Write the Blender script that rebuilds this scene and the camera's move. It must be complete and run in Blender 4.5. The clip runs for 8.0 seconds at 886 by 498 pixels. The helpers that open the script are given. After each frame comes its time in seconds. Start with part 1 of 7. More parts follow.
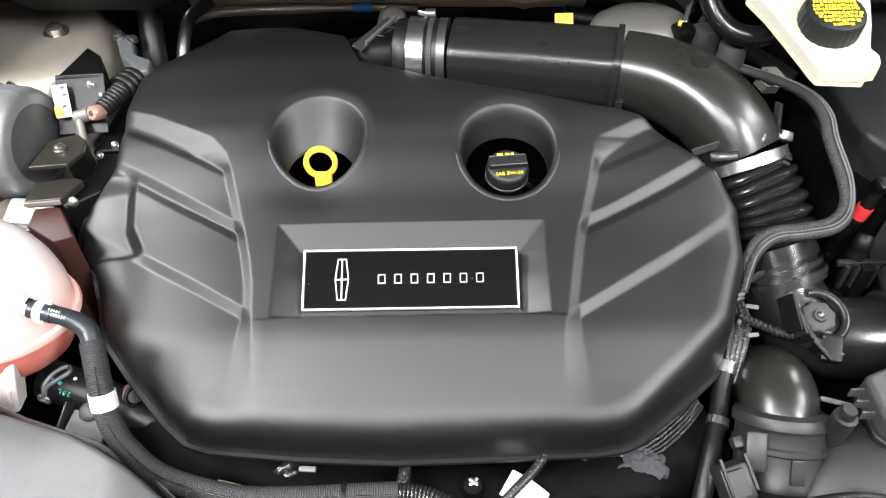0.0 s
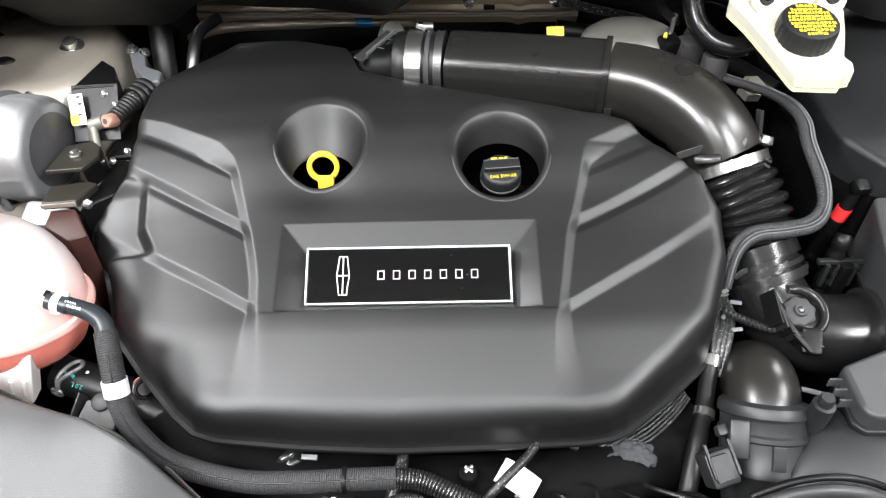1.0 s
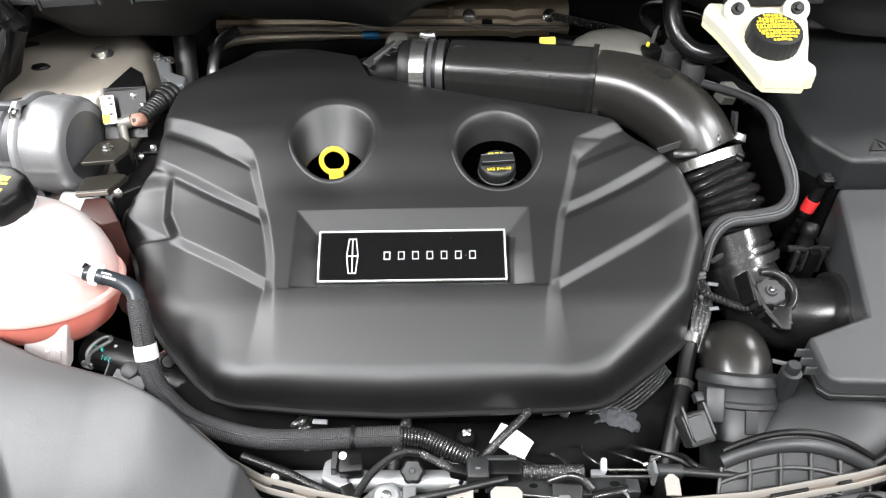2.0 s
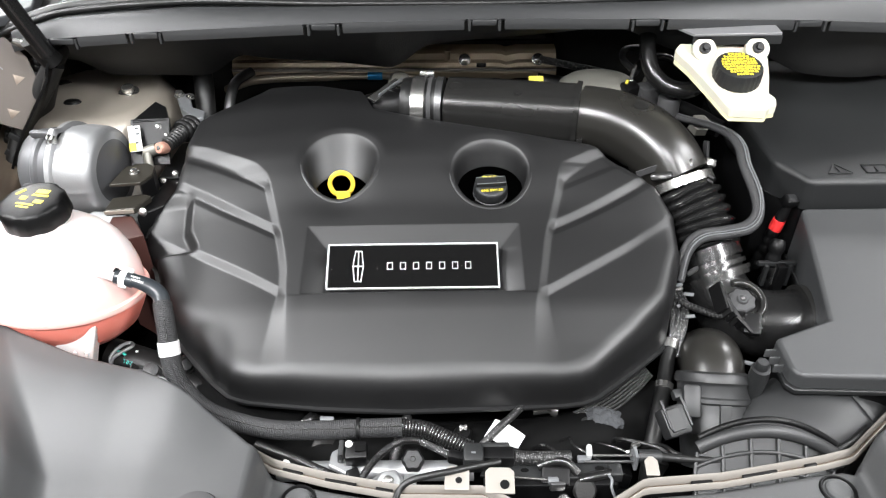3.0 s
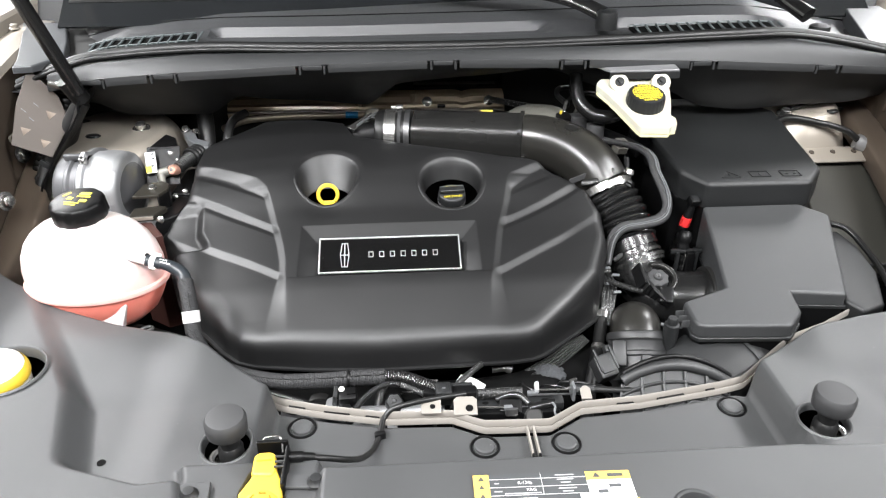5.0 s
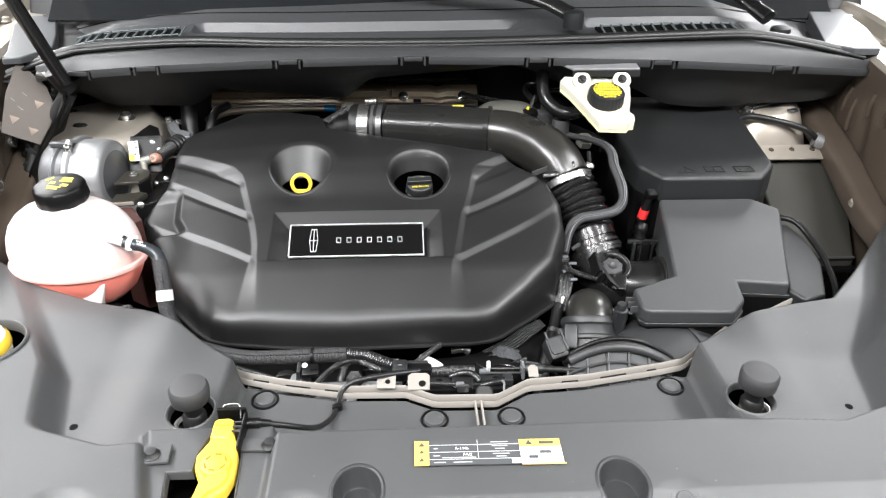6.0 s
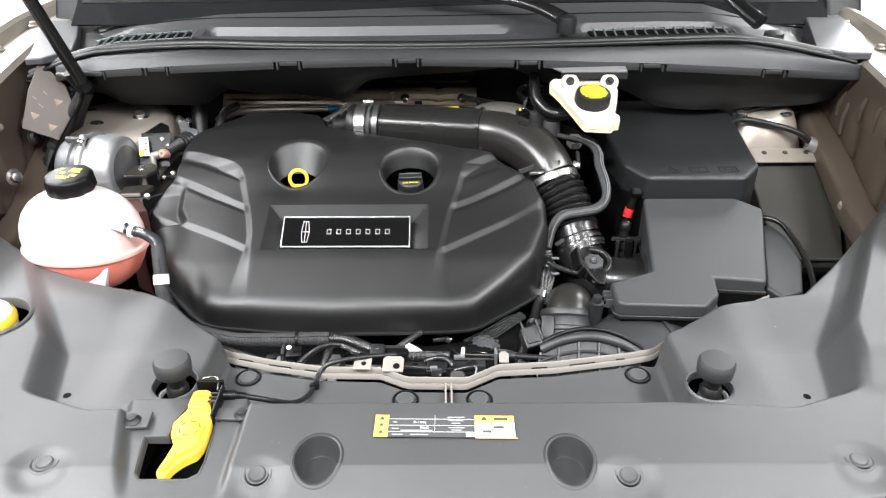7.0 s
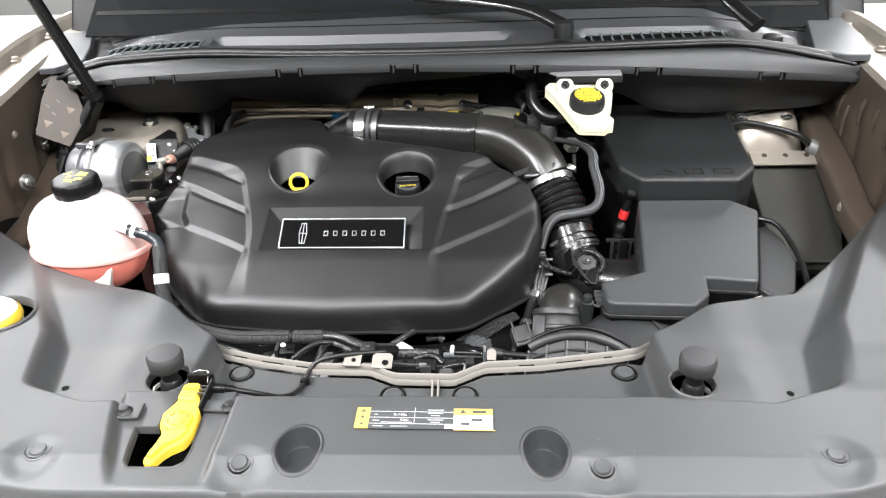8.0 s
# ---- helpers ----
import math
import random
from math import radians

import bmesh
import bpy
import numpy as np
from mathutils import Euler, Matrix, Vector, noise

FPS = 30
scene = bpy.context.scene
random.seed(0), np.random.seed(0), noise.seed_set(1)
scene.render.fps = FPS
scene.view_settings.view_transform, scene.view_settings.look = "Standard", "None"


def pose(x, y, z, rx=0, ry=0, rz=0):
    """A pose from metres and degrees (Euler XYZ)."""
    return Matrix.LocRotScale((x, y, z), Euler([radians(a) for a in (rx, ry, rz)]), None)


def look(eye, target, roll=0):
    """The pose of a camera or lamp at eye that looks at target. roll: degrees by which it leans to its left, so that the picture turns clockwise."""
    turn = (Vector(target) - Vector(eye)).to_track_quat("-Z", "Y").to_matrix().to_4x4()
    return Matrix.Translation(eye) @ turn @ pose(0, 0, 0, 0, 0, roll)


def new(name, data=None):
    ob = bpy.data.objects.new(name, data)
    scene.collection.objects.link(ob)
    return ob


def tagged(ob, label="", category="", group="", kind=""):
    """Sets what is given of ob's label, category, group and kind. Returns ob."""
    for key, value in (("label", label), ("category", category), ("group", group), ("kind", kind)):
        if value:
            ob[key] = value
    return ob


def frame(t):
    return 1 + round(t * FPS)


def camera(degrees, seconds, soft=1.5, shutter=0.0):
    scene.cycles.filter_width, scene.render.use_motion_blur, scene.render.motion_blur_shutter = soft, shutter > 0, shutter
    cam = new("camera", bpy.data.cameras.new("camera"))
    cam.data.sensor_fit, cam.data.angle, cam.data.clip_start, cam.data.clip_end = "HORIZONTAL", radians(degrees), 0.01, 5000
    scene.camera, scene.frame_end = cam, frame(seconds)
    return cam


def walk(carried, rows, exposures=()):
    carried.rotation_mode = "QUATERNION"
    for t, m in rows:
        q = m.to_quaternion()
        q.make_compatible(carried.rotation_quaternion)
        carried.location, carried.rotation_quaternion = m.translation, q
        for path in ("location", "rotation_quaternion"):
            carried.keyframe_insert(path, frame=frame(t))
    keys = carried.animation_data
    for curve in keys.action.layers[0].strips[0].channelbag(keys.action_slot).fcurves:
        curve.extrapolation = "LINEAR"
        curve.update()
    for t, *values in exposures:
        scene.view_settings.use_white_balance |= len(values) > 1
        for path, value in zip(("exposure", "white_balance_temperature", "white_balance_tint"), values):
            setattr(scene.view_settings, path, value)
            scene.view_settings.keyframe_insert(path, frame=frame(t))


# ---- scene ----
# the camera and its way backwards over the bay
cam = camera(62.8, 8.0, soft=1.2)
PATH = [
    (0, (-0.113, -0.482, 0.509), (-0.115, 0.925, -0.912), -1.0),
    (0.5, (-0.109, -0.496, 0.512), (-0.117, 0.929, -0.891), -1.2),
    (1, (-0.108, -0.521, 0.515), (-0.115, 0.93, -0.861), -1.2),
    (1.5, (-0.112, -0.556, 0.519), (-0.113, 0.928, -0.823), -1.1),
    (1.7, (-0.111, -0.572, 0.523), (-0.116, 0.916, -0.814), -1.0),
    (2.8, (-0.107, -0.672, 0.525), (-0.113, 0.921, -0.683), -0.9),
    (3, (-0.112, -0.685, 0.528), (-0.105, 0.924, -0.66), -0.6),
    (3.5, (-0.118, -0.723, 0.529), (-0.098, 0.927, -0.601), -0.3),
    (4, (-0.121, -0.779, 0.526), (-0.101, 0.907, -0.549), -0.7),
    (4.5, (-0.131, -0.839, 0.532), (-0.052, 0.878, -0.491), -0.4),
    (4.7, (-0.13, -0.862, 0.533), (-0.025, 0.86, -0.479), -0.3),
    (5.8, (-0.095, -0.941, 0.55), (0.02, 0.777, -0.466), 0.5),
    (6, (-0.077, -0.947, 0.551), (0.032, 0.771, -0.468), 0.7),
    (6.5, (-0.041, -0.978, 0.553), (0.015, 0.748, -0.456), 0.6),
    (7, (-0.005, -0.999, 0.55), (0.006, 0.736, -0.443), -0.0),
    (7.5, (0.021, -1.012, 0.545), (-0.004, 0.732, -0.433), -0.2),
    (8, (0.043, -1.022, 0.544), (-0.018, 0.729, -0.42), -1.2),
]
walk(cam, [(t, look(eye, target, roll)) for t, eye, target, roll in PATH], exposures=[(0.0, 0.0), (8.0, 0.0)])

# ---- light: a showroom with ceiling panels, all out of view ----
GROUND = -0.95
world = bpy.data.worlds.new("showroom_air")
scene.world = world
world.use_nodes = True
world.node_tree.nodes["Background"].inputs[0].default_value = (0.9, 0.95, 1.0, 1)
world.node_tree.nodes["Background"].inputs[1].default_value = 0.01


def unseen_ceiling_lamp(x, y, sx, sy, watts):
    data = bpy.data.lights.new("unseen_ceiling_lamp", "AREA")
    data.shape, data.size, data.size_y, data.energy = "RECTANGLE", sx, sy, watts
    data.color = (0.975, 0.98, 0.995)
    ob = new("unseen_ceiling_lamp", data)
    ob.matrix_world = pose(x, y, 2.02)
    return ob


# the two lamps beyond y = 5 are added to brighten the far floor
for lx, ly, w in ((-1.30, -1.45, 144), (-0.05, -1.58, 62), (1.60, -1.45, 138), (-2.2, -0.1, 145), (2.3, -0.1, 72), (-1.6, -3.8, 42), (2.0, -3.8, 42), (-2.6, 2.4, 150), (2.6, 2.4, 120), (-4.2, 5.4, 260), (4.0, 5.2, 220)):
    unseen_ceiling_lamp(lx, ly, 0.5, 0.35 if ly == -1.58 else 0.9, w)


# ---- materials ----
def material(name, base, rough=0.5, metal=0.0, vary=0.15, scale=60.0, bump=0.0, bump_scale=900.0, coat=0.0, spots=0.0, spot_colour=None, spec=0.5, transmission=0.0, alpha=1.0, subsurface=0.0):
    """Principled surface with broad blotches, fine grain and relief, in object space."""
    m = bpy.data.materials.new(name)
    m.use_nodes = True
    nt = m.node_tree
    p = nt.nodes["Principled BSDF"]
    p.inputs["Metallic"].default_value = metal
    p.inputs["Specular IOR Level"].default_value = spec
    p.inputs["Coat Weight"].default_value = coat
    p.inputs["Coat Roughness"].default_value = 0.12
    p.inputs["Transmission Weight"].default_value = transmission
    p.inputs["Subsurface Weight"].default_value = subsurface
    p.inputs["Subsurface Radius"].default_value = (0.02, 0.012, 0.01)
    tc = nt.nodes.new("ShaderNodeTexCoord")
    broad = nt.nodes.new("ShaderNodeTexNoise")
    broad.inputs["Scale"].default_value = scale * 0.2
    broad.inputs["Detail"].default_value = 5
    fine = nt.nodes.new("ShaderNodeTexNoise")
    fine.inputs["Scale"].default_value = bump_scale
    fine.inputs["Detail"].default_value = 2
    nt.links.new(tc.outputs["Object"], broad.inputs["Vector"])
    nt.links.new(tc.outputs["Object"], fine.inputs["Vector"])
    mix = nt.nodes.new("ShaderNodeMix")
    mix.data_type = "RGBA"
    lo = [max(0.0, c * (1 - vary)) for c in base]
    hi = [min(1.0, c * (1 + vary)) for c in base]
    mix.inputs[6].default_value = (*lo, 1)
    mix.inputs[7].default_value = (*hi, 1)
    nt.links.new(broad.outputs["Fac"], mix.inputs[0])
    colour = mix.outputs[2]
    if spots > 0:
        dust = nt.nodes.new("ShaderNodeTexNoise")
        dust.inputs["Scale"].default_value = 420
        dust.inputs["Detail"].default_value = 1
        nt.links.new(tc.outputs["Object"], dust.inputs["Vector"])
        ramp = nt.nodes.new("ShaderNodeMapRange")
        ramp.inputs["From Min"].default_value = 0.80 - spots * 0.1
        ramp.inputs["From Max"].default_value = 0.86 - spots * 0.1
        nt.links.new(dust.outputs["Fac"], ramp.inputs["Value"])
        mix2 = nt.nodes.new("ShaderNodeMix")
        mix2.data_type = "RGBA"
        mix2.inputs[7].default_value = (*(spot_colour or (0.35, 0.34, 0.32)), 1)
        nt.links.new(ramp.outputs["Result"], mix2.inputs[0])
        nt.links.new(colour, mix2.inputs[6])
        colour = mix2.outputs[2]
    nt.links.new(colour, p.inputs["Base Color"])
    rr = nt.nodes.new("ShaderNodeMapRange")
    rr.inputs["To Min"].default_value = max(0.02, rough * 0.85)
    rr.inputs["To Max"].default_value = min(1.0, rough * 1.15)
    nt.links.new(broad.outputs["Fac"], rr.inputs["Value"])
    nt.links.new(rr.outputs["Result"], p.inputs["Roughness"])
    if bump > 0:
        b = nt.nodes.new("ShaderNodeBump")
        b.inputs["Strength"].default_value = bump
        b.inputs["Distance"].default_value = 0.0006
        nt.links.new(fine.outputs["Fac"], b.inputs["Height"])
        nt.links.new(b.outputs["Normal"], p.inputs["Normal"])
    return m


def woven(name, base, rough=0.6):
    """Braided sleeve: fine crossed threads."""
    m = material(name, base, rough, vary=0.2)
    nt = m.node_tree
    p = nt.nodes["Principled BSDF"]
    tc = nt.nodes.new("ShaderNodeTexCoord")
    w = nt.nodes.new("ShaderNodeTexVoronoi")
    w.inputs["Scale"].default_value = 800
    nt.links.new(tc.outputs["Object"], w.inputs["Vector"])
    b = nt.nodes.new("ShaderNodeBump")
    b.inputs["Strength"].default_value = 0.6
    b.inputs["Distance"].default_value = 0.0008
    nt.links.new(w.outputs["Distance"], b.inputs["Height"])
    nt.links.new(b.outputs["Normal"], p.inputs["Normal"])
    return m


COVER = material("satin_black_plastic", (0.0050, 0.0050, 0.0052), 0.45, bump=0.10, bump_scale=1400, spec=0.58)
DECK = material("grained_grey_plastic", (0.052, 0.053, 0.054), 0.41, bump=0.4, bump_scale=1500, spots=0.05)
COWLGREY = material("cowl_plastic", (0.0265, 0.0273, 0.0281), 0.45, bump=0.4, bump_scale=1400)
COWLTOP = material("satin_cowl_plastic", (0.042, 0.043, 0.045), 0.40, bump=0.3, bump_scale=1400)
GRILLE = material("grille_plastic", (0.085, 0.10, 0.102), 0.45)
FLAP = material("pale_flap_plastic", (0.055, 0.058, 0.062), 0.35, bump=0.2)
# near black without gloss: shade of depths and holes put into the colour
SHADEBLACK = material("deep_shade_black", (0.0025, 0.0025, 0.0025), 0.7, spec=0.08)
SNORK = material("snorkel_plastic", (0.017, 0.0175, 0.018), 0.46, bump=0.12)
LIDGREY = material("grained_lid_plastic", (0.034, 0.035, 0.036), 0.43, bump=0.5, bump_scale=1400, spots=0.1)
BLACK = material("black_plastic", (0.0035, 0.0035, 0.0037), 0.40, bump=0.25, spec=0.25)
BOX = material("grained_black_plastic", (0.011, 0.0116, 0.012), 0.46, bump=0.5, bump_scale=1300, spots=0.1)
GLOSS = material("glossy_black_plastic", (0.008, 0.008, 0.008), 0.24, bump=0.05)
BELLOWS = material("shiny_bellows_rubber", (0.009, 0.009, 0.009), 0.21, spec=0.9, vary=0.3)
DUCT = material("semi_gloss_duct_plastic", (0.014, 0.0138, 0.0132), 0.26, bump=0.12)
ELBOW = material("satin_elbow_plastic", (0.017, 0.0163, 0.0145), 0.29, bump=0.15, vary=0.25, spec=0.7)
RUBBER = material("black_rubber", (0.008, 0.008, 0.008), 0.40, bump=0.3, spec=0.4)
HOSEBLUE = material("blue_black_hose_rubber", (0.020, 0.024, 0.028), 0.36)
GREYRUB = material("grey_rubber", (0.035, 0.035, 0.036), 0.6, bump=0.4)
GREYARM = material("grey_cast_arm", (0.13, 0.135, 0.14), 0.5, metal=0.2, bump=0.3)
BRAID = woven("braided_sleeve", (0.022, 0.022, 0.023))
FELT = material("firewall_insulation", (0.014, 0.014, 0.0135), 0.65, bump=0.8, bump_scale=500)
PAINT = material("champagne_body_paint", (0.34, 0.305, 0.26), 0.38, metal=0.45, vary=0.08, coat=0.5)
# the body paint darkened: shade inside the bay is put into the colour
PAINT_SHADED = material("champagne_paint_shaded", (0.125, 0.098, 0.076), 0.36, metal=0.45, vary=0.12)
# champagne paint made brighter and warmer so the shaded beam looks lit
BEAMPAINT_LIT = material("lit_tan_beam_paint", (0.46, 0.375, 0.27), 0.36, metal=0.35, vary=0.15, coat=0.4)
RAILPAINT = material("pale_champagne_rail", (0.27, 0.25, 0.225), 0.42, metal=0.2, vary=0.12, coat=0.3)
STEEL = material("zinc_steel", (0.46, 0.455, 0.44), 0.26, metal=0.95, vary=0.15)
DARKSTEEL = material("dull_steel", (0.15, 0.15, 0.152), 0.34, metal=0.85, vary=0.2)
ALU = material("cast_aluminium", (0.35, 0.355, 0.36), 0.52, metal=0.75, vary=0.15, bump=0.5, bump_scale=700)
DARKMETAL = material("dark_cast_metal", (0.018, 0.0175, 0.017), 0.5, metal=0.4, vary=0.3, bump=0.5, bump_scale=500)
CASTGREY = material("grey_olive_casting", (0.17, 0.165, 0.145), 0.5, metal=0.45, vary=0.2, bump=0.5, bump_scale=500)
WHITE = material("white_plastic", (0.8, 0.79, 0.75), 0.4, vary=0.04)
PAPER = material("white_label_paper", (0.66, 0.66, 0.65), 0.5, vary=0.03)
TANK = material("milky_tank_plastic", (0.76, 0.70, 0.685), 0.3, vary=0.03, subsurface=0.25)


def coolant_tint(m, z0, z1, low):
    """Coolant film showing through the wall, fading upwards from the filling line."""
    nt = m.node_tree
    p = nt.nodes["Principled BSDF"]
    source = p.inputs["Base Color"].links[0].from_socket
    tc = nt.nodes.new("ShaderNodeTexCoord")
    sep = nt.nodes.new("ShaderNodeSeparateXYZ")
    rng = nt.nodes.new("ShaderNodeMapRange")
    rng.inputs["From Min"].default_value, rng.inputs["From Max"].default_value = z0, z1
    mx = nt.nodes.new("ShaderNodeMix")
    mx.data_type = "RGBA"
    mx.inputs[6].default_value = (*low, 1)
    nt.links.new(tc.outputs["Object"], sep.inputs[0])
    nt.links.new(sep.outputs["Z"], rng.inputs["Value"])
    nt.links.new(rng.outputs["Result"], mx.inputs[0])
    nt.links.new(source, mx.inputs[7])
    nt.links.new(mx.outputs[2], p.inputs["Base Color"])
    return m


TANK_TOP = coolant_tint(material("milky_tank_plastic_filled", (0.64, 0.575, 0.56), 0.3, vary=0.03, subsurface=0.25), 0.030, 0.080, (0.84, 0.46, 0.41))
COOLANT = material("coolant_through_plastic", (0.90, 0.27, 0.21), 0.3, vary=0.08, subsurface=0.2)
CREAM = material("cream_reservoir_plastic", (0.54, 0.52, 0.425), 0.38, vary=0.04, subsurface=0.2)
YELLOW = material("yellow_plastic", (0.74, 0.50, 0.045), 0.42, vary=0.05)
OCHRE = material("ochre_moulded_mark", (0.22, 0.13, 0.005), 0.5)
YELLOW_INK = material("yellow_print", (0.72, 0.58, 0.04), 0.5, vary=0.08)
RED = material("red_plastic", (0.65, 0.03, 0.03), 0.35, vary=0.08)
COPPER = material("copper_fitting", (0.62, 0.34, 0.26), 0.35, metal=0.5, vary=0.1)
RIMMETAL = material("satin_bright_metal", (0.78, 0.78, 0.77), 0.36, metal=0.85, vary=0.05)
PIANO = material("piano_black", (0.004, 0.004, 0.004), 0.10, spots=0.1)
ORANGE = material("amber_label", (0.64, 0.41, 0.09), 0.45, vary=0.04)
LABELGREY = material("grey_label", (0.055, 0.058, 0.060), 0.45, vary=0.05)
GREYPRINT = material("pale_grey_print", (0.42, 0.43, 0.43), 0.5, vary=0.05)
GREEN = material("teal_paint_mark", (0.03, 0.42, 0.36), 0.5)
BLUE = material("blue_band", (0.02, 0.26, 0.62), 0.45)
HINGE = material("brown_hinge_paint", (0.046, 0.035, 0.027), 0.42, metal=0.2, vary=0.1)
BROWN = material("brown_bracket", (0.055, 0.022, 0.018), 0.45, vary=0.2)
# dark grey for the added walls and ceiling, keeps bounced light low
WALLPAINT = material("dark_grey_wall_paint", (0.16, 0.16, 0.16), 0.7, vary=0.04, scale=4)
FLOORTILE = material("polished_floor_tile", (0.74, 0.72, 0.66), 0.35, vary=0.06, scale=6)
TINT = material("dark_windscreen_band", (0.012, 0.013, 0.014), 0.12, vary=0.2)


def speckled(name, base, light):
    """Dark braid with bright metal threads in it."""
    m = material(name, base, 0.45, vary=0.2)
    nt = m.node_tree
    p = nt.nodes["Principled BSDF"]
    source = p.inputs["Base Color"].links[0].from_socket
    tc = nt.nodes.new("ShaderNodeTexCoord")
    v = nt.nodes.new("ShaderNodeTexVoronoi")
    v.inputs["Scale"].default_value = 420
    r = nt.nodes.new("ShaderNodeMapRange")
    r.inputs["From Min"].default_value, r.inputs["From Max"].default_value = 0.30, 0.22
    mx = nt.nodes.new("ShaderNodeMix")
    mx.data_type = "RGBA"
    mx.inputs[7].default_value = (*light, 1)
    nt.links.new(tc.outputs["Object"], v.inputs["Vector"])
    nt.links.new(v.outputs["Distance"], r.inputs["Value"])
    nt.links.new(r.outputs["Result"], mx.inputs[0])
    nt.links.new(source, mx.inputs[6])
    nt.links.new(mx.outputs[2], p.inputs["Base Color"])
    return m


SILVERBRAID = speckled("silver_speckled_braid", (0.03, 0.03, 0.03), (0.5, 0.5, 0.5))


# ---- mesh helpers ----
def finish(bm, name, mat, smooth=40):
    me = bpy.data.meshes.new(name)
    bm.normal_update()
    bm.to_mesh(me)
    bm.free()
    me.materials.append(mat)
    me.shade_smooth()
    me.set_sharp_from_angle(angle=radians(smooth))
    return me


def flat_faced(ob):
    """Weighted normals where one face is far larger than the rounded edges beside it."""
    areas = sorted(f.area for f in ob.data.polygons)
    if 8 < len(areas) < 900 and areas[-1] > 25 * areas[len(areas) // 2]:
        ob.modifiers.new("even_shading", "WEIGHTED_NORMAL").keep_sharp = True
    return ob


def thing(name, at, label, category, group="", kind=""):
    ob = new(name)
    ob.empty_display_size = 0.02
    ob.matrix_world = Matrix.Translation(at)
    return tagged(ob, label, category, group, kind)


def part(name, bm, mat, parent, label="", smooth=40):
    ob = flat_faced(new(name, finish(bm, name, mat, smooth)))
    if parent is not None:
        ob.parent = parent
        inv = parent.matrix_basis.inverted()
        up = parent.parent
        if up is not None:
            inv = (up.matrix_basis @ parent.matrix_parent_inverse @ parent.matrix_basis).inverted()
        ob.matrix_parent_inverse = inv
    if label:
        ob["label"] = label
    return ob


def solo(name, bm, mat, label, category, group="", kind="", smooth=40):
    ob = flat_faced(new(name, finish(bm, name, mat, smooth)))
    return tagged(ob, label, category, group, kind)


def box(c, s, bevel=0.002, rot=None, seg=2, bm=None):
    b = bmesh.new()
    bmesh.ops.create_cube(b, size=1.0)
    for v in b.verts:
        v.co = Vector((v.co.x * s[0], v.co.y * s[1], v.co.z * s[2]))
    if bevel > 0:
        bmesh.ops.bevel(b, geom=b.edges[:], offset=min(bevel, min(s) * 0.45), segments=seg, affect="EDGES", profile=0.5)
    m = Matrix.Translation(c) @ (rot if rot is not None else Matrix.Identity(4))
    b.transform(m)
    return merged(b, bm)


def merged(b, bm):
    if bm is None:
        return b
    me = bpy.data.meshes.new("tmp")
    b.to_mesh(me)
    b.free()
    bm.from_mesh(me)
    bpy.data.meshes.remove(me)
    return bm


def along(a, b):
    """Turn whose z axis runs from a to b."""
    return (Vector(b) - Vector(a)).to_track_quat("Z", "Y").to_matrix().to_4x4()


def axis_at(c, n):
    return Matrix.Translation(c) @ Vector(n).to_track_quat("Z", "Y").to_matrix().to_4x4()


def lathe(profile, m=None, seg=32, bm=None, wobble=None):
    """Turned body: (radius, height) pairs round local z, closed at the axis where the radius is 0."""
    b = bmesh.new()
    rings = []
    for r, z in profile:
        if r <= 1e-6:
            rings.append([b.verts.new((0, 0, z))])
        else:
            ring = []
            for i in range(seg):
                a = 2 * math.pi * i / seg
                rr = r * (wobble(a, r, z) if wobble else 1)
                ring.append(b.verts.new((rr * math.cos(a), rr * math.sin(a), z)))
            rings.append(ring)
    for p, q in zip(rings, rings[1:]):
        for i in range(seg):
            j = (i + 1) % seg
            if len(p) == 1 and len(q) == 1:
                continue
            if len(p) == 1:
                b.faces.new((p[0], q[j], q[i]))
            elif len(q) == 1:
                b.faces.new((p[i], p[j], q[0]))
            else:
                b.faces.new((p[i], p[j], q[j], q[i]))
    bmesh.ops.recalc_face_normals(b, faces=b.faces[:])
    if m is not None:
        b.transform(m)
    return merged(b, bm)


def curve_points(pts, steps=10):
    """Smooth line through the points."""
    p = [Vector(v) for v in pts]
    if len(p) == 2:
        return [p[0].lerp(p[1], i / steps) for i in range(steps + 1)]
    out = []
    for i in range(len(p) - 1):
        p0, p1, p2, p3 = p[max(i - 1, 0)], p[i], p[i + 1], p[min(i + 2, len(p) - 1)]
        for k in range(steps):
            t = k / steps
            out.append(0.5 * ((2 * p1) + (p2 - p0) * t + (2 * p0 - 5 * p1 + 4 * p2 - p3) * t * t + (3 * p1 - p0 - 3 * p2 + p3) * t ** 3))
    out.append(p[-1])
    return out


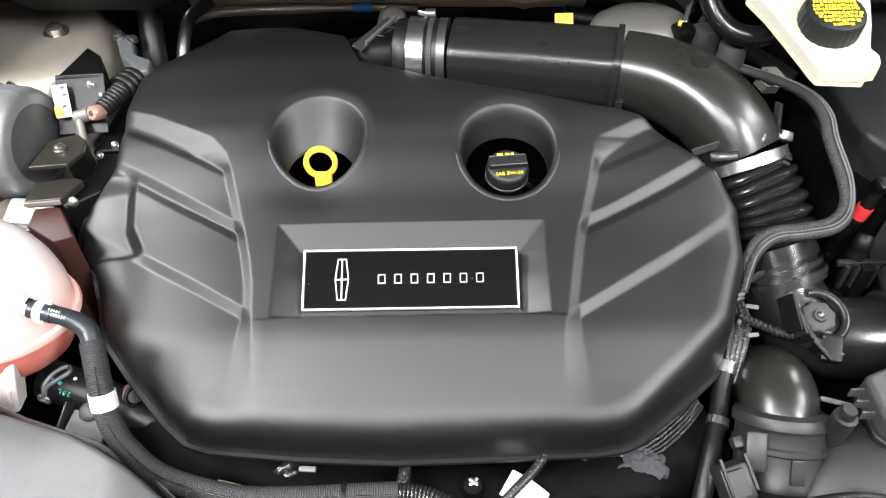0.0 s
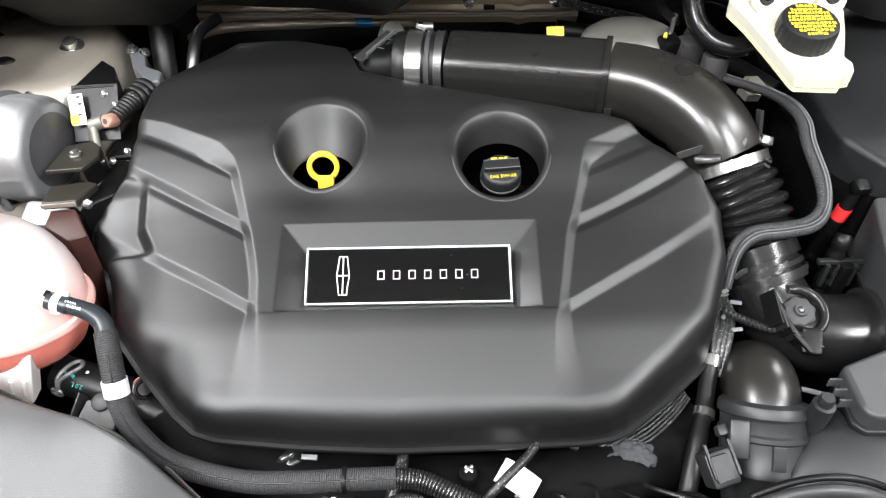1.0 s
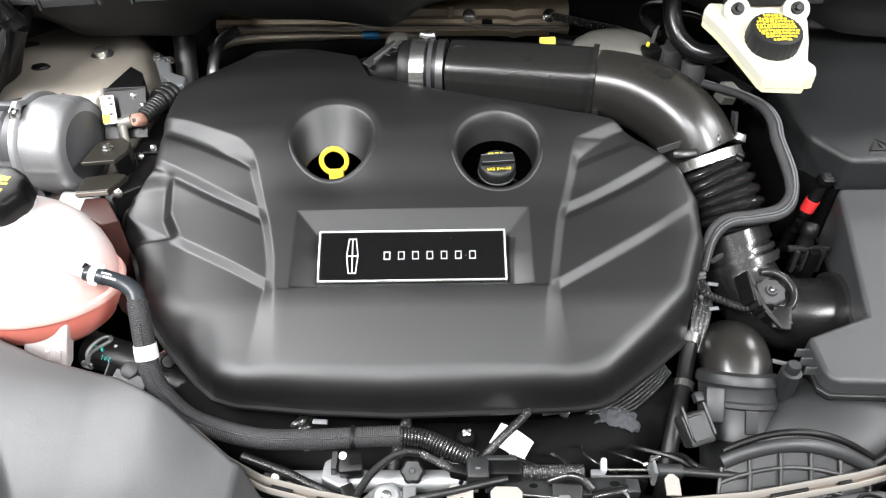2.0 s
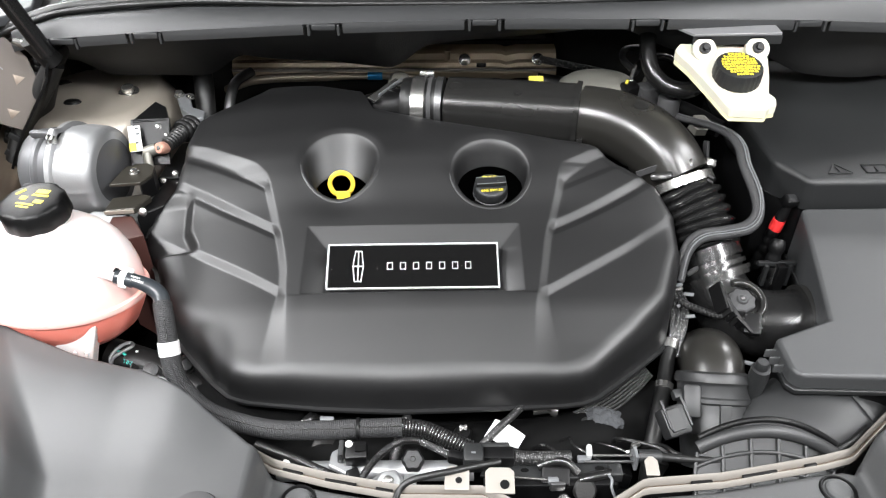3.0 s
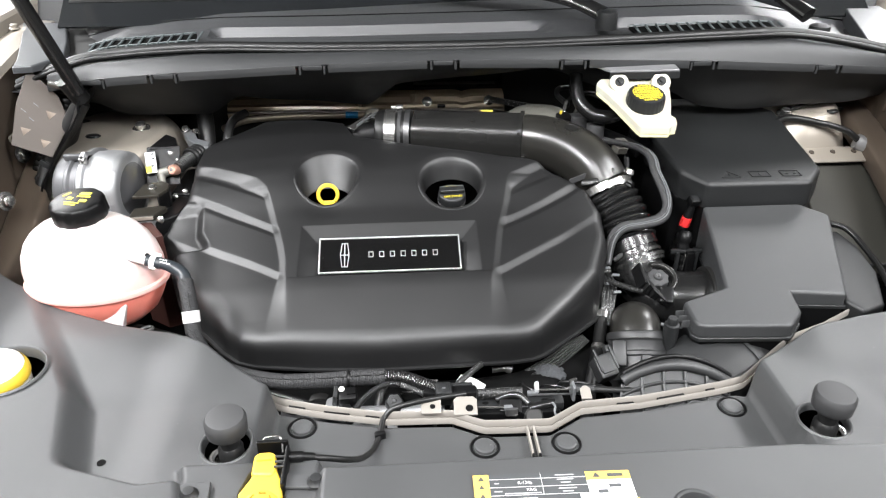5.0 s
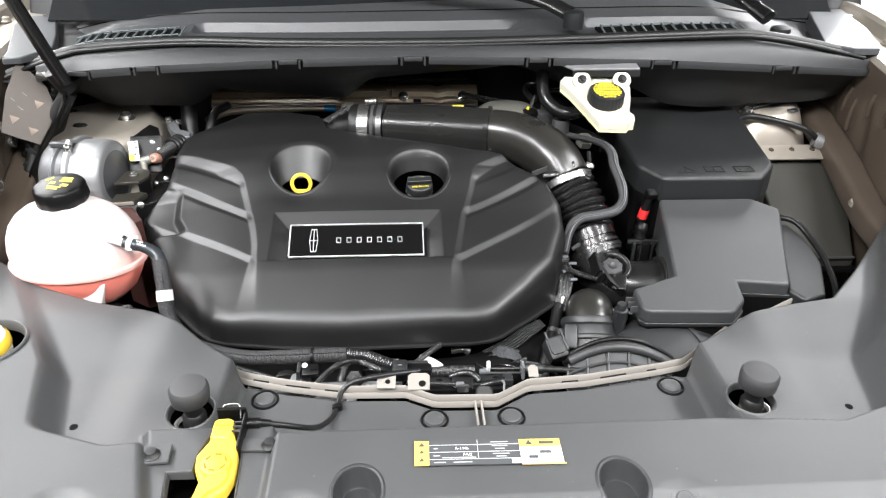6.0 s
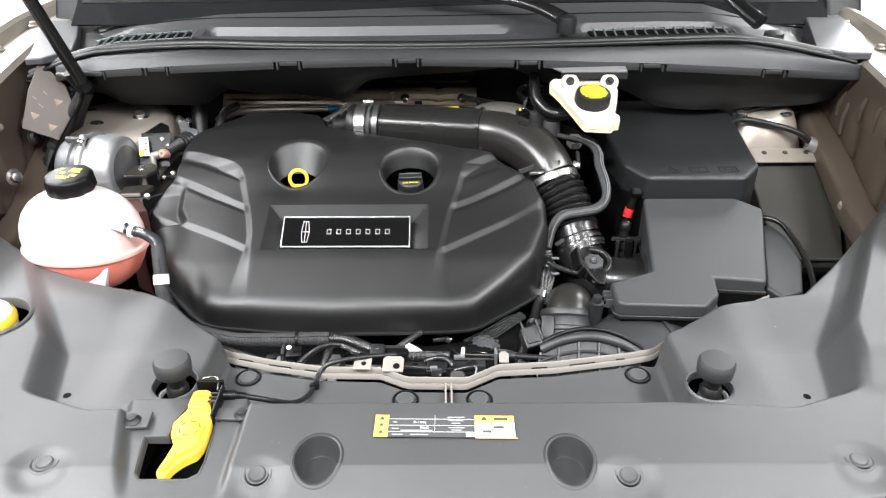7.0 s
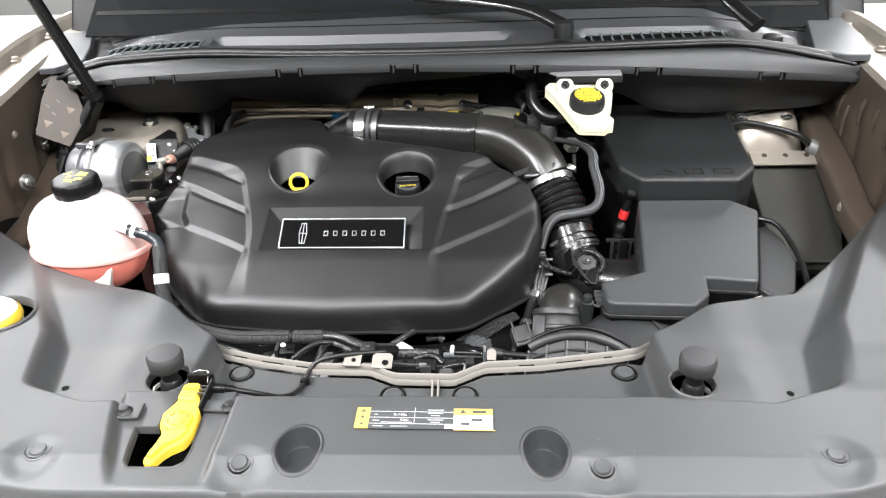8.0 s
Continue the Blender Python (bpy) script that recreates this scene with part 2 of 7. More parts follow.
def tube(pts, radius, seg=14, steps=10, rib=None, cap=True, bm=None, flat=1.0, up_dir=None, square=2.0):
    """Pipe along a smooth line; radius is a number or a function of 0..1; rib = (count, depth)."""
    line = curve_points(pts, steps)
    if rib:
        dense = []
        n = rib[0] * 6
        lens = [0]
        for a, c in zip(line, line[1:]):
            lens.append(lens[-1] + (c - a).length)
        for k in range(n + 1):
            s = lens[-1] * k / n
            i = max(j for j in range(len(lens)) if lens[j] <= s + 1e-9)
            i = min(i, len(line) - 2)
            f = (s - lens[i]) / max(1e-9, lens[i + 1] - lens[i])
            dense.append(line[i].lerp(line[i + 1], f))
        line = dense
    b = bmesh.new()
    rings = []
    side = None
    for i, q in enumerate(line):
        d = (line[min(i + 1, len(line) - 1)] - line[max(i - 1, 0)]).normalized()
        if side is None:
            side = d.orthogonal().normalized()
        side = d.cross(Vector(up_dir)).normalized() if up_dir else (side - d * side.dot(d)).normalized()
        up = d.cross(side)
        u = i / (len(line) - 1)
        r = radius(u) if callable(radius) else radius
        if rib:
            r += rib[1] * abs(math.sin(math.pi * u * rib[0])) ** 0.8
        ring = []
        for k in range(seg):
            c, s = math.cos(2 * math.pi * k / seg), math.sin(2 * math.pi * k / seg)
            c, s = math.copysign(abs(c) ** (2 / square), c), math.copysign(abs(s) ** (2 / square), s)
            ring.append(b.verts.new(q + (side * c + up * s * flat) * r))
        rings.append(ring)
    for p, q in zip(rings, rings[1:]):
        for i in range(seg):
            j = (i + 1) % seg
            b.faces.new((p[i], p[j], q[j], q[i]))
    if cap:
        b.faces.new(rings[0][::-1])
        b.faces.new(rings[-1])
    return merged(b, bm)


def prism(outline, z0, z1, bevel=0.004, lift=None, seg=3, bm=None, taper=1.0):
    """Upright block over an outline (x, y); lift(x, y) is added to the top's height."""
    b = bmesh.new()
    cx = sum(p[0] for p in outline) / len(outline)
    cy = sum(p[1] for p in outline) / len(outline)
    lo = [b.verts.new((cx + (x - cx) * taper, cy + (y - cy) * taper, z0)) for x, y in outline]
    hi = [b.verts.new((x, y, z1 + (lift(x, y) if lift else 0))) for x, y in outline]
    n = len(outline)
    b.faces.new(lo[::-1])
    top = b.faces.new(hi)
    for i in range(n):
        b.faces.new((lo[i], lo[(i + 1) % n], hi[(i + 1) % n], hi[i]))
    bmesh.ops.recalc_face_normals(b, faces=b.faces[:])
    if bevel > 0:
        edges = [e for e in b.edges if any(f is top for f in e.link_faces)] + [e for e in b.edges if abs(e.verts[0].co.x - e.verts[1].co.x) < abs(e.verts[0].co.z - e.verts[1].co.z) and abs(e.verts[0].co.y - e.verts[1].co.y) < abs(e.verts[0].co.z - e.verts[1].co.z)]
        edges = list(dict.fromkeys(edges))
        bmesh.ops.bevel(b, geom=edges, offset=bevel, segments=seg, affect="EDGES", profile=0.5, clamp_overlap=True)
    return merged(b, bm)


def bolt(at, n, r, mat, parent=None, name="bolt", label="", head=0.6, washer=1.5):
    """Hexagon flange bolt."""
    h = r * 2 * head
    b = lathe([(0, 0), (r * washer, 0), (r * washer, r * 0.25), (r * 1.05, r * 0.4), (r * 1.02, h), (r * 0.8, h + r * 0.15), (0, h + r * 0.15)], axis_at(at, n), seg=6 if washer <= 1.1 else 18)
    return part(name, b, mat, parent, label)


def sheet(nx, ny, fn, thick=0.0):
    """Grid of quads from fn(u, v) -> (x, y, z) or None, with u and v in 0..1."""
    b = bmesh.new()
    g = [[b.verts.new(fn(i / nx, j / ny)) for j in range(ny + 1)] for i in range(nx + 1)]
    for i in range(nx):
        for j in range(ny):
            b.faces.new((g[i][j], g[i + 1][j], g[i + 1][j + 1], g[i][j + 1]))
    bmesh.ops.recalc_face_normals(b, faces=b.faces[:])
    if thick:
        bmesh.ops.solidify(b, geom=b.faces[:], thickness=thick)
    return b


def step(a, b, x):
    if a == b:
        return 1.0 if x > a else 0.0
    t = min(1.0, max(0.0, (x - a) / (b - a)))
    return t * t * (3 - 2 * t)


def lerp_line(pts, x):
    """Piecewise straight function through (x, y) pairs."""
    return float(np.interp(x, [p[0] for p in pts], [p[1] for p in pts]))


def rim_wall(outline, z, depth, flange=0.004):
    """Rounded rim and wall of an opening: outline of (x, y) at height z."""
    cx = sum(p[0] for p in outline) / len(outline)
    cy = sum(p[1] for p in outline) / len(outline)
    b = bmesh.new()
    rings = []
    for off, dz in ((flange, -0.0008), (flange * 0.5, 0.0009), (0.0008, 0.0006), (-0.0008, -0.002), (-0.0014, -depth)):
        ring = []
        for x, y in outline:
            v = Vector((x - cx, y - cy, 0))
            ring.append(b.verts.new(Vector((cx, cy, z + dz)) + v * ((v.length + off) / v.length)))
        rings.append(ring)
    n = len(outline)
    for p, q in zip(rings, rings[1:]):
        for i in range(n):
            j = (i + 1) % n
            b.faces.new((p[i], p[j], q[j], q[i]))
    bmesh.ops.recalc_face_normals(b, faces=b.faces[:])
    return b


def circle(cx, cy, rx, ry=None, n=40):
    return [(cx + rx * math.cos(2 * math.pi * k / n), cy + (ry or rx) * math.sin(2 * math.pi * k / n)) for k in range(n)]


def inside(outline, x, y):
    hit = False
    n = len(outline)
    for i in range(n):
        (xa, ya), (xb, yb) = outline[i], outline[(i + 1) % n]
        if (ya > y) != (yb > y) and x < (xb - xa) * (y - ya) / (yb - ya) + xa:
            hit = not hit
    return hit


# ==== the room and the car round the bay ====
solo("floor", box((0, 0, GROUND - 0.05), (14, 14, 0.1), 0), FLOORTILE, "pale polished showroom floor tiles", "floor", kind="structure")
solo("ceiling", box((0, 0, 2.15), (14, 14, 0.1), 0), WALLPAINT, "plain dark grey showroom ceiling, added to cut bounce light", "ceiling", kind="structure")
for nm, c, s in (("wall_north", (0, 7.05, 0.6), (14, 0.1, 3.2)), ("wall_south", (0, -7.05, 0.6), (14, 0.1, 3.2)), ("wall_east", (7.05, 0, 0.6), (0.1, 14, 3.2)), ("wall_west", (-7.05, 0, 0.6), (0.1, 14, 3.2))):
    solo(nm, box(c, s, 0), WALLPAINT, "plain dark grey showroom wall, added to cut bounce light", "wall", kind="structure")

# ==== engine cover ====
PROFILE = [(-0.20, -0.036), (-0.165, -0.016), (-0.095, 0.0235), (0.0, 0.056), (0.03, 0.0680), (0.065, 0.0870), (0.095, 0.1005), (0.13, 0.110), (0.19, 0.120), (0.26, 0.126)]


def ridge(y):
    return sum(lerp_line(PROFILE, y + d) for d in (-0.008, -0.004, 0, 0.004, 0.008)) / 5


# edge of the flat middle and the slanting ribs on each flank: (x, y) near the middle and at the rim
RIBS_L = [((-0.3328, 0.0663), (-0.4086, 0.1064)), ((-0.2960, -0.0040), (-0.4016, 0.0560)), ((-0.2830, -0.0830), (-0.4096, -0.0100))]
RIBS_R = [((0.0420, 0.0560), (0.1090, 0.0770)), ((0.0200, 0.0000), (0.1258, 0.0450)), ((0.0, -0.0860), (0.1284, -0.0150))]
EDGE_L = [(-0.20, -0.270), (-0.0535, -0.2816), (-0.0274, -0.287), (0.0, -0.295), (0.027, -0.303), (0.051, -0.3107), (0.0707, -0.3176), (0.0863, -0.3324), (0.1017, -0.3605), (0.1221, -0.3968), (0.135, -0.43), (0.15, -0.5)]
EDGE_R = [(-0.20, -0.020), (-0.1057, -0.012), (-0.0587, -0.002), (-0.0171, 0.0061), (0.0503, 0.0265), (0.070, 0.031), (0.0781, 0.0358), (0.0962, 0.0854), (0.105, 0.13), (0.115, 0.3)]
LOBE_EDGE = [(-0.03, -0.375), (-0.0085, -0.3882), (0.0159, -0.4022), (0.0422, -0.4048), (0.07, -0.405)]


def flank(x, y, ribs, side):
    """Terraced relief of one flank: a sloping band along the middle, then ledges that drop, level out and run on."""
    edge = lerp_line(EDGE_L if side < 0 else EDGE_R, y)
    gap = (edge - x) if side < 0 else (x - edge)
    if gap <= 0:
        return 0.0
    wide = lerp_line([(-0.145, 0.026), (-0.070, 0.0085), (0.058, 0.0085), (0.074, 0.030)], y)
    into = min(1.0, gap / wide)
    y0, y1, y2 = (ya + (yb - ya) * (x - xa) / (xb - xa) for (xa, ya), (xb, yb) in ribs)
    nodes = [(-0.165, 0.0), (min(-0.135, y2 - 0.03), -0.0032), (y2 - 0.001, -0.0070), (y2 + 0.0085, -0.0030), (y1 - 0.009, -0.0046), (y1 - 0.0005, -0.0070), (y1 + 0.0085, -0.0030), (y0 - 0.008, -0.0042), (y0, -0.0062), (y0 + 0.012, -0.0062)]
    fade = 1 - 0.45 * step(0.09, 0.13, gap)
    return lerp_line(nodes, y) * into * fade


FUNNELS = [(-0.231, 0.0850, 0.0445), (-0.051, 0.0700, 0.0455)]
BADGE_C = Vector((-0.1425, -0.0500, 0.0355))
BADGE_TILT = math.atan(0.50)


def cover_base(x, y):
    z = ridge(y)
    z -= 0.17 * (math.sqrt((x + 0.318) ** 2 + 0.0016) - (x + 0.318)) / 2
    z += 0.10 * min(0.10, max(0.0, x - 0.035)) * step(-0.03, 0.05, y)
    z += flank(x, y, RIBS_L, -1) + flank(x, y, RIBS_R, 1)
    xl = lerp_line(LOBE_EDGE, y)
    if x < xl:
        z -= 0.011 * step(0.0, 0.014, xl - x) * step(-0.016, -0.003, y) * (1 - step(0.052, 0.066, y))
    # soft ridges running down the front from the flanks
    if y < -0.085:
        z += 0.0006 * (math.exp(-((x + 0.272) / 0.010) ** 2) + math.exp(-((x + 0.012) / 0.010) ** 2)) * (1 - step(-0.10, -0.155, y))
    z -= 0.0055 * math.exp(-((x + 0.231) / 0.034) ** 2 - ((y - 0.038) / 0.022) ** 2)
    return z


def cover_top(x, y):
    """The cover with the sunken frame of the badge: flat bevelled bands meeting at crisp edges."""
    z = cover_base(x, y)
    for fx, fy, fr in FUNNELS:
        gap = math.hypot(x - fx, y - fy) - fr
        if gap < 0.013:
            z -= 0.0032 * (1 - max(0.0, gap) / 0.013) ** 2 * step(-0.5, 0.6, (y - fy) / fr)
    dx, dy = x - BADGE_C.x, y - BADGE_C.y
    px, py = min(0.0955, max(-0.0955, dx)), min(0.0250, max(-0.0265, dy))
    t = max(abs(dx - px) / 0.026, (dy - py) / 0.0270, (py - dy) / 0.0068)
    if t >= 1:
        return z
    flatz = BADGE_C.z - 0.0075 + py * 0.50 - 0.0035 * step(0.0, 0.025, py)
    if t < 0.02:
        return flatz
    rim = cover_base(BADGE_C.x + px + (dx - px) / t, BADGE_C.y + py + (dy - py) / t)
    return flatz + (rim - flatz) * t


OUTLINE = [(0.085, 0.102, 0.06), (0.1225, 0.0675, 0.03), (0.150, 0.045, 0.0), (0.166, 0.010, -0.03), (0.165, -0.030, -0.04), (0.153, -0.060, -0.045), (0.141, -0.089, -0.048), (0.131, -0.100, -0.049), (0.099, -0.1265, -0.051), (0.052, -0.1615, -0.0545), (0.036, -0.168, -0.0555), (0.011, -0.171, -0.056), (-0.157, -0.175, -0.056), (-0.239, -0.171, -0.055), (-0.314, -0.1655, -0.051), (-0.336, -0.159, -0.049), (-0.357, -0.142, -0.046), (-0.396, -0.102, -0.035), (-0.422, -0.072, -0.02), (-0.436, -0.035, -0.012), (-0.447, -0.006, 0.0), (-0.461, 0.008, 0.006), (-0.465, 0.030, 0.020), (-0.459, 0.052, 0.032), (-0.444, 0.066, 0.030), (-0.440, 0.085, 0.015), (-0.440, 0.150, 0.03), (-0.435, 0.190, 0.045), (-0.424, 0.203, 0.06), (-0.388, 0.2245, 0.08), (-0.362, 0.239, 0.095), (-0.345, 0.252, 0.10), (-0.278, 0.250, 0.10), (-0.218, 0.232, 0.10), (-0.200, 0.190, 0.09), (-0.113, 0.1635, 0.08), (-0.0185, 0.1375, 0.075), (0.061, 0.113, 0.07)]
# how the skirt stands up from the rim and rounds over: (distance inwards, share of the height)
SKIRT = [(0.0, 0.0), (0.0012, 0.30), (0.0022, 0.55), (0.0032, 0.69), (0.0044, 0.78), (0.006, 0.855), (0.008, 0.912), (0.0105, 0.952), (0.0135, 0.977), (0.017, 0.991), (0.021, 1.0)]


def cover_shell():
    n = len(OUTLINE)
    loop = []
    for i in range(n):
        p0, p1, p2, p3 = (Vector(OUTLINE[(i + k) % n]) for k in (-1, 0, 1, 2))
        cnt = max(3, int((p2 - p1).length / 0.0022))
        for k in range(cnt):
            t = k / cnt
            lin = p1.lerp(p2, t)
            cr = 0.5 * ((2 * p1) + (p2 - p0) * t + (2 * p0 - 5 * p1 + 4 * p2 - p3) * t * t + (3 * p1 - p0 - 3 * p2 + p3) * t ** 3)
            loop.append(lin.lerp(cr, 0.12))
    c = Vector((-0.14, 0.02, 0))
    b = bmesh.new()
    rings = []
    insets = [-0.0042, -0.0044, -0.0040, -0.0010, 0.0, 0.0006, 0.0012, 0.0022, 0.0032, 0.0044, 0.006, 0.008, 0.0105, 0.0135, 0.017, 0.021]
    count = 190
    for k in range(len(insets) + count):
        ring = []
        for p in loop:
            out = Vector((p.x - c.x, p.y - c.y, 0))
            L = out.length
            if k < len(insets):
                d = insets[k]
            else:
                d = insets[-1] + (L - insets[-1]) * ((k - len(insets) + 1) / (count + 0.5))
            q = c + out * ((L - d) / L)
            if d < 0:
                z = p.z - (0.0034, 0.0006, 0.0, 0.0)[k]
            else:
                soft = 1 + 0.5 * (1 - step(-0.40, -0.33, p.x)) * (1 - step(-0.03, 0.0, p.y))
                z = p.z + (cover_top(q.x, q.y) - p.z) * lerp_line(SKIRT, d / soft)
            ring.append(b.verts.new((q.x, q.y, z)))
        rings.append(ring)
    m = len(loop)
    for p, q in zip(rings, rings[1:]):
        for i in range(m):
            j = (i + 1) % m
            mid = (p[i].co + q[j].co) / 2
            if any((mid.x - fx) ** 2 + (mid.y - fy) ** 2 < (fr + 0.0014) ** 2 for fx, fy, fr in FUNNELS):
                continue
            b.faces.new((p[j], p[i], q[i], q[j]))
    b.faces.new(rings[-1][::-1])
    bmesh.ops.recalc_face_normals(b, faces=b.faces[:])
    return b


def sloped_ring_body(fx, fy, fr, inner, shift):
    """Funnel whose rim lies on the sloping cover; inner = (radius, depth below the rim) pairs."""
    b = bmesh.new()
    seg = 96
    rings = []
    prof = [(fr + 0.0050, -0.0012), (fr + 0.0042, 0.0001), (fr + 0.0020, 0.0004), (fr + 0.0008, 0.0002), (fr - 0.0004, -0.0008), (fr - 0.0025, -0.003)] + inner
    for r, d in prof:
        ring = []
        for i in range(seg):
            a = 2 * math.pi * i / seg
            lean = min(1.0, max(0.0, (-d - 0.002) / 0.03)) * shift
            x, y = fx + r * math.cos(a), fy + r * math.sin(a) - lean
            blend = min(1.0, max(0.0, (-d) / 0.05))
            base = cover_top(x, y) * (1 - blend) + (cover_top(fx, fy) - 0.004) * blend
            if d < -0.002 and math.sin(a) < 0:
                d2 = d * (1 + 0.35 * math.sin(a) ** 2)
            else:
                d2 = d
            ring.append(b.verts.new((x, y, base + d2)))
        rings.append(ring)
    for p, q in zip(rings, rings[1:]):
        for i in range(seg):
            j = (i + 1) % seg
            b.faces.new((p[i], p[j], q[j], q[i]))
    bmesh.ops.recalc_face_normals(b, faces=b.faces[:])
    return b


cover = thing("engine_cover", (-0.14, 0.0, -0.05), "satin black plastic engine cover with ribbed flanks and badge", "engine cover")
part("shell", cover_shell(), COVER, cover, smooth=50)
part("dipstick_funnel", sloped_ring_body(*FUNNELS[0], [(0.0405, -0.008), (0.0375, -0.015), (0.0345, -0.022), (0.0320, -0.028)], 0.021), COVER, cover, "conical recess round the dipstick", smooth=50)
part("filler_funnel", sloped_ring_body(*FUNNELS[1], [(0.0420, -0.009), (0.0400, -0.016), (0.0390, -0.021)], 0.006), COVER, cover, "deep round recess round the oil cap", smooth=50)
tilt = pose(0, 0, 0, math.degrees(BADGE_TILT), 0, 0)
tiltm = Matrix.Translation(BADGE_C) @ tilt
b = box((0, 0, -0.0015), (0.187, 0.0545, 0.007), 0.0008)
b.transform(tiltm)
badge = part("badge_plate", b, PIANO, cover, "glossy black plate with bright rim", smooth=15)
b = bmesh.new()
for c, s in (((0, 0.0268, 0.0018), (0.1893, 0.0018, 0.0036)), ((0, -0.0268, 0.0018), (0.1893, 0.0018, 0.0036)), ((0.0940, 0, 0.0018), (0.0018, 0.0518, 0.0036)), ((-0.0940, 0, 0.0018), (0.0018, 0.0518, 0.0036))):
    box(c, s, 0.0005, bm=b)
b.transform(tiltm)
part("chrome_rim", b, RIMMETAL, badge, "thin bright metal rim")
b = bmesh.new()
for r0, w in ((0.0185, 0.0011),):
    pts = [(-0.0035, -r0), (-0.0058, 0), (-0.0035, r0), (0.0035, r0), (0.0058, 0), (0.0035, -r0)]
    for (xa, ya), (xb, yb) in zip(pts, pts[1:] + pts[:1]):
        L = math.hypot(xb - xa, yb - ya)
        box(((xa + xb) / 2 - 0.0605, (ya + yb) / 2, 0.0024), (L + w, w, 0.0012), 0.0003, rot=pose(0, 0, 0, 0, 0, math.degrees(math.atan2(yb - ya, xb - xa))), bm=b)
box((-0.0605, 0, 0.0024), (0.0013, 0.036, 0.0012), 0.0003, bm=b)
box((-0.0605, 0, 0.0024), (0.0105, 0.0013, 0.0012), 0.0003, bm=b)
b.transform(tiltm)
part("emblem", b, RIMMETAL, badge, "upright satin metal emblem")
for i in range(7):
    b = bmesh.new()
    for c, s in (((0, 0.0039), (0.0066, 0.0010)), ((0, -0.0039), (0.0066, 0.0010)), ((0.0028, 0), (0.0010, 0.0068)), ((-0.0028, 0), (0.0010, 0.0068))):
        box((-0.0255 + i * 0.0144 + c[0], c[1], 0.0022), (*s, 0.001), 0.0002, bm=b)
    b.transform(tiltm)
    part("lettering_block", b, RIMMETAL, badge)

# dipstick handle and oil cap
dip = thing("dipstick", (-0.232, 0.075, 0.03), "yellow ring handle of the oil dipstick", "dipstick")
dn = Vector((0.05, -0.96, 0.25)).normalized()
dm = axis_at((-0.2325, 0.0810, 0.0640), dn)
b = lathe([(0.0115, 0.0022), (0.0125, 0.0032), (0.0155, 0.0032), (0.0168, 0.002), (0.0168, -0.002), (0.0155, -0.0032), (0.0125, -0.0032), (0.0115, -0.0022), (0.0115, 0.0022)], dm, seg=40)
part("ring_handle", b, YELLOW, dip)
b = box((0, 0, 0), (0.017, 0.018, 0.006), 0.0015)
b.transform(Matrix.Translation((-0.2300, 0.0715, 0.0490)) @ pose(0, 0, 0, 75, 0, 0))
part("stem", b, YELLOW, dip)
part("tube", tube([(-0.231, 0.0715, 0.042), (-0.230, 0.068, 0.02), (-0.229, 0.07, -0.06)], 0.0055), DARKMETAL, dip)

cap = thing("oil_filler_cap", (-0.051, 0.066, 0.03), "black ribbed oil filler cap with yellow print", "oil cap")
cm = axis_at((-0.0505, 0.0665, 0.0585), (0.02, -0.22, 0.97))
b = lathe([(0, 0.013), (0.0165, 0.013), (0.0188, 0.0118), (0.0200, 0.009), (0.0202, 0.0005), (0.0185, -0.001), (0.0, -0.001)], cm, seg=66, wobble=lambda a, r, z: 1 + (0.025 if (r > 0.019 and math.sin(a * 22) > 0) else 0))
part("cap_body", b, BOX, cap)
b = box((0, 0.0015, 0.0150), (0.037, 0.012, 0.007), 0.002)
b.transform(cm)
part("grip_bar", b, BOX, cap)
# pale strips stand in for the highlight along the grip's edges
b = bmesh.new()
for gy in (-0.0040, 0.0070):
    box((0, gy, 0.0186), (0.035, 0.0010, 0.0006), 0.0002, bm=b)
b.transform(cm)
part("grip_highlight", b, GREYARM, cap, "light strips painted as highlights on the grip's edges")
part("cap_lip", lathe([(0.0200, -0.0010), (0.0212, -0.0016), (0.0212, -0.0030), (0.0200, -0.0036)], cm, seg=48), GREYRUB, cap)
part("neck", lathe([(0.0170, -0.002), (0.0170, -0.060), (0, -0.060)], cm, seg=36), BLACK, cap)


def text_part(words, size, m, mat, parent, name="print", depth=0.0003, squeeze=1.0):
    """Raised print from the built-in font, centred on the pose m."""
    cu = bpy.data.curves.new("print", "FONT")
    cu.body, cu.size, cu.extrude, cu.align_x, cu.align_y = words, size, depth, "CENTER", "CENTER"
    cu.resolution_u = 2
    ob = new("print", cu)
    bpy.context.view_layer.update()
    me = bpy.data.meshes.new_from_object(ob.evaluated_get(bpy.context.evaluated_depsgraph_get()))
    bpy.data.objects.remove(ob)
    bm = bmesh.new()
    bm.from_mesh(me)
    bpy.data.meshes.remove(me)
    bm.transform(m @ Matrix.Diagonal((squeeze, 1, 1, 1)))
    return part(name, bm, mat, parent)


text_part("SAE 5W-30", 0.0056, cm @ Matrix.Translation((0, -0.0108, 0.0136)), YELLOW_INK, cap)
b = bmesh.new()
for x0, w in ((-0.006, 0.006), (0.001, 0.004), (0.006, 0.003)):
    box((x0, 0.0125, 0.0135), (w, 0.0028, 0.0008), 0.0002, bm=b)
b.transform(cm)
part("oil_can_symbol", b, YELLOW_INK, cap)

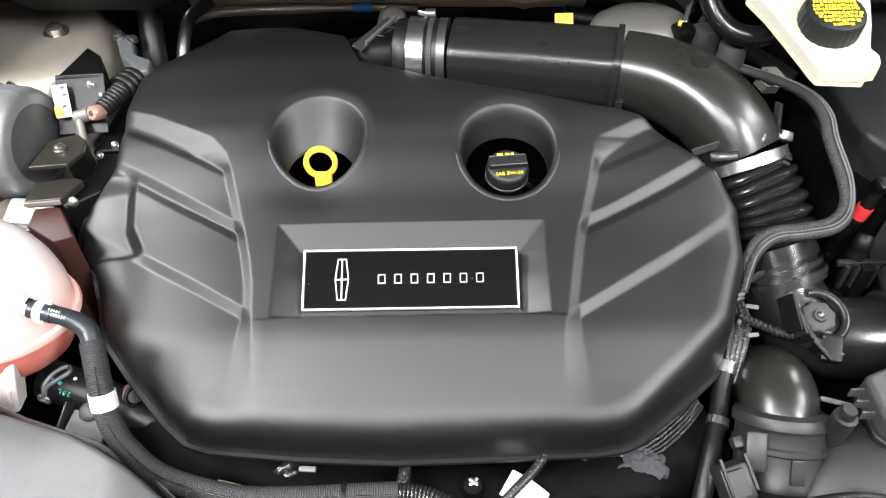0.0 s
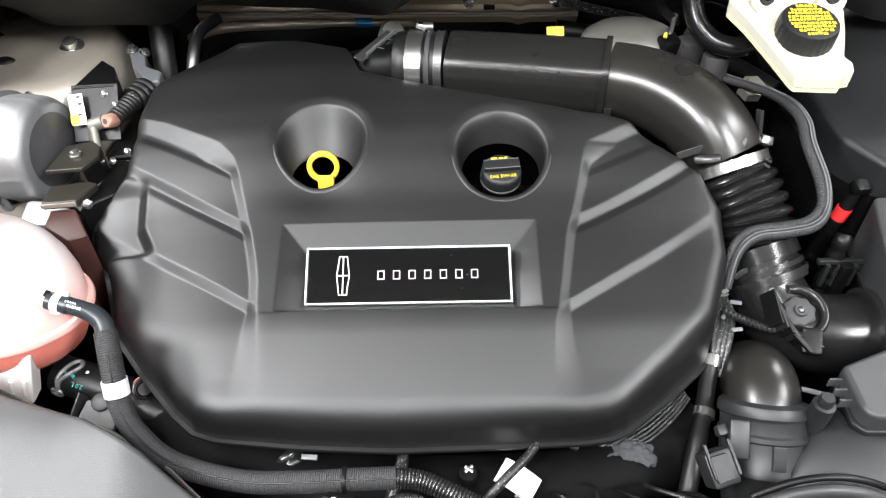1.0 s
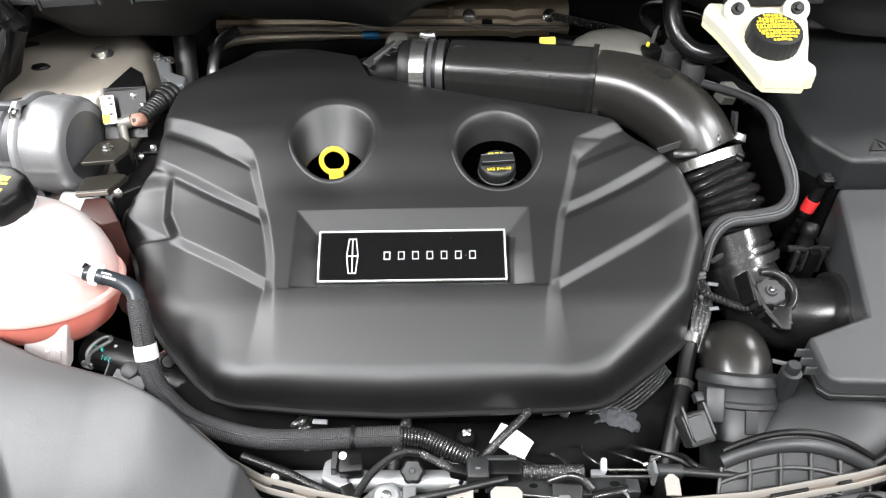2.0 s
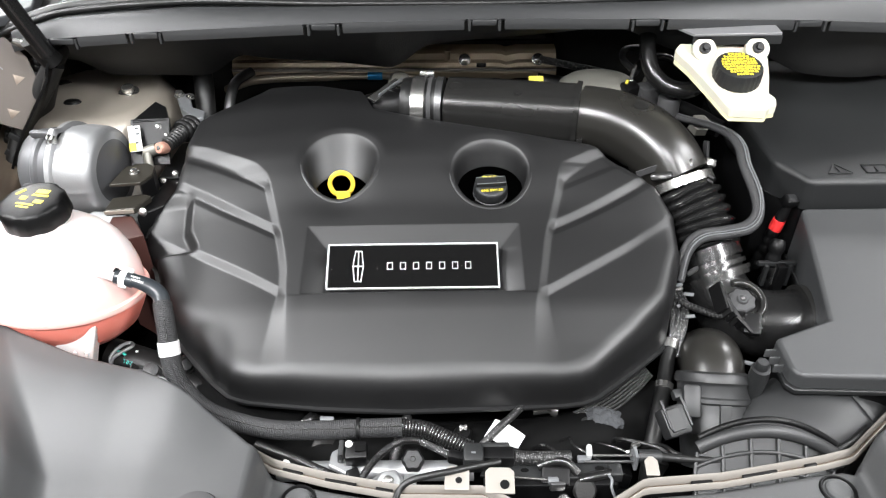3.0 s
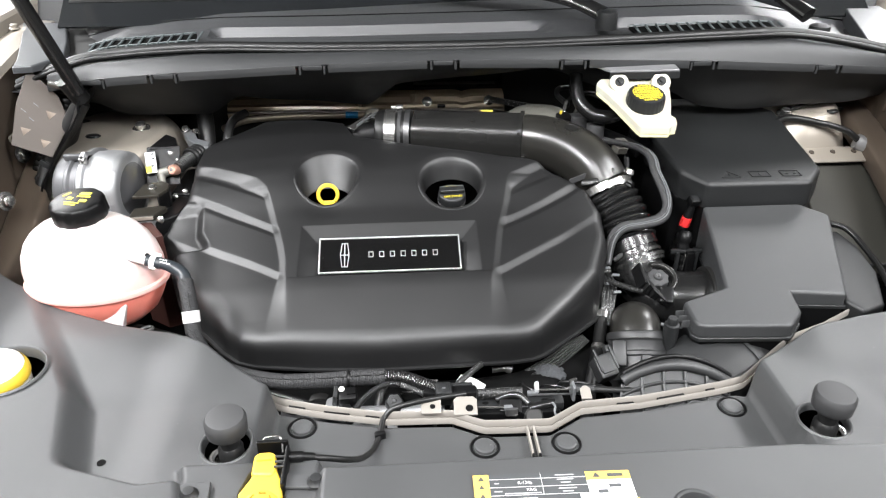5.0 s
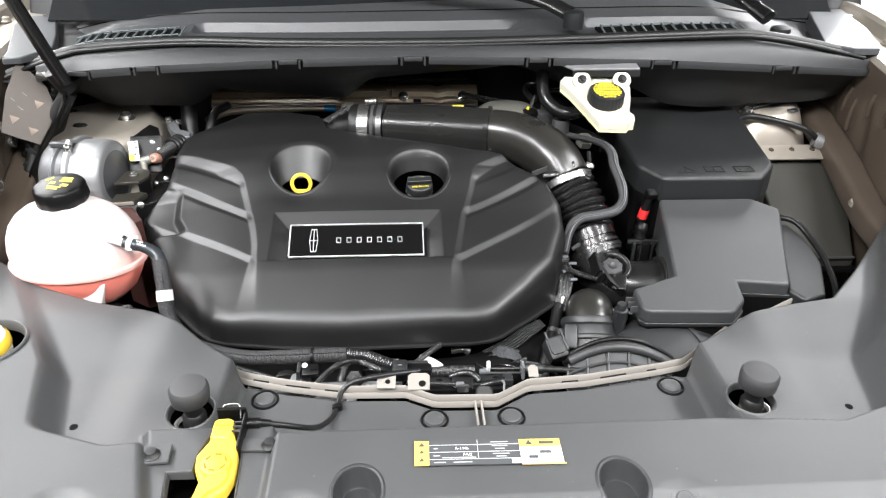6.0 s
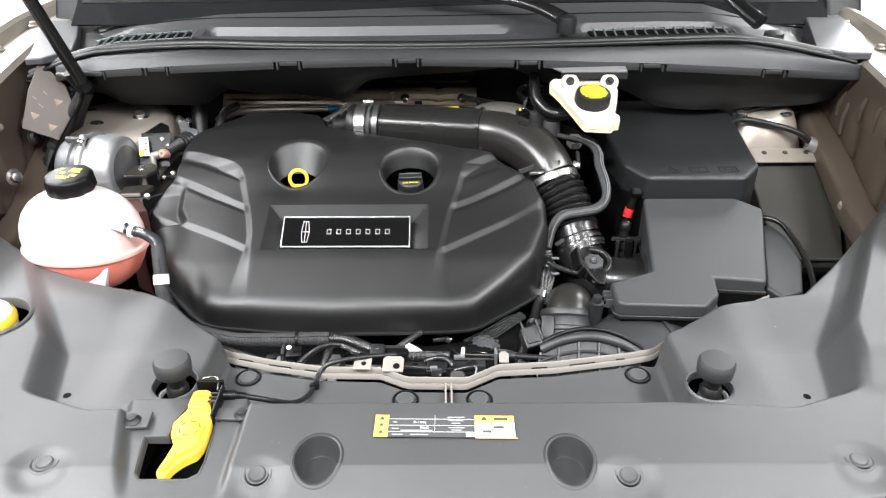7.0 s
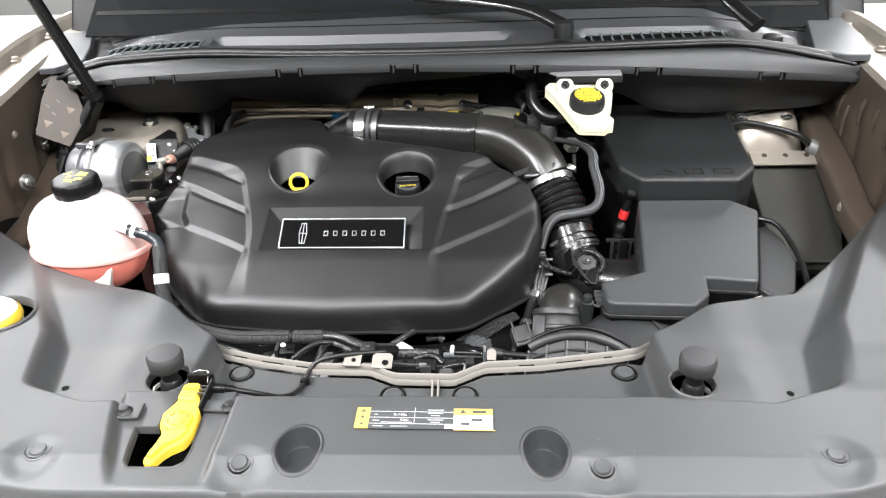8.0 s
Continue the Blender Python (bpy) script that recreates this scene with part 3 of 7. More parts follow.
# ==== front sight shield ====
RAIL = [(-0.80, 0.02), (-0.62, -0.075), (-0.55, -0.112), (-0.47, -0.148), (-0.40, -0.172), (-0.345, -0.205), (-0.30, -0.243), (-0.267, -0.262), (-0.215, -0.277), (-0.150, -0.291), (-0.078, -0.293), (-0.044, -0.311), (0.028, -0.313), (0.068, -0.288), (0.138, -0.283), (0.235, -0.266), (0.267, -0.258), (0.30, -0.232), (0.36, -0.185), (0.42, -0.16), (0.80, 0.05)]
REAR = [(-0.80, 0.06), (-0.62, -0.085), (-0.55, -0.134), (-0.47, -0.172), (-0.40, -0.194), (-0.345, -0.224), (-0.305, -0.251), (-0.285, -0.268), (-0.267, -0.276), (-0.215, -0.290), (-0.150, -0.303), (-0.078, -0.306), (-0.044, -0.324), (0.028, -0.326), (0.068, -0.301), (0.138, -0.296), (0.235, -0.279), (0.255, -0.277), (0.266, -0.280), (0.280, -0.266), (0.315, -0.246), (0.361, -0.228), (0.42, -0.211), (0.478, -0.202), (0.545, -0.137), (0.605, -0.073), (0.80, 0.13)]
WELL_L = [(-0.42, -0.452), (-0.405, -0.453), (-0.295, -0.484), (-0.122, -0.591), (-0.03, -0.655), (0.1, -0.76)]
WELL_FRONT = [(0.24, -0.410), (0.31, -0.414), (0.37, -0.419), (0.40, -0.408), (0.46, -0.388)]
CUPS = ((-0.1228, -0.4920), (0.1203, -0.4940))
DECK_PINS = ((-0.178, -0.5065), (0.174, -0.509), (-0.385, -0.493), (0.400, -0.494))


def shield_z(x, y):
    ax = abs(x)
    z = 0.030 + 0.004 * step(0.40, 0.62, ax)
    z -= 0.40 * max(0.0, -0.502 - y)
    # wells beside the bump stops
    out = -lerp_line(WELL_L, y)
    if x > 0:
        z += 0.018 * step(-0.41, -0.34, y) * step(-0.012, 0.010, ax - out)
    fe = lerp_line(WELL_FRONT, ax)
    well = step(0.0, 1.0, (out - ax) / 0.030) * step(fe - 0.007, fe + 0.007, y)
    z += (0.006 - 0.006 * step(0.36, 0.42, ax) + 0.024 * step(-0.30, -0.19, y) * step(0.30, 0.36, ax) - z) * well
    # sunken middle behind the latch
    mid = step(0.0, 1.0, (0.281 - ax) / 0.012) * step(-0.414, -0.386, y + 0.006 * step(0.2, 0.3, ax))
    z += (-0.036 - z) * mid
    for px, py in DECK_PINS:
        gap = math.hypot((x - px) / 1.15, y - py + 0.009)
        if gap < 0.030:
            z -= 0.0045 * (1 - step(0.012, 0.030, gap))
    # hood release recess
    if -0.345 < x < -0.19 and y < -0.39:
        u = step(-0.342, -0.332, x + (y + 0.41) * 0.30) * (1 - step(-0.212, -0.204, x)) * step(-0.534, -0.528, y) * (1 - step(-0.395, -0.385, y))
        z += (0.018 - z) * u
    return z


LEVER_HOLE = [(-0.304, -0.452), (-0.300, -0.480), (-0.2966, -0.500), (-0.290, -0.5075), (-0.246, -0.5075), (-0.237, -0.501), (-0.2353, -0.485), (-0.2370, -0.462), (-0.2400, -0.405), (-0.272, -0.402), (-0.280, -0.430), (-0.280, -0.452)]
OPENINGS = [circle(cx, cy, 0.0225, 0.0285) for cx, cy in CUPS] + [circle(-0.3065, -0.355, 0.0235, 0.0265), circle(0.302, -0.363, 0.0240, 0.0245), circle(-0.555, -0.262, 0.042, 0.040), LEVER_HOLE]


def nearest_on(x, y, p, q):
    dx, dy = q[0] - p[0], q[1] - p[1]
    f = min(1.0, max(0.0, ((x - p[0]) * dx + (y - p[1]) * dy) / (dx * dx + dy * dy)))
    return (p[0] + dx * f, p[1] + dy * f)


def shield_mesh():
    xs = []
    x = -0.80
    while x < 0.801:
        xs.append(x)
        x += 0.0030 if abs(x) < 0.60 else 0.008
    ny = 150
    b = bmesh.new()
    grid = []
    for x in xs:
        ye = lerp_line(REAR, x)
        col = []
        yf = -0.5365 + 0.14 * step(0.35, 0.85, abs(x))
        for dy, dz in ((-0.012, -0.10), (-0.008, -0.03), (-0.003, -0.006)):
            col.append(b.verts.new((x, yf + dy, shield_z(x, yf) + dz)))
        for j in range(ny + 1):
            y = yf + (ye - yf) * j / ny
            z = shield_z(x, y)
            col.append(b.verts.new((x, y, z)))
        zz = shield_z(x, ye)
        for dy, dz in ((0.0025, -0.0012), (0.0042, -0.005), (0.005, -0.018)):
            col.append(b.verts.new((x, ye + dy, zz + dz)))
        grid.append(col)
    for a, c in zip(grid, grid[1:]):
        for j in range(len(a) - 1):
            mx, my = (a[j].co.x + c[j + 1].co.x) / 2, (a[j].co.y + c[j + 1].co.y) / 2
            if any(inside(o, mx, my) for o in OPENINGS):
                continue
            b.faces.new((a[j], c[j], c[j + 1], a[j + 1]))
    for v in b.verts:
        if v.is_boundary and v.link_faces:
            for o in OPENINGS:
                if inside([(sum(p[0] for p in o) / len(o) + (q[0] - sum(p[0] for p in o) / len(o)) * 1.25, sum(p[1] for p in o) / len(o) + (q[1] - sum(p[1] for p in o) / len(o)) * 1.25) for q in o], v.co.x, v.co.y):
                    best = min((nearest_on(v.co.x, v.co.y, p, q) for p, q in zip(o, o[1:] + o[:1])), key=lambda c: (c[0] - v.co.x) ** 2 + (c[1] - v.co.y) ** 2)
                    if math.hypot(best[0] - v.co.x, best[1] - v.co.y) < 0.005:
                        v.co.x, v.co.y = best
    bmesh.ops.recalc_face_normals(b, faces=b.faces[:])
    return b


shield = thing("sight_shield", (0, -0.45, 0.0), "grained dark grey plastic panel over the radiator", "front trim")
part("panel", shield_mesh(), DECK, shield, smooth=60)


def settled(bm, limit=-0.502):
    """Lays a turned rim on the folded deck."""
    for v in bm.verts:
        v.co.z += 0.030 - 0.40 * max(0.0, limit - v.co.y)
    return bm


for cx, cy in CUPS:
    part("finger_cup", settled(lathe([(0.0262, -0.0010), (0.0250, 0.0008), (0.0235, 0.0014), (0.0218, 0.0006), (0.0205, -0.003), (0.0185, -0.0205), (0.0172, -0.0225), (0.0, -0.0225)], Matrix.Translation((cx, cy, 0.0)) @ Matrix.Diagonal((1, 1.27, 1, 1)), seg=48)), COWLGREY, shield)
for cx, cy in DECK_PINS:
    part("pin_seat", settled(lathe([(0.0150, -0.0052), (0.0140, -0.0040), (0.0128, -0.0036), (0.0118, -0.0040), (0.0108, -0.0052), (0.0090, -0.0060)], Matrix.Translation((cx, cy, 0.0)), seg=36)), DECK, shield)
part("bump_stop_hole", rim_wall(OPENINGS[2], 0.0062, 0.008), DECK, shield)
part("bump_stop_hole", rim_wall(OPENINGS[3], 0.0062, 0.008), DECK, shield)
part("washer_hole", rim_wall(OPENINGS[4], shield_z(-0.60, -0.262) + 0.0005, 0.012), DECK, shield)
part("lever_opening", rim_wall(LEVER_HOLE, 0.0182, 0.009, 0.003), DECK, shield)


def push_pin(x, y, z, r=0.0115):
    p = thing("push_pin", (x, y, z), "round black plastic push pin in the shield", "push pin", "push pins of the shield")
    m = axis_at((x, y, z), (0, -0.25, 0.97)) if y < -0.5 else Matrix.Translation((x, y, z))
    part("pin_head", lathe([(0, 0.0026), (r * 0.55, 0.0027), (r * 0.80, 0.0030), (r * 0.92, 0.0022), (r * 0.97, 0.0006), (r * 0.95, -0.002)], m, seg=28), DECK, p)
    part("pin_collar", lathe([(r * 0.98, -0.0012), (r * 1.10, -0.0010), (r * 1.20, 0.0012), (r * 1.30, 0.0012), (r * 1.38, -0.0004), (r * 1.40, -0.002)], m, seg=28), BLACK, p)
    return p


for x, y in DECK_PINS:
    push_pin(x, y, shield_z(x, y) - 0.0012, 0.0088)
for x, y in ((-0.242, -0.296), (0.242, -0.294), (-0.0455, -0.337), (0.0425, -0.337)):
    push_pin(x, y, -0.0352, 0.0118)


def bump_stop(x, y):
    p = thing("bump_stop", (x, y, 0.0), "grey rubber hood bump stop on a threaded metal foot", "bump stop", "hood bump stops")
    part("rubber_head", lathe([(0, 0.0490), (0.012, 0.0487), (0.0180, 0.0470), (0.0202, 0.0435), (0.0204, 0.039), (0.0196, 0.0285), (0.0175, 0.0262), (0.012, 0.0255), (0.0, 0.0255)], Matrix.Translation((x, y, 0.0)), seg=40), GREYRUB, p)
    part("stem", lathe([(0.010, 0.026), (0.0085, 0.020), (0.010, 0.015), (0.0095, 0.010), (0.0125, 0.006), (0.0125, -0.006), (0, -0.006)], Matrix.Translation((x, y, 0.0)), seg=24), RUBBER, p)
    part("metal_foot", lathe([(0.0110, 0.0005), (0.0130, 0.0030), (0.0150, 0.0030), (0.0165, 0.0008), (0.0168, -0.001), (0.0168, -0.018), (0, -0.018)], Matrix.Translation((x + (0.002 if x > 0 else -0.003), y - 0.006, -0.0020)) @ Matrix.Diagonal((1.12, 0.92, 1, 1)), seg=30), STEEL, p, "bright pressed metal foot")
    return p


for cx, cy in ((-0.425, -0.368), (0.408, -0.376)):
    part("drain_hole", lathe([(0, 0.0006), (0.0042, 0.0006), (0.0046, -0.001)], Matrix.Translation((cx, cy, shield_z(cx, cy))), seg=18), SHADEBLACK, shield)
bump_stop(-0.3015, -0.3615)
bump_stop(0.302, -0.367)

# warning label on the deck
lab = thing("service_label", (0.0, -0.453, 0.034), "amber, grey and white refrigerant service label on the shield", "label")
LM = Matrix.Translation((0.0, -0.4535, 0.0316)) @ pose(0, 0, 0, 0, 0, -1.0)


def label_piece(name, x0, x1, y0, y1, mat, parent, up=0.0006):
    q = box(((x0 + x1) / 2, (y0 + y1) / 2, up), (x1 - x0, y1 - y0, 0.0008), 0.0002)
    q.transform(LM)
    return part(name, q, mat, parent)


label_piece("amber_end", -0.0705, -0.0565, -0.0155, 0.0155, ORANGE, lab)
label_piece("grey_field", -0.0565, 0.0305, -0.0155, 0.0155, LABELGREY, lab)
label_piece("amber_end", 0.0305, 0.0705, 0.0055, 0.0155, ORANGE, lab)
label_piece("white_field", 0.0305, 0.0705, -0.0155, 0.0055, PAPER, lab)
label_piece("amber_edge", 0.0305, 0.0725, -0.0165, -0.0153, ORANGE, lab)
for y0 in (0.0095, 0.0005, -0.0085):
    label_piece("rule", -0.0565, 0.0300, y0 - 0.0002, y0 + 0.0002, PAPER, lab, 0.0010)
label_piece("rule", -0.0100, -0.0096, -0.0085, 0.0155, PAPER, lab, 0.0010)
text_part("R-134a", 0.0046, LM @ Matrix.Translation((-0.025, 0.0050, 0.0011)), PAPER, lab, depth=0.0002)
text_part("PAG", 0.0046, LM @ Matrix.Translation((-0.020, -0.0030, 0.0011)), PAPER, lab, depth=0.0002)
for x0, x1, y0 in ((-0.052, -0.048, 0.005), (-0.053, -0.046, -0.004), (-0.052, -0.041, -0.0122), (-0.034, -0.016, -0.0122), (-0.044, -0.012, -0.0065), (0.003, 0.020, 0.0125), (0.004, 0.019, 0.0075), (0.007, 0.016, 0.0040), (0.004, 0.020, -0.0025), (0.007, 0.017, -0.0058)):
    label_piece("print_bar", x0, x1, y0 - 0.0005, y0 + 0.0005, GREYPRINT, lab, 0.0010)
label_piece("barcode_patch", 0.0215, 0.0298, -0.0148, -0.0092, PAPER, lab, 0.0012)
for cx, cy, s in ((-0.0635, 0.010, 0.0035), (-0.0635, 0.001, 0.0030), (-0.0635, -0.009, 0.0030), (0.040, 0.0105, 0.004)):
    q = lathe([(0, 0.0012), (s, 0.0012), (s, 0.0004)], LM @ Matrix.Translation((cx, cy, 0)) @ pose(0, 0, 0, 0, 0, 90), seg=3)
    part("warning_mark", q, LABELGREY, lab)
for x0, x1, y0 in ((0.050, 0.064, 0.0105), (0.038, 0.047, -0.0075), (0.049, 0.060, -0.0015)):
    label_piece("pictogram_bar", x0, x1, y0 - 0.0018, y0 + 0.0018, LABELGREY, lab, 0.0010)

# hood release lever in its recess
lever = thing("hood_release_lever", (-0.262, -0.455, 0.0), "yellow plastic hood release lever in a black recess", "lever")


LEVER = [(-0.2530, -0.4000), (-0.2420, -0.4240), (-0.2390, -0.4450), (-0.2385, -0.4630), (-0.2435, -0.4790), (-0.2550, -0.4870), (-0.2610, -0.4950), (-0.2670, -0.5090), (-0.2740, -0.5070), (-0.2765, -0.5010), (-0.2720, -0.4810), (-0.2700, -0.4670), (-0.2770, -0.4540), (-0.2790, -0.4380), (-0.2700, -0.4200), (-0.2690, -0.4000)]
part("lever_arm", prism(LEVER, 0.012, 0.0245, 0.003, lift=lambda x, y: 0.05 * (y + 0.46)), YELLOW, lever)
part("lever_spine", prism([(-0.2455, -0.455), (-0.2430, -0.466), (-0.2480, -0.476), (-0.2600, -0.485), (-0.2665, -0.502), (-0.2725, -0.501), (-0.2680, -0.478), (-0.262, -0.462)], 0.020, 0.0275, 0.002), YELLOW, lever)
part("lever_boss", lathe([(0, 0.0290), (0.0125, 0.0290), (0.0140, 0.0282), (0.0148, 0.025), (0.0148, 0.012), (0, 0.012)], Matrix.Translation((-0.2575, -0.4510, 0)), seg=36), YELLOW, lever)
for k in range(6):
    a = 0.4 + k * math.pi / 3
    part("boss_mark", box((-0.2575 + 0.0098 * math.cos(a), -0.4510 + 0.0098 * math.sin(a), 0.0292), (0.0066, 0.0018, 0.0008), 0.0002, rot=pose(0, 0, 0, 0, 0, math.degrees(a) + 90)), OCHRE, lever)
part("cable_clamp_block", prism([(-0.2700, -0.4190), (-0.2705, -0.3960), (-0.2660, -0.3920), (-0.2560, -0.3915), (-0.2500, -0.3950), (-0.2480, -0.4150), (-0.2510, -0.4210)], 0.012, 0.0290, 0.003), YELLOW, lever)
part("clamp_rib", box((-0.2600, -0.4030, 0.0300), (0.014, 0.0022, 0.003), 0.0008), YELLOW, lever)
brk = thing("lever_bracket", (-0.24, -0.40, 0.0), "black plastic bracket holding the release lever", "bracket")
part("side_wall", box((-0.2400, -0.410, 0.016), (0.004, 0.048, 0.030), 0.0015), BLACK, brk)
part("back_wall", box((-0.255, -0.3825, 0.018), (0.030, 0.004, 0.030), 0.0015), BLACK, brk)
part("wire_clip", tube([(-0.266, -0.383, 0.026), (-0.2625, -0.3800, 0.034), (-0.250, -0.3775, 0.034), (-0.2465, -0.3820, 0.031), (-0.2440, -0.394, 0.029)], 0.0010, seg=8), STEEL, brk)
for k in range(3):
    part("clip_tooth", box((-0.2450, -0.400 - 0.006 * k, 0.0300), (0.010, 0.0016, 0.002), 0.0004), GREYRUB, brk)
part("fixing_tab", box((-0.3220, -0.432, 0.0215), (0.034, 0.024, 0.004), 0.0015, rot=pose(0, 0, 0, 0, 0, 4)), DECK, brk)
part("fixing_tab", box((-0.2215, -0.424, 0.0215), (0.038, 0.016, 0.004), 0.0015, rot=pose(0, 0, 0, 0, 0, -4)), DECK, brk)
for x, y in ((-0.3220, -0.434), (-0.2110, -0.426)):
    part("tab_screw", lathe([(0, 0.0065), (0.005, 0.006), (0.006, 0.003), (0.0085, 0.001), (0.0085, -0.001)], Matrix.Translation((x, y, 0.0232)), seg=20), BOX, brk)
part("recess_tray", box((-0.265, -0.46, -0.034), (0.10, 0.14, 0.004), 0.001), BLACK, brk)

cable = thing("release_cable", (-0.19, -0.37, -0.03), "thin black hood release cable lying over the shield", "cable")
CP = [(-0.2421, -0.3939, 0.022), (-0.2299, -0.3927, 0.021), (-0.2077, -0.3891, 0.014), (-0.1864, -0.3793, 0.0), (-0.174, -0.3600, -0.019), (-0.1631, -0.3370, -0.0305), (-0.1567, -0.3150, -0.0315), (-0.1529, -0.2960, -0.028), (-0.1426, -0.2885, -0.021), (-0.1245, -0.2860, -0.0165), (-0.1062, -0.2830, -0.0150), (-0.085, -0.2760, -0.018), (-0.060, -0.268, -0.022)]
part("cable_sheath", tube(CP, 0.0031, seg=12), RUBBER, cable)
part("ferrule", tube([CP[0], (-0.2260, -0.3922, 0.0205)], 0.0056, seg=14), BLACK, cable)
part("ferrule_tip", tube([(-0.2270, -0.3922, 0.0207), (-0.2160, -0.3905, 0.0175)], 0.0042, seg=14), BLACK, cable)
part("cable_clip", box((-0.1565, -0.3170, -0.0310), (0.012, 0.007, 0.009), 0.002, rot=pose(0, 0, 0, 0, 0, 12)), BLACK, cable)
PR = curve_points(CP, 10)[27:47]
for k in range(0, 19, 2):
    a, c = PR[k], PR[k + 1]
    part("print_mark", tube([a + Vector((0, -0.0012, 0.0018)), a.lerp(c, 0.85) + Vector((0, -0.0012, 0.0018))], 0.0014, seg=6, steps=2), PAPER, cable)

# washer filler seen through the hole
wash = thing("washer_filler", (-0.565, -0.25, -0.02), "white washer fluid filler neck with yellow cap", "washer filler")
part("neck", lathe([(0, 0.016), (0.026, 0.016), (0.033, 0.010), (0.036, 0.0), (0.036, -0.06), (0, -0.06)], Matrix.Translation((-0.572, -0.256, 0.024)), seg=36), WHITE, wash)
part("cap_ring", lathe([(0.0345, 0.009), (0.0365, 0.006), (0.0378, 0.002), (0.0378, -0.004), (0.0362, -0.006)], Matrix.Translation((-0.572, -0.256, 0.023)), seg=36), YELLOW, wash, "yellow rim")
part("cap_top", lathe([(0, 0.030), (0.018, 0.030), (0.0205, 0.028), (0.0205, 0.012), (0, 0.012)], Matrix.Translation((-0.590, -0.246, 0.024)), seg=30), BOX, wash, "dark cap")

# ==== beige radiator support rail ====
rail = thing("radiator_support", (0, -0.28, -0.035), "champagne painted radiator support rail with stamped tabs", "body panel")


def ribbon(line, w, zt, h, off=0.0, x0=-9, x1=9):
    """Upright strip following a plan line, with a rounded upper lip."""
    pts = [Vector((x, lerp_line(line, x) + off, 0)) for x in np.arange(x0, x1 + 0.001, 0.006)]
    b = bmesh.new()
    prof = ((-w / 2, -h), (-w / 2, -0.002), (-w / 2 + 0.0015, 0.0), (w / 2 - 0.0015, 0.0), (w / 2, -0.002), (w / 2, -h))
    cols = []
    for i, p in enumerate(pts):
        d = (pts[min(i + 1, len(pts) - 1)] - pts[max(i - 1, 0)]).normalized()
        n = Vector((-d.y, d.x, 0))
        cols.append([b.verts.new(p + n * u + Vector((0, 0, zt + v))) for u, v in prof])
    for a, c in zip(cols, cols[1:]):
        for j in range(len(prof) - 1):
            b.faces.new((a[j], c[j], c[j + 1], a[j + 1]))
    bmesh.ops.recalc_face_normals(b, faces=b.faces[:])
    return b


part("upper_lip", ribbon(RAIL, 0.0030, -0.022, 0.010, 0.0, -0.66, 0.50), RAILPAINT, rail)
part("outer_flange", ribbon(RAIL, 0.0024, -0.0275, 0.008, -0.0062, -0.30, 0.42), RAILPAINT, rail)
part("flange_floor", ribbon(RAIL, 0.0085, -0.0325, 0.002, -0.0030, -0.30, 0.42), PAINT_SHADED, rail)
part("rear_web", ribbon(RAIL, 0.006, -0.062, 0.05, 0.003, -0.50, 0.45), BLACK, rail)
for x, y, w, d in ((-0.1000, -0.2870, 0.022, 0.022), (-0.0620, -0.2900, 0.026, 0.024), (0.076, -0.277, 0.012, 0.018)):
    q = prism([(-w / 2, -d / 2), (w / 2, -d / 2), (w / 2, d / 2 - 0.004), (w / 2 - 0.004, d / 2), (-w / 2 + 0.004, d / 2), (-w / 2, d / 2 - 0.004)], -0.001, 0.001, 0.0006)
    q.transform(Matrix.Translation((x, y, -0.0195)) @ pose(0, 0, 0, 12, 0, -2))
    part("tab", q, RAILPAINT, rail)
for x, y, r in ((-0.0985, -0.2895, 0.0030), (-0.0580, -0.2945, 0.0042)):
    part("tab_hole", lathe([(0, 0.0006), (r, 0.0006), (r, -0.001)], Matrix.Translation((x, y, -0.0190)) @ pose(0, 0, 0, 12, 0, 0), seg=20), BLACK, rail)
for x, w in ((-0.250, 0.02), (-0.205, 0.030), (-0.165, 0.016), (0.12, 0.02), (0.175, 0.034), (0.225, 0.012)):
    part("slot", box((x, lerp_line(RAIL, x) - 0.0030, -0.0300), (w, 0.0030, 0.003), 0.0008, rot=pose(0, 0, 0, 0, 0, math.degrees(math.atan2(lerp_line(RAIL, x + 0.01) - lerp_line(RAIL, x - 0.01), 0.02)))), BLACK, rail)
for dx in (-0.0035, 0.0035):
    part("latch_striker", box((0.006 + dx, -0.338, -0.030), (0.0026, 0.042, 0.007), 0.001), RAILPAINT, rail)
    part("striker_tip", box((0.006 + dx, -0.3600, -0.0298), (0.0030, 0.005, 0.0075), 0.001), BLACK, rail)

# ==== undertray closing the bay below ====
under = thing("undertray", (0, -0.02, -0.31), "black plastic undertray below the engine bay", "undertray")
part("tray", sheet(30, 20, lambda u, v: (-0.80 + 1.60 * u, -0.50 + 0.96 * v, -0.305 + 0.008 * math.sin(u * 40) * math.sin(v * 25)), 0.004), BLACK, under)
for side in (-1, 1):
    part("side_wall", box((side * 0.79, -0.02, -0.17), (0.008, 0.96, 0.28), 0.002), BLACK, under)

# ==== coolant expansion tank ====
tank = thing("expansion_tank", (-0.489, -0.09, -0.06), "milky white coolant expansion tank filled with red coolant", "coolant tank")
TC = Vector((-0.5180, -0.0760, 0.0))


def tank_wall(a, r, z):
    return 1.0 / math.sqrt((math.cos(a) / 0.965) ** 2 + (math.sin(a) / 0.66) ** 2)


def tipped(bm, z0=0.034):
    """The dome leans back towards the wing above its seam."""
    for v in bm.verts:
        k = max(0.0, v.co.z - z0)
        v.co.x -= 0.10 * k
        v.co.y += 0.18 * k
    return bm


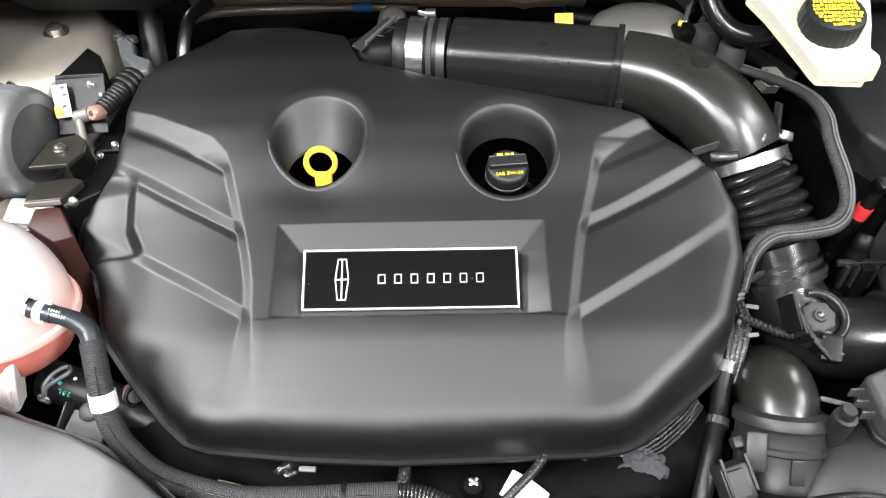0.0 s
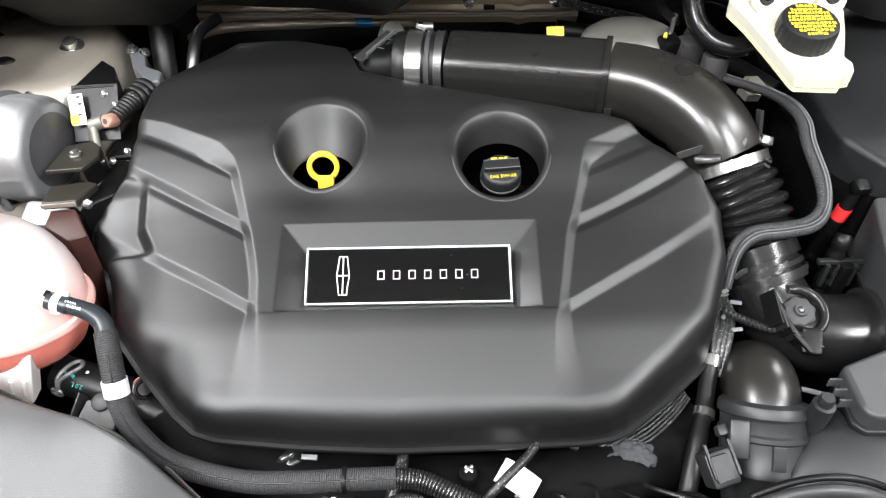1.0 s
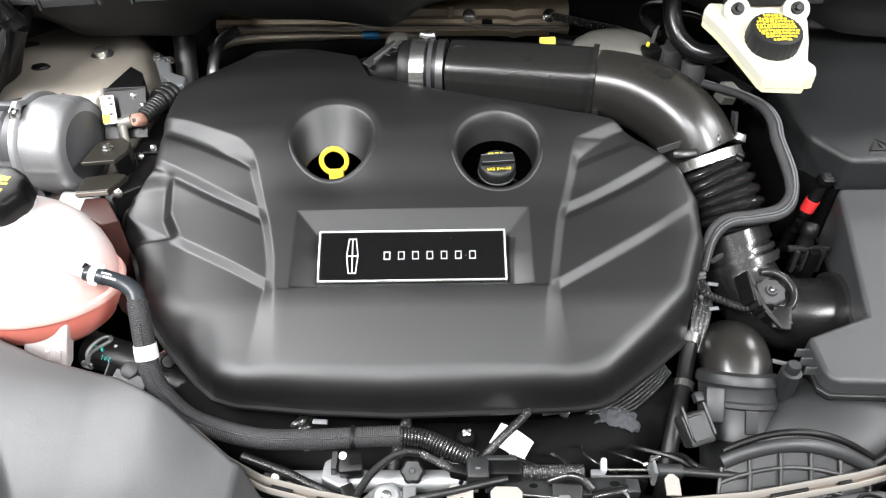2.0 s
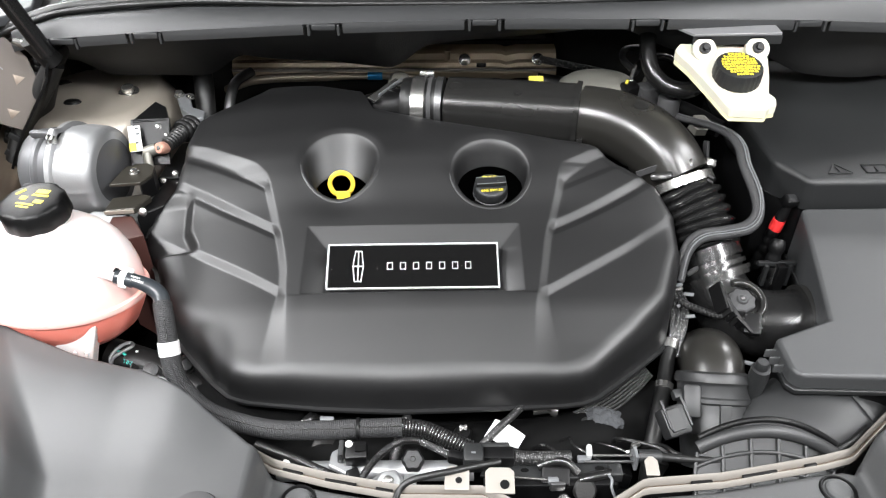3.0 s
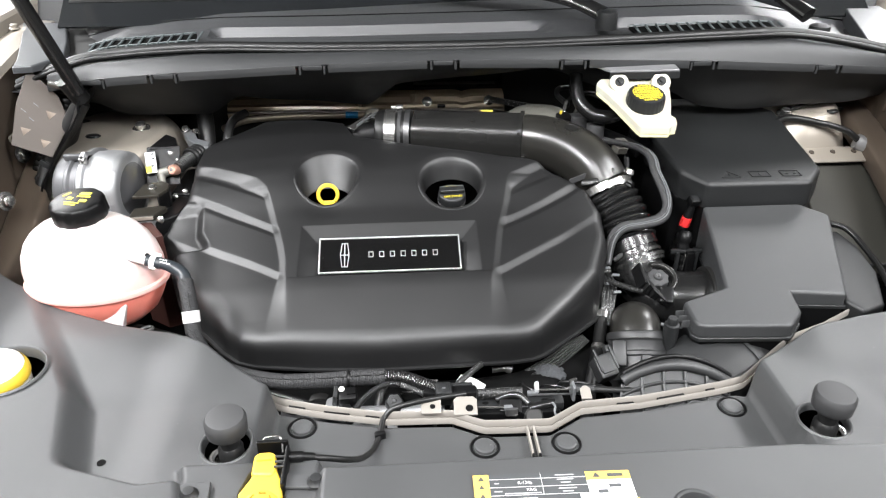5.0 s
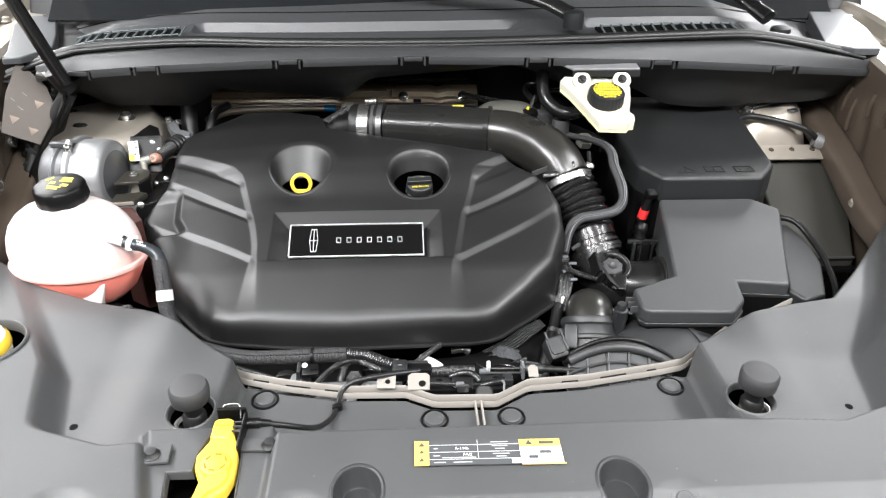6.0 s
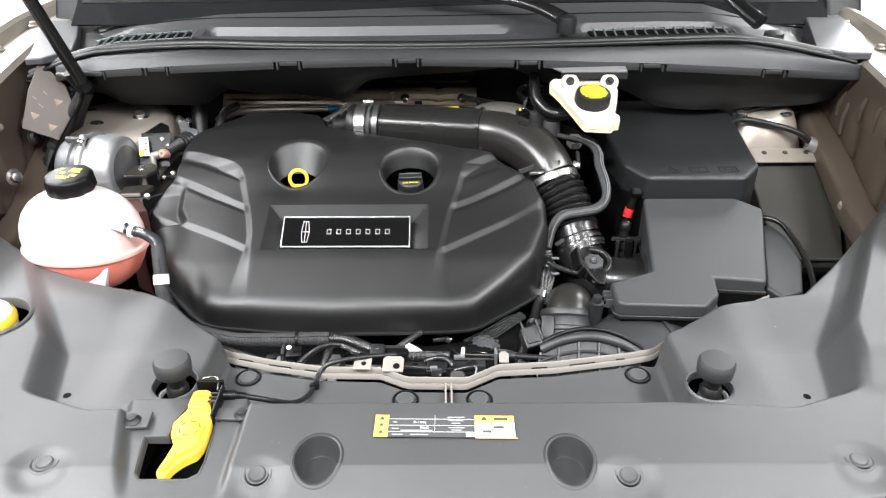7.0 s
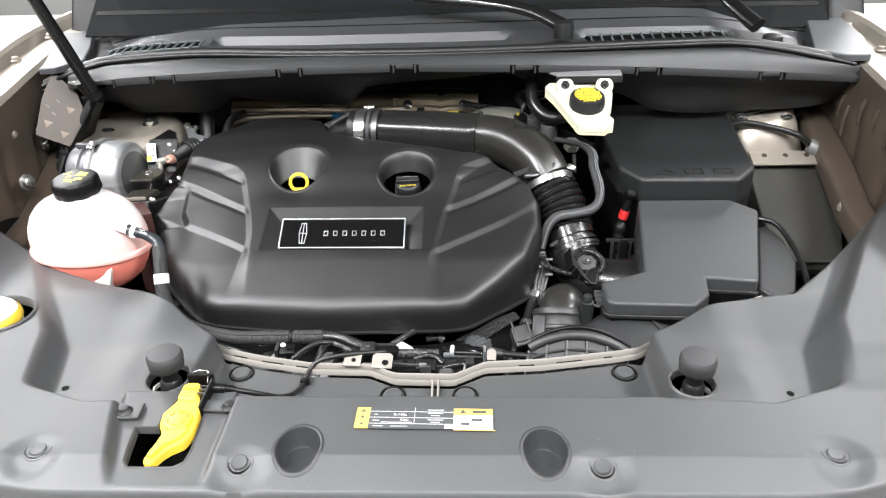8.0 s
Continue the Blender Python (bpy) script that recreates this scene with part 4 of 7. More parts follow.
part("upper_shell", tipped(lathe([(0.0, 0.1125), (0.026, 0.1120), (0.040, 0.1095), (0.055, 0.1035), (0.068, 0.0950), (0.079, 0.0830), (0.086, 0.0690), (0.0895, 0.0540), (0.0895, 0.0420), (0.0885, 0.0330)], Matrix.Translation(TC), 72, wobble=tank_wall)), TANK_TOP, tank)
part("seam_flange", lathe([(0.0880, 0.0360), (0.0925, 0.0350), (0.0938, 0.0315), (0.0925, 0.0280), (0.0880, 0.0265)], Matrix.Translation(TC), 72, wobble=tank_wall), TANK_TOP, tank, "welded seam rim")
part("lower_shell", lathe([(0.0890, 0.0290), (0.0875, 0.022), (0.0815, 0.008), (0.0715, -0.010), (0.053, -0.026), (0.030, -0.036), (0.0, -0.038)], Matrix.Translation(TC), 72, wobble=tank_wall), COOLANT, tank, "lower half red with coolant")
b = box((-0.4910, -0.1150, -0.0160), (0.044, 0.020, 0.074), 0.004)
for v in b.verts:
    v.co.x += 0.36 * min(0.0, v.co.z - 0.02)
part("foot_post", b, TANK, tank, "milky moulded mounting post")
for dx in (-0.006, 0.006):
    part("post_slot", box((-0.4990 + dx, -0.1255, -0.0250), (0.004, 0.003, 0.022), 0.001, rot=pose(0, 0, 0, 0, 20, 0)), TANK, tank)
part("neck", lathe([(0.036, 0.100), (0.032, 0.107), (0.030, 0.116), (0.0, 0.116)], Matrix.Translation((-0.5245, -0.0605, 0.0)), 36), TANK, tank)
CM = axis_at((-0.5250, -0.0590, 0.1130), (-0.03, -0.08, 1.0)) @ Matrix.Scale(0.90, 4)
tcap = part("screw_cap", lathe([(0, 0.026), (0.030, 0.026), (0.0335, 0.0245), (0.0355, 0.021), (0.0365, 0.002), (0.0345, -0.001), (0.0, -0.001)], CM, 72, wobble=lambda a, r, z: 1 + (0.022 if (r > 0.033 and math.sin(a * 9) > -0.5) else 0)), BLACK, tank, "black ribbed screw cap")
for x, y, w, h, r in ((0.004, 0.016, 0.016, 0.007, 8), (0.006, 0.009, 0.020, 0.003, 8), (-0.010, 0.0, 0.008, 0.006, 6), (0.012, -0.001, 0.011, 0.006, 6), (0.000, -0.009, 0.022, 0.0024, 6), (0.001, -0.014, 0.016, 0.0024, 6), (-0.021, 0.008, 0.003, 0.012, -25)):
    q = box((x, y, 0.0262), (w, h, 0.0008), 0.0003, rot=pose(0, 0, 0, 0, 0, r))
    q.transform(CM)
    part("print_bar", q, YELLOW_INK, tcap)
part("hose_spigot", tube([(-0.470, -0.097, 0.079), (-0.436, -0.1110, 0.0747)], lambda u: 0.0085 - 0.002 * u), TANK, tank)

hose = thing("overflow_hose", (-0.39, -0.16, -0.03), "black coolant hose in braided sleeve with white tape", "hose")
HP = [(-0.4260, -0.1128, 0.0725), (-0.4140, -0.1145, 0.0695), (-0.4030, -0.1165, 0.0640), (-0.3955, -0.1210, 0.0590), (-0.3920, -0.1280, 0.0540), (-0.3865, -0.1450, 0.0430), (-0.3815, -0.1620, 0.0280), (-0.3795, -0.1720, 0.0080), (-0.3690, -0.1840, -0.0110), (-0.3400, -0.2010, -0.0280), (-0.285, -0.2145, -0.036), (-0.235, -0.2165, -0.037), (-0.190, -0.215, -0.037), (-0.152, -0.214, -0.037)]
part("bare_hose", tube(HP[:6], lambda u: 0.0070 + 0.0010 * step(0.1, 0.5, u), seg=20), HOSEBLUE, hose)
part("braided_sleeve", tube(HP[4:], 0.0090, seg=24, steps=14, rib=(170, 0.0005)), BRAID, hose, "woven grey-black protective sleeve")
part("quick_connector", tube([(-0.4275, -0.1125, 0.0729), (-0.4210, -0.1136, 0.0713)], 0.0076, seg=20), HOSEBLUE, hose)
part("connector_clip", tube([(-0.4335, -0.1116, 0.0741), (-0.4272, -0.1126, 0.0728)], 0.0078, seg=24), WHITE, hose, "white locking clip")
part("clip_tab", box((-0.4250, -0.1080, 0.0800), (0.010, 0.004, 0.005), 0.0012, rot=pose(0, 0, 0, 20, 12, -10)), WHITE, hose)
part("clip_tab", box((-0.4310, -0.1180, 0.0690), (0.008, 0.005, 0.004), 0.0012, rot=pose(0, 0, 0, 30, 12, -10)), WHITE, hose)
part("dark_end", tube([(-0.4385, -0.1108, 0.0752), (-0.4338, -0.1116, 0.0742)], 0.0074, seg=20), HOSEBLUE, hose)
part("end_notch", box((-0.4375, -0.1090, 0.0815), (0.004, 0.006, 0.002), 0.0006, rot=pose(0, 0, 0, 0, 12, -10)), BLACK, hose)
for row, (up, tall) in enumerate(((0.0, 0.0022), (0.0034, 0.0018))):
    for k in range(7):
        if row and k > 4:
            continue
        part("print_bar", box((-0.4205 + 0.0019 * k, -0.1178 - 0.0003 * k + up * 0.75, 0.0768 - 0.0005 * k + up * 0.62), (0.0008 + 0.0004 * (k % 2), tall, 0.0005), 0.0001, rot=pose(0, 0, 0, 38, 14, -8)), PAPER, hose)
part("sleeve_seam", tube([Vector(p) + Vector((0.002, -0.0050, 0.0078)) for p in HP[5:]], 0.0009, seg=8, steps=14), RUBBER, hose)
part("tape_band", tube([(-0.3822, -0.1595, 0.0310), (-0.3808, -0.1668, 0.0195)], 0.0104, seg=24), PAPER, hose, "white marking tape")
part("smooth_end", tube([(-0.155, -0.214, -0.037), (-0.130, -0.217, -0.038), (-0.105, -0.228, -0.041), (-0.085, -0.236, -0.045)], 0.0078, seg=20, steps=16, rib=(24, 0.0012)), BELLOWS, hose, "glossy black corrugated tube")
part("cable_tie", tube([(-0.1965, -0.2152, -0.037), (-0.1935, -0.2151, -0.037)], 0.0110, seg=24), BLACK, hose)

low = thing("lower_coolant_hose", (-0.43, -0.12, -0.07), "thick black coolant hose with spring clamp and green mark", "hose")
LOWA = Vector((-0.4760, -0.0850, -0.0650))
LOWX = Vector((0.0320, -0.0100, -0.0040)).normalized()
LOWN = (Vector((0, -0.6, 0.8)) - LOWX * LOWX.dot(Vector((0, -0.6, 0.8)))).normalized()
LOWY = LOWN.cross(LOWX)


def on_hose(along_it, phi, r=0.0196):
    """A point on the thick hose: metres along it and the angle from its near side."""
    return LOWA + LOWX * along_it + (LOWY * math.sin(phi) + LOWN * math.cos(phi)) * r


part("hose_body", tube([on_hose(-0.016, 0, 0), on_hose(0.0, 0, 0), on_hose(0.034, 0, 0), (-0.412, -0.107, -0.075), (-0.381, -0.120, -0.081), (-0.32, -0.13, -0.09)], lambda u: 0.0190 - 0.003 * step(0.4, 0.9, u), seg=28), RUBBER, low)
part("spring_clamp", tube([on_hose(*q) for q in ((-0.004, -0.50), (-0.0055, -0.20), (-0.0042, 0.15), (-0.0015, 0.60), (0.0015, 1.00), (0.0045, 1.15), (0.0085, 1.00), (0.0095, 0.75), (0.0060, 0.40), (0.0010, 0.05), (-0.0025, -0.20), (-0.0035, -0.50))], 0.0022, seg=10, steps=6), ALU, low, "bright flat spring clamp")
part("clamp_stem", tube([on_hose(-0.0035, -0.45), on_hose(-0.0045, -0.80)], 0.0026, seg=10), ALU, low)
part("clamp_loop", tube([on_hose(*q) for q in ((-0.0090, -0.80), (-0.0015, -0.80), (-0.0010, -0.95), (-0.0020, -1.20), (-0.0100, -1.20), (-0.0108, -1.00), (-0.0090, -0.80))], 0.0019, seg=8, steps=3), ALU, low)
part("paint_mark", tube([on_hose(-0.0010, 0.25, 0.0190), on_hose(0.003, 0.30, 0.0190)], 0.0011, seg=8), GREEN, low)
part("paint_mark", tube([on_hose(0.0065, 0.24, 0.0190), on_hose(0.0100, 0.16, 0.0190)], 0.0017, seg=8), GREEN, low)
part("white_dot", lathe([(0, 0.0006), (0.0016, 0.0004), (0.0020, -0.0006)], axis_at(on_hose(0.019, 0.62, 0.0192), on_hose(0.019, 0.62) - on_hose(0.019, 0.62, 0)), seg=12), PAPER, low)
TM = Matrix.Translation(on_hose(0.0155, -0.17, 0.0192)) @ Matrix((-LOWX, -LOWY, LOWN)).transposed().to_4x4()
text_part("2.0 L", 0.0062, TM, GREEN, low, name="paint_mark", depth=0.0003)

stay = thing("tank_stay", (-0.44, -0.17, -0.08), "grey plastic stay and pale strip beside the coolant tank", "bracket")
part("stay_plate", box((-0.4240, -0.1540, -0.0430), (0.036, 0.036, 0.006), 0.002, rot=pose(0, 0, 0, 25, 8, -18)), DECK, stay)
part("stay_ear", lathe([(0, 0.0030), (0.0070, 0.0028), (0.0084, 0.0016), (0.0084, -0.0014), (0.0080, -0.0018), (0.0084, -0.0022), (0.0084, -0.010), (0, -0.010)], axis_at((-0.421, -0.138, -0.031), (0, -0.4, 0.9)), seg=28), COWLGREY, stay, "round grey pad")
part("stay_rib", box((-0.4450, -0.1400, -0.0400), (0.0022, 0.030, 0.014), 0.0008, rot=pose(0, 0, 0, 25, 0, -12)), COWLGREY, stay)
part("stay_leg", box((-0.4300, -0.1600, -0.1000), (0.020, 0.020, 0.11), 0.003), BLACK, stay)
part("pale_strip", box((-0.4850, -0.1560, -0.0520), (0.050, 0.006, 0.006), 0.001, rot=pose(0, 0, 0, 0, 6, -10)), RAILPAINT, stay)
ringed = thing("ringed_plug", (-0.397, -0.108, -0.08), "dull red plug with black sealing rings below the cover", "plug")
RP = axis_at((-0.3970, -0.1080, -0.0540), (0.35, -0.55, 0.75))
part("plug_core", lathe([(0, 0.003), (0.0060, 0.0025), (0.0070, 0.001), (0.0080, -0.030), (0, -0.030)], RP, seg=24), RUBBER, ringed)
part("plug_base", lathe([(0.0070, -0.013), (0.0120, -0.0135), (0.0135, -0.016), (0.0135, -0.030), (0, -0.030)], RP, seg=28), COOLANT, ringed, "dull red base")
for k in range(3):
    part("sealing_ring", lathe([(0.0080, 0.001), (0.0100 + 0.001 * k, 0.0), (0.0106 + 0.001 * k, -0.0012), (0.0100 + 0.001 * k, -0.0024), (0.0080, -0.003)], RP @ Matrix.Translation((0, 0, -0.0005 - 0.005 * k)), seg=28), DARKSTEEL if k == 1 else RUBBER, ringed)

# ==== intake duct, bellows, elbow ====
duct = thing("intake_duct", (0.03, 0.17, 0.09), "semi-gloss black plastic air intake duct with bellows and steel clamps", "air duct")
D = [(-0.1010, 0.2000, 0.110), (-0.090, 0.1980, 0.110), (-0.02, 0.1850, 0.1105), (0.068, 0.1665, 0.111), (0.106, 0.150, 0.109), (0.140, 0.124, 0.102), (0.164, 0.097, 0.088), (0.178, 0.076, 0.068)]
part("long_tube", tube(D[:4], lambda u: 0.0350 + 0.002 * u, seg=56, steps=14, up_dir=(0, -0.10, 1.0), square=3.4, flat=0.92), DUCT, duct)
part("joint_collar", tube([(0.062, 0.1680, 0.111), (0.068, 0.1665, 0.111)], 0.0388, seg=56, up_dir=(0, -0.10, 1.0), square=3.8, flat=0.94), DUCT, duct)
part("collar_tab", box((0.064, 0.129, 0.090), (0.008, 0.004, 0.014), 0.001), DUCT, duct)
part("elbow", tube(D[3:], lambda u: 0.0360 + 0.0030 * math.sin(u * 3.1), seg=56, steps=14, up_dir=(0.05, -0.16, 1.0), square=2.5, flat=0.98), ELBOW, duct)
for x, y, z in ((-0.090, 0.190, 0.1420), (0.134, 0.126, 0.1425)):
    part("moulded_disc", lathe([(0, 0.0004), (0.0078, 0.0004), (0.0083, 0.0012), (0.0092, 0.0012), (0.0098, 0.0), (0.0098, -0.006)], axis_at((x, y, z), (0.05 if x > 0 else 0.0, -0.16, 0.97)), seg=28), DUCT, duct)
part("moulded_disc", lathe([(0, 0.0010), (0.004, 0.0010), (0.005, -0.003)], axis_at((-0.012, 0.165, 0.1438), (0, -0.16, 0.97)), seg=16), DUCT, duct)
# thin pale line low on the duct, next to the cover's edge
part("bright_strip", tube([(-0.1030, 0.1830, 0.1048), (-0.0640, 0.1733, 0.1050)], 0.0009, seg=8), GREYARM, duct, "thin bright line low on the duct")
part("throttle_boot", tube([(-0.158, 0.2085, 0.109), (-0.106, 0.2010, 0.110)], lambda u: 0.0340 + 0.0016 * abs(math.sin(u * 9.4)), seg=40, steps=40), RUBBER, duct, "stepped rubber coupling")


def clamp_band(a, c, r, parent, mat=STEEL, label="bright steel band clamp"):
    b = tube([a, c], r, seg=48, cap=False)
    for end, sgn in ((a, 1), (c, -1)):
        tube([Vector(end), Vector(end) + (Vector(c) - Vector(a)).normalized() * 0.0012 * sgn], r + 0.0007, seg=48, bm=b)
    return part("hose_clamp", b, mat, parent, label)


clamp_band((-0.1440, 0.2064, 0.1093), (-0.1270, 0.2040, 0.1096), 0.0372, duct)
clamp_band((-0.1235, 0.2035, 0.1097), (-0.1185, 0.2028, 0.1098), 0.0362, duct, GREYRUB, "dull rubber rib")
clamp_band((-0.1135, 0.2020, 0.1099), (-0.1050, 0.2008, 0.1100), 0.0370, duct, DARKSTEEL, "dull steel band")
part("clamp_screw", tube([(-0.128, 0.224, 0.1450), (-0.117, 0.2225, 0.1455)], 0.0050, seg=12), STEEL, duct)
part("clamp_tail", box((-0.130, 0.226, 0.1440), (0.012, 0.008, 0.005), 0.001, rot=pose(0, 0, 0, -20, 12, -8)), STEEL, duct)
for k in range(3):
    part("clamp_slot", box((-0.1340, 0.214 - 0.006 * k, 0.1458 - 0.0004 * k), (0.010, 0.0018, 0.0012), 0.0004, rot=pose(0, 0, 0, -8, 0, 0)), BLACK, duct)
B0, B1 = Vector((0.180, 0.074, 0.063)), Vector((0.2095, 0.008, -0.004))
dd = (B1 - B0).normalized()
clamp_band(B0 - dd * 0.002, B0 + dd * 0.0085, 0.0415, duct)
part("clamp_screw", box((0.215, 0.080, 0.087), (0.014, 0.010, 0.010), 0.002, rot=pose(0, 0, 0, 40, 20, 0)), STEEL, duct)
for k in range(2):
    part("clamp_slot", box((0.2045 + 0.002 * k, 0.0425 + 0.004 * k, 0.0845 + 0.003 * k), (0.008, 0.003, 0.0015), 0.0005, rot=pose(0, 0, 0, 45, 25, -10)), BLACK, duct)
part("bellows", tube([B0 + dd * 0.008, B0.lerp(B1, 0.5) + Vector((0.004, 0, 0)), B1 - dd * 0.010], 0.0352, seg=44, rib=(7, 0.0078)), BELLOWS, duct, "black ribbed rubber bellows")
clamp_band(B1 - dd * 0.012, B1 + dd * 0.004, 0.0405, duct, GLOSS, "glossy black band")
part("clamp_screw", box((0.178, -0.002, 0.008), (0.010, 0.012, 0.012), 0.002), DARKSTEEL, duct)
E1 = [B1 + dd * 0.002, (0.217, -0.018, -0.030), (0.235, -0.045, -0.046), (0.268, -0.058, -0.050), (0.318, -0.058, -0.048)]
part("sensor_elbow", tube(E1, lambda u: 0.0375 + 0.003 * u, seg=40, steps=12), GLOSS, duct)
part("end_ring", tube([(0.302, -0.058, -0.0485), (0.310, -0.058, -0.0483)], 0.0445, seg=36), DUCT, duct)
for k, r in ((0.010, 0.0405), (0.019, 0.0425), (0.024, 0.0405)):
    c0 = B1 + dd * k
    part("elbow_collar", tube([c0, c0 + dd * 0.005], r, seg=40), DUCT, duct)
part("collar_slot", box((0.184, -0.022, 0.004), (0.022, 0.006, 0.003), 0.001, rot=pose(0, 0, 0, 42, -28, 20)), BLACK, duct)
SN = (-0.05, -0.35, 0.95)
SM = axis_at((0.2265, -0.0655, -0.0075), SN)
part("sensor_flange", lathe([(0, 0.006), (0.0055, 0.006), (0.0065, 0.003), (0.0125, 0.0025), (0.0140, 0.001), (0.0140, -0.016)], SM, seg=32, wobble=lambda a, r, z: 1 + (0.10 if (r > 0.010 and math.sin(a * 8) > 0) else 0)), GREYRUB, duct)
for a0, a1, rr, w in ((-0.9, 1.9, 0.0240, 0.0040), (-2.4, -1.1, 0.0235, 0.0036)):
    q = tube([(rr * math.cos(a0 + (a1 - a0) * k / 8), rr * math.sin(a0 + (a1 - a0) * k / 8), 0.0) for k in range(9)], w, seg=12, steps=3)
    q.transform(SM)
    part("sensor_ring", q, DUCT, duct)
part("sensor_screw", lathe([(0, 0.0085), (0.0022, 0.0082), (0.0036, 0.007), (0.0042, 0.005)], SM, seg=6), DARKSTEEL, duct)
part("plug_tongue", box((0.2310, -0.0930, -0.0180), (0.020, 0.026, 0.010), 0.004, rot=pose(0, 0, 0, 28, 0, -14)), BLACK, duct)
for k in range(3):
    part("plug_rib", box((0.2310 + 0.001 * k, -0.0870 - 0.006 * k, -0.0110 - 0.003 * k), (0.014, 0.0022, 0.003), 0.0008, rot=pose(0, 0, 0, 28, 0, -14)), GREYRUB, duct)
for k in range(7):
    part("tape_flap", box((0.2000 + 0.0034 * k, -0.0640 - 0.0050 * k, -0.0040 - 0.0026 * k), (0.0032, 0.034 - 0.002 * k, 0.020), 0.0012, rot=pose(0, 0, 0, 25, 18 - 7 * k, 12 + 3 * k)), RUBBER if k % 2 else BLACK, duct)
part("moulded_fin", box((0.150, 0.052, 0.086), (0.026, 0.010, 0.008), 0.003, rot=pose(0, 0, 0, 45, -18, -18)), DUCT, duct)
part("moulded_fin", box((0.182, 0.062, 0.097), (0.012, 0.014, 0.010), 0.004, rot=pose(0, 0, 0, 45, 0, -10)), DUCT, duct)
part("moulded_fin", box((0.135, 0.062, 0.088), (0.026, 0.0022, 0.008), 0.0006, rot=pose(0, 0, 0, 0, -22, 0)), GREYRUB, duct)
part("side_stay", box((0.228, 0.128, 0.075), (0.004, 0.010, 0.030), 0.001, rot=pose(0, 0, 0, -20, 0, 10)), GREYRUB, duct)

# twin braided cable looping over the bellows
loopc = thing("braided_cable", (0.20, 0.05, 0.06), "thick braided black vacuum cable looping over the bellows", "cable")
CABLE = [(0.150, 0.228, 0.104), (0.180, 0.205, 0.098), (0.206, 0.182, 0.097), (0.232, 0.145, 0.104), (0.247, 0.114, 0.1065), (0.251, 0.085, 0.104), (0.248, 0.058, 0.097), (0.252, 0.020, 0.080), (0.249, -0.002, 0.066), (0.236, -0.012, 0.056), (0.212, -0.013, 0.050), (0.186, -0.012, 0.044), (0.170, -0.020, 0.030), (0.160, -0.040, 0.005)]
for dx, dz in ((-0.0036, 0.0012), (0.0036, -0.0012)):
    part("strand", tube([(x + dx * (1 if y > 0.0 else 0.3), y - abs(dx) * (0 if y > 0.0 else 1) * (1 if dx > 0 else -1), z + dz) for x, y, z in CABLE], 0.0043, seg=12, rib=(170, 0.00035)), BRAID, loopc)
for dx in (-0.0050, -0.0018, 0.0022, 0.0054):
    part("bright_thread", tube([(x + dx * (1 if y > 0.0 else 0.3), y - dx * (0 if y > 0.0 else 1), z + 0.0042 - abs(dx) * 0.15) for x, y, z in CABLE], 0.00045, seg=6, rib=(200, 0.0005)), GREYARM, loopc, "light woven thread")

# ==== brake fluid reservoir ====
res = thing("brake_fluid_reservoir", (0.245, 0.12, 0.10), "cream plastic brake fluid reservoir with black cap", "reservoir")
RES = [(0.220, 0.0850), (0.224, 0.0790), (0.266, 0.0765), (0.270, 0.0820), (0.2785, 0.0830), (0.2800, 0.0930), (0.2735, 0.1000), (0.281, 0.125), (0.286, 0.150), (0.286, 0.172), (0.184, 0.176), (0.176, 0.166), (0.190, 0.145), (0.204, 0.118)]


def leaning(bm, k=0.42, y0=0.08):
    for v in bm.verts:
        v.co.z += k * (v.co.y - y0)
    return bm


part("tank_body", leaning(prism(RES, 0.1490, 0.1610, 0.003)), CREAM, res)
part("lower_half", leaning(prism([(0.235 + (x - 0.235) * 0.985, 0.13 + (y - 0.13) * 0.985) for x, y in RES], 0.1435, 0.1485, 0.0015)), material("amber_fluid_plastic", (0.78, 0.72, 0.42), 0.35), res)
part("neck", lathe([(0.0235, 0.004), (0.0235, -0.012), (0, -0.012)], axis_at((0.2410, 0.124, 0.1740), (0.0, -0.22, 0.97)), seg=36), CREAM, res)
RM = axis_at((0.2405, 0.1255, 0.1745), (0.0, -0.22, 0.97)) @ Matrix.Scale(0.98, 4)
rcap = part("screw_cap", lathe([(0, 0.0225), (0.023, 0.0225), (0.0265, 0.021), (0.0278, 0.017), (0.0285, 0.002), (0, 0.002)], RM, 80, wobble=lambda a, r, z: 1 + (0.025 if (r > 0.026 and math.sin(a * 26) > 0) else 0)), BOX, res, "black fluted cap with yellow print")
rnd = random.Random(4)
b = bmesh.new()
for k in range(9):
    yy = -0.020 + k * 0.005
    half = math.sqrt(max(0.0, 0.0225 ** 2 - yy ** 2))
    xx = -half + 0.001
    while xx < half - 0.002:
        w = rnd.uniform(0.0018, 0.0045)
        box((xx + w / 2, yy + rnd.uniform(-0.0006, 0.0006), 0.0227), (min(w, half - xx), 0.0034, 0.0007), 0.0002, bm=b, seg=1)
        xx += w + 0.0009
b.transform(RM)
part("print_patch", b, YELLOW_INK, rcap, "rows of yellow print")
rb = thing("reservoir_bracket", (0.245, 0.17, 0.21), "grey sheet metal bracket over the brake reservoir", "bracket")
part("shelf", prism([(0.182, 0.187), (0.195, 0.163), (0.302, 0.165), (0.304, 0.192)], 0.2135, 0.2165, 0.001), material("grey_coated_steel", (0.22, 0.22, 0.225), 0.42, metal=0.3), rb)
part("front_lip", box((0.2485, 0.1635, 0.2085), (0.108, 0.002, 0.011), 0.0008), BOX, rb)
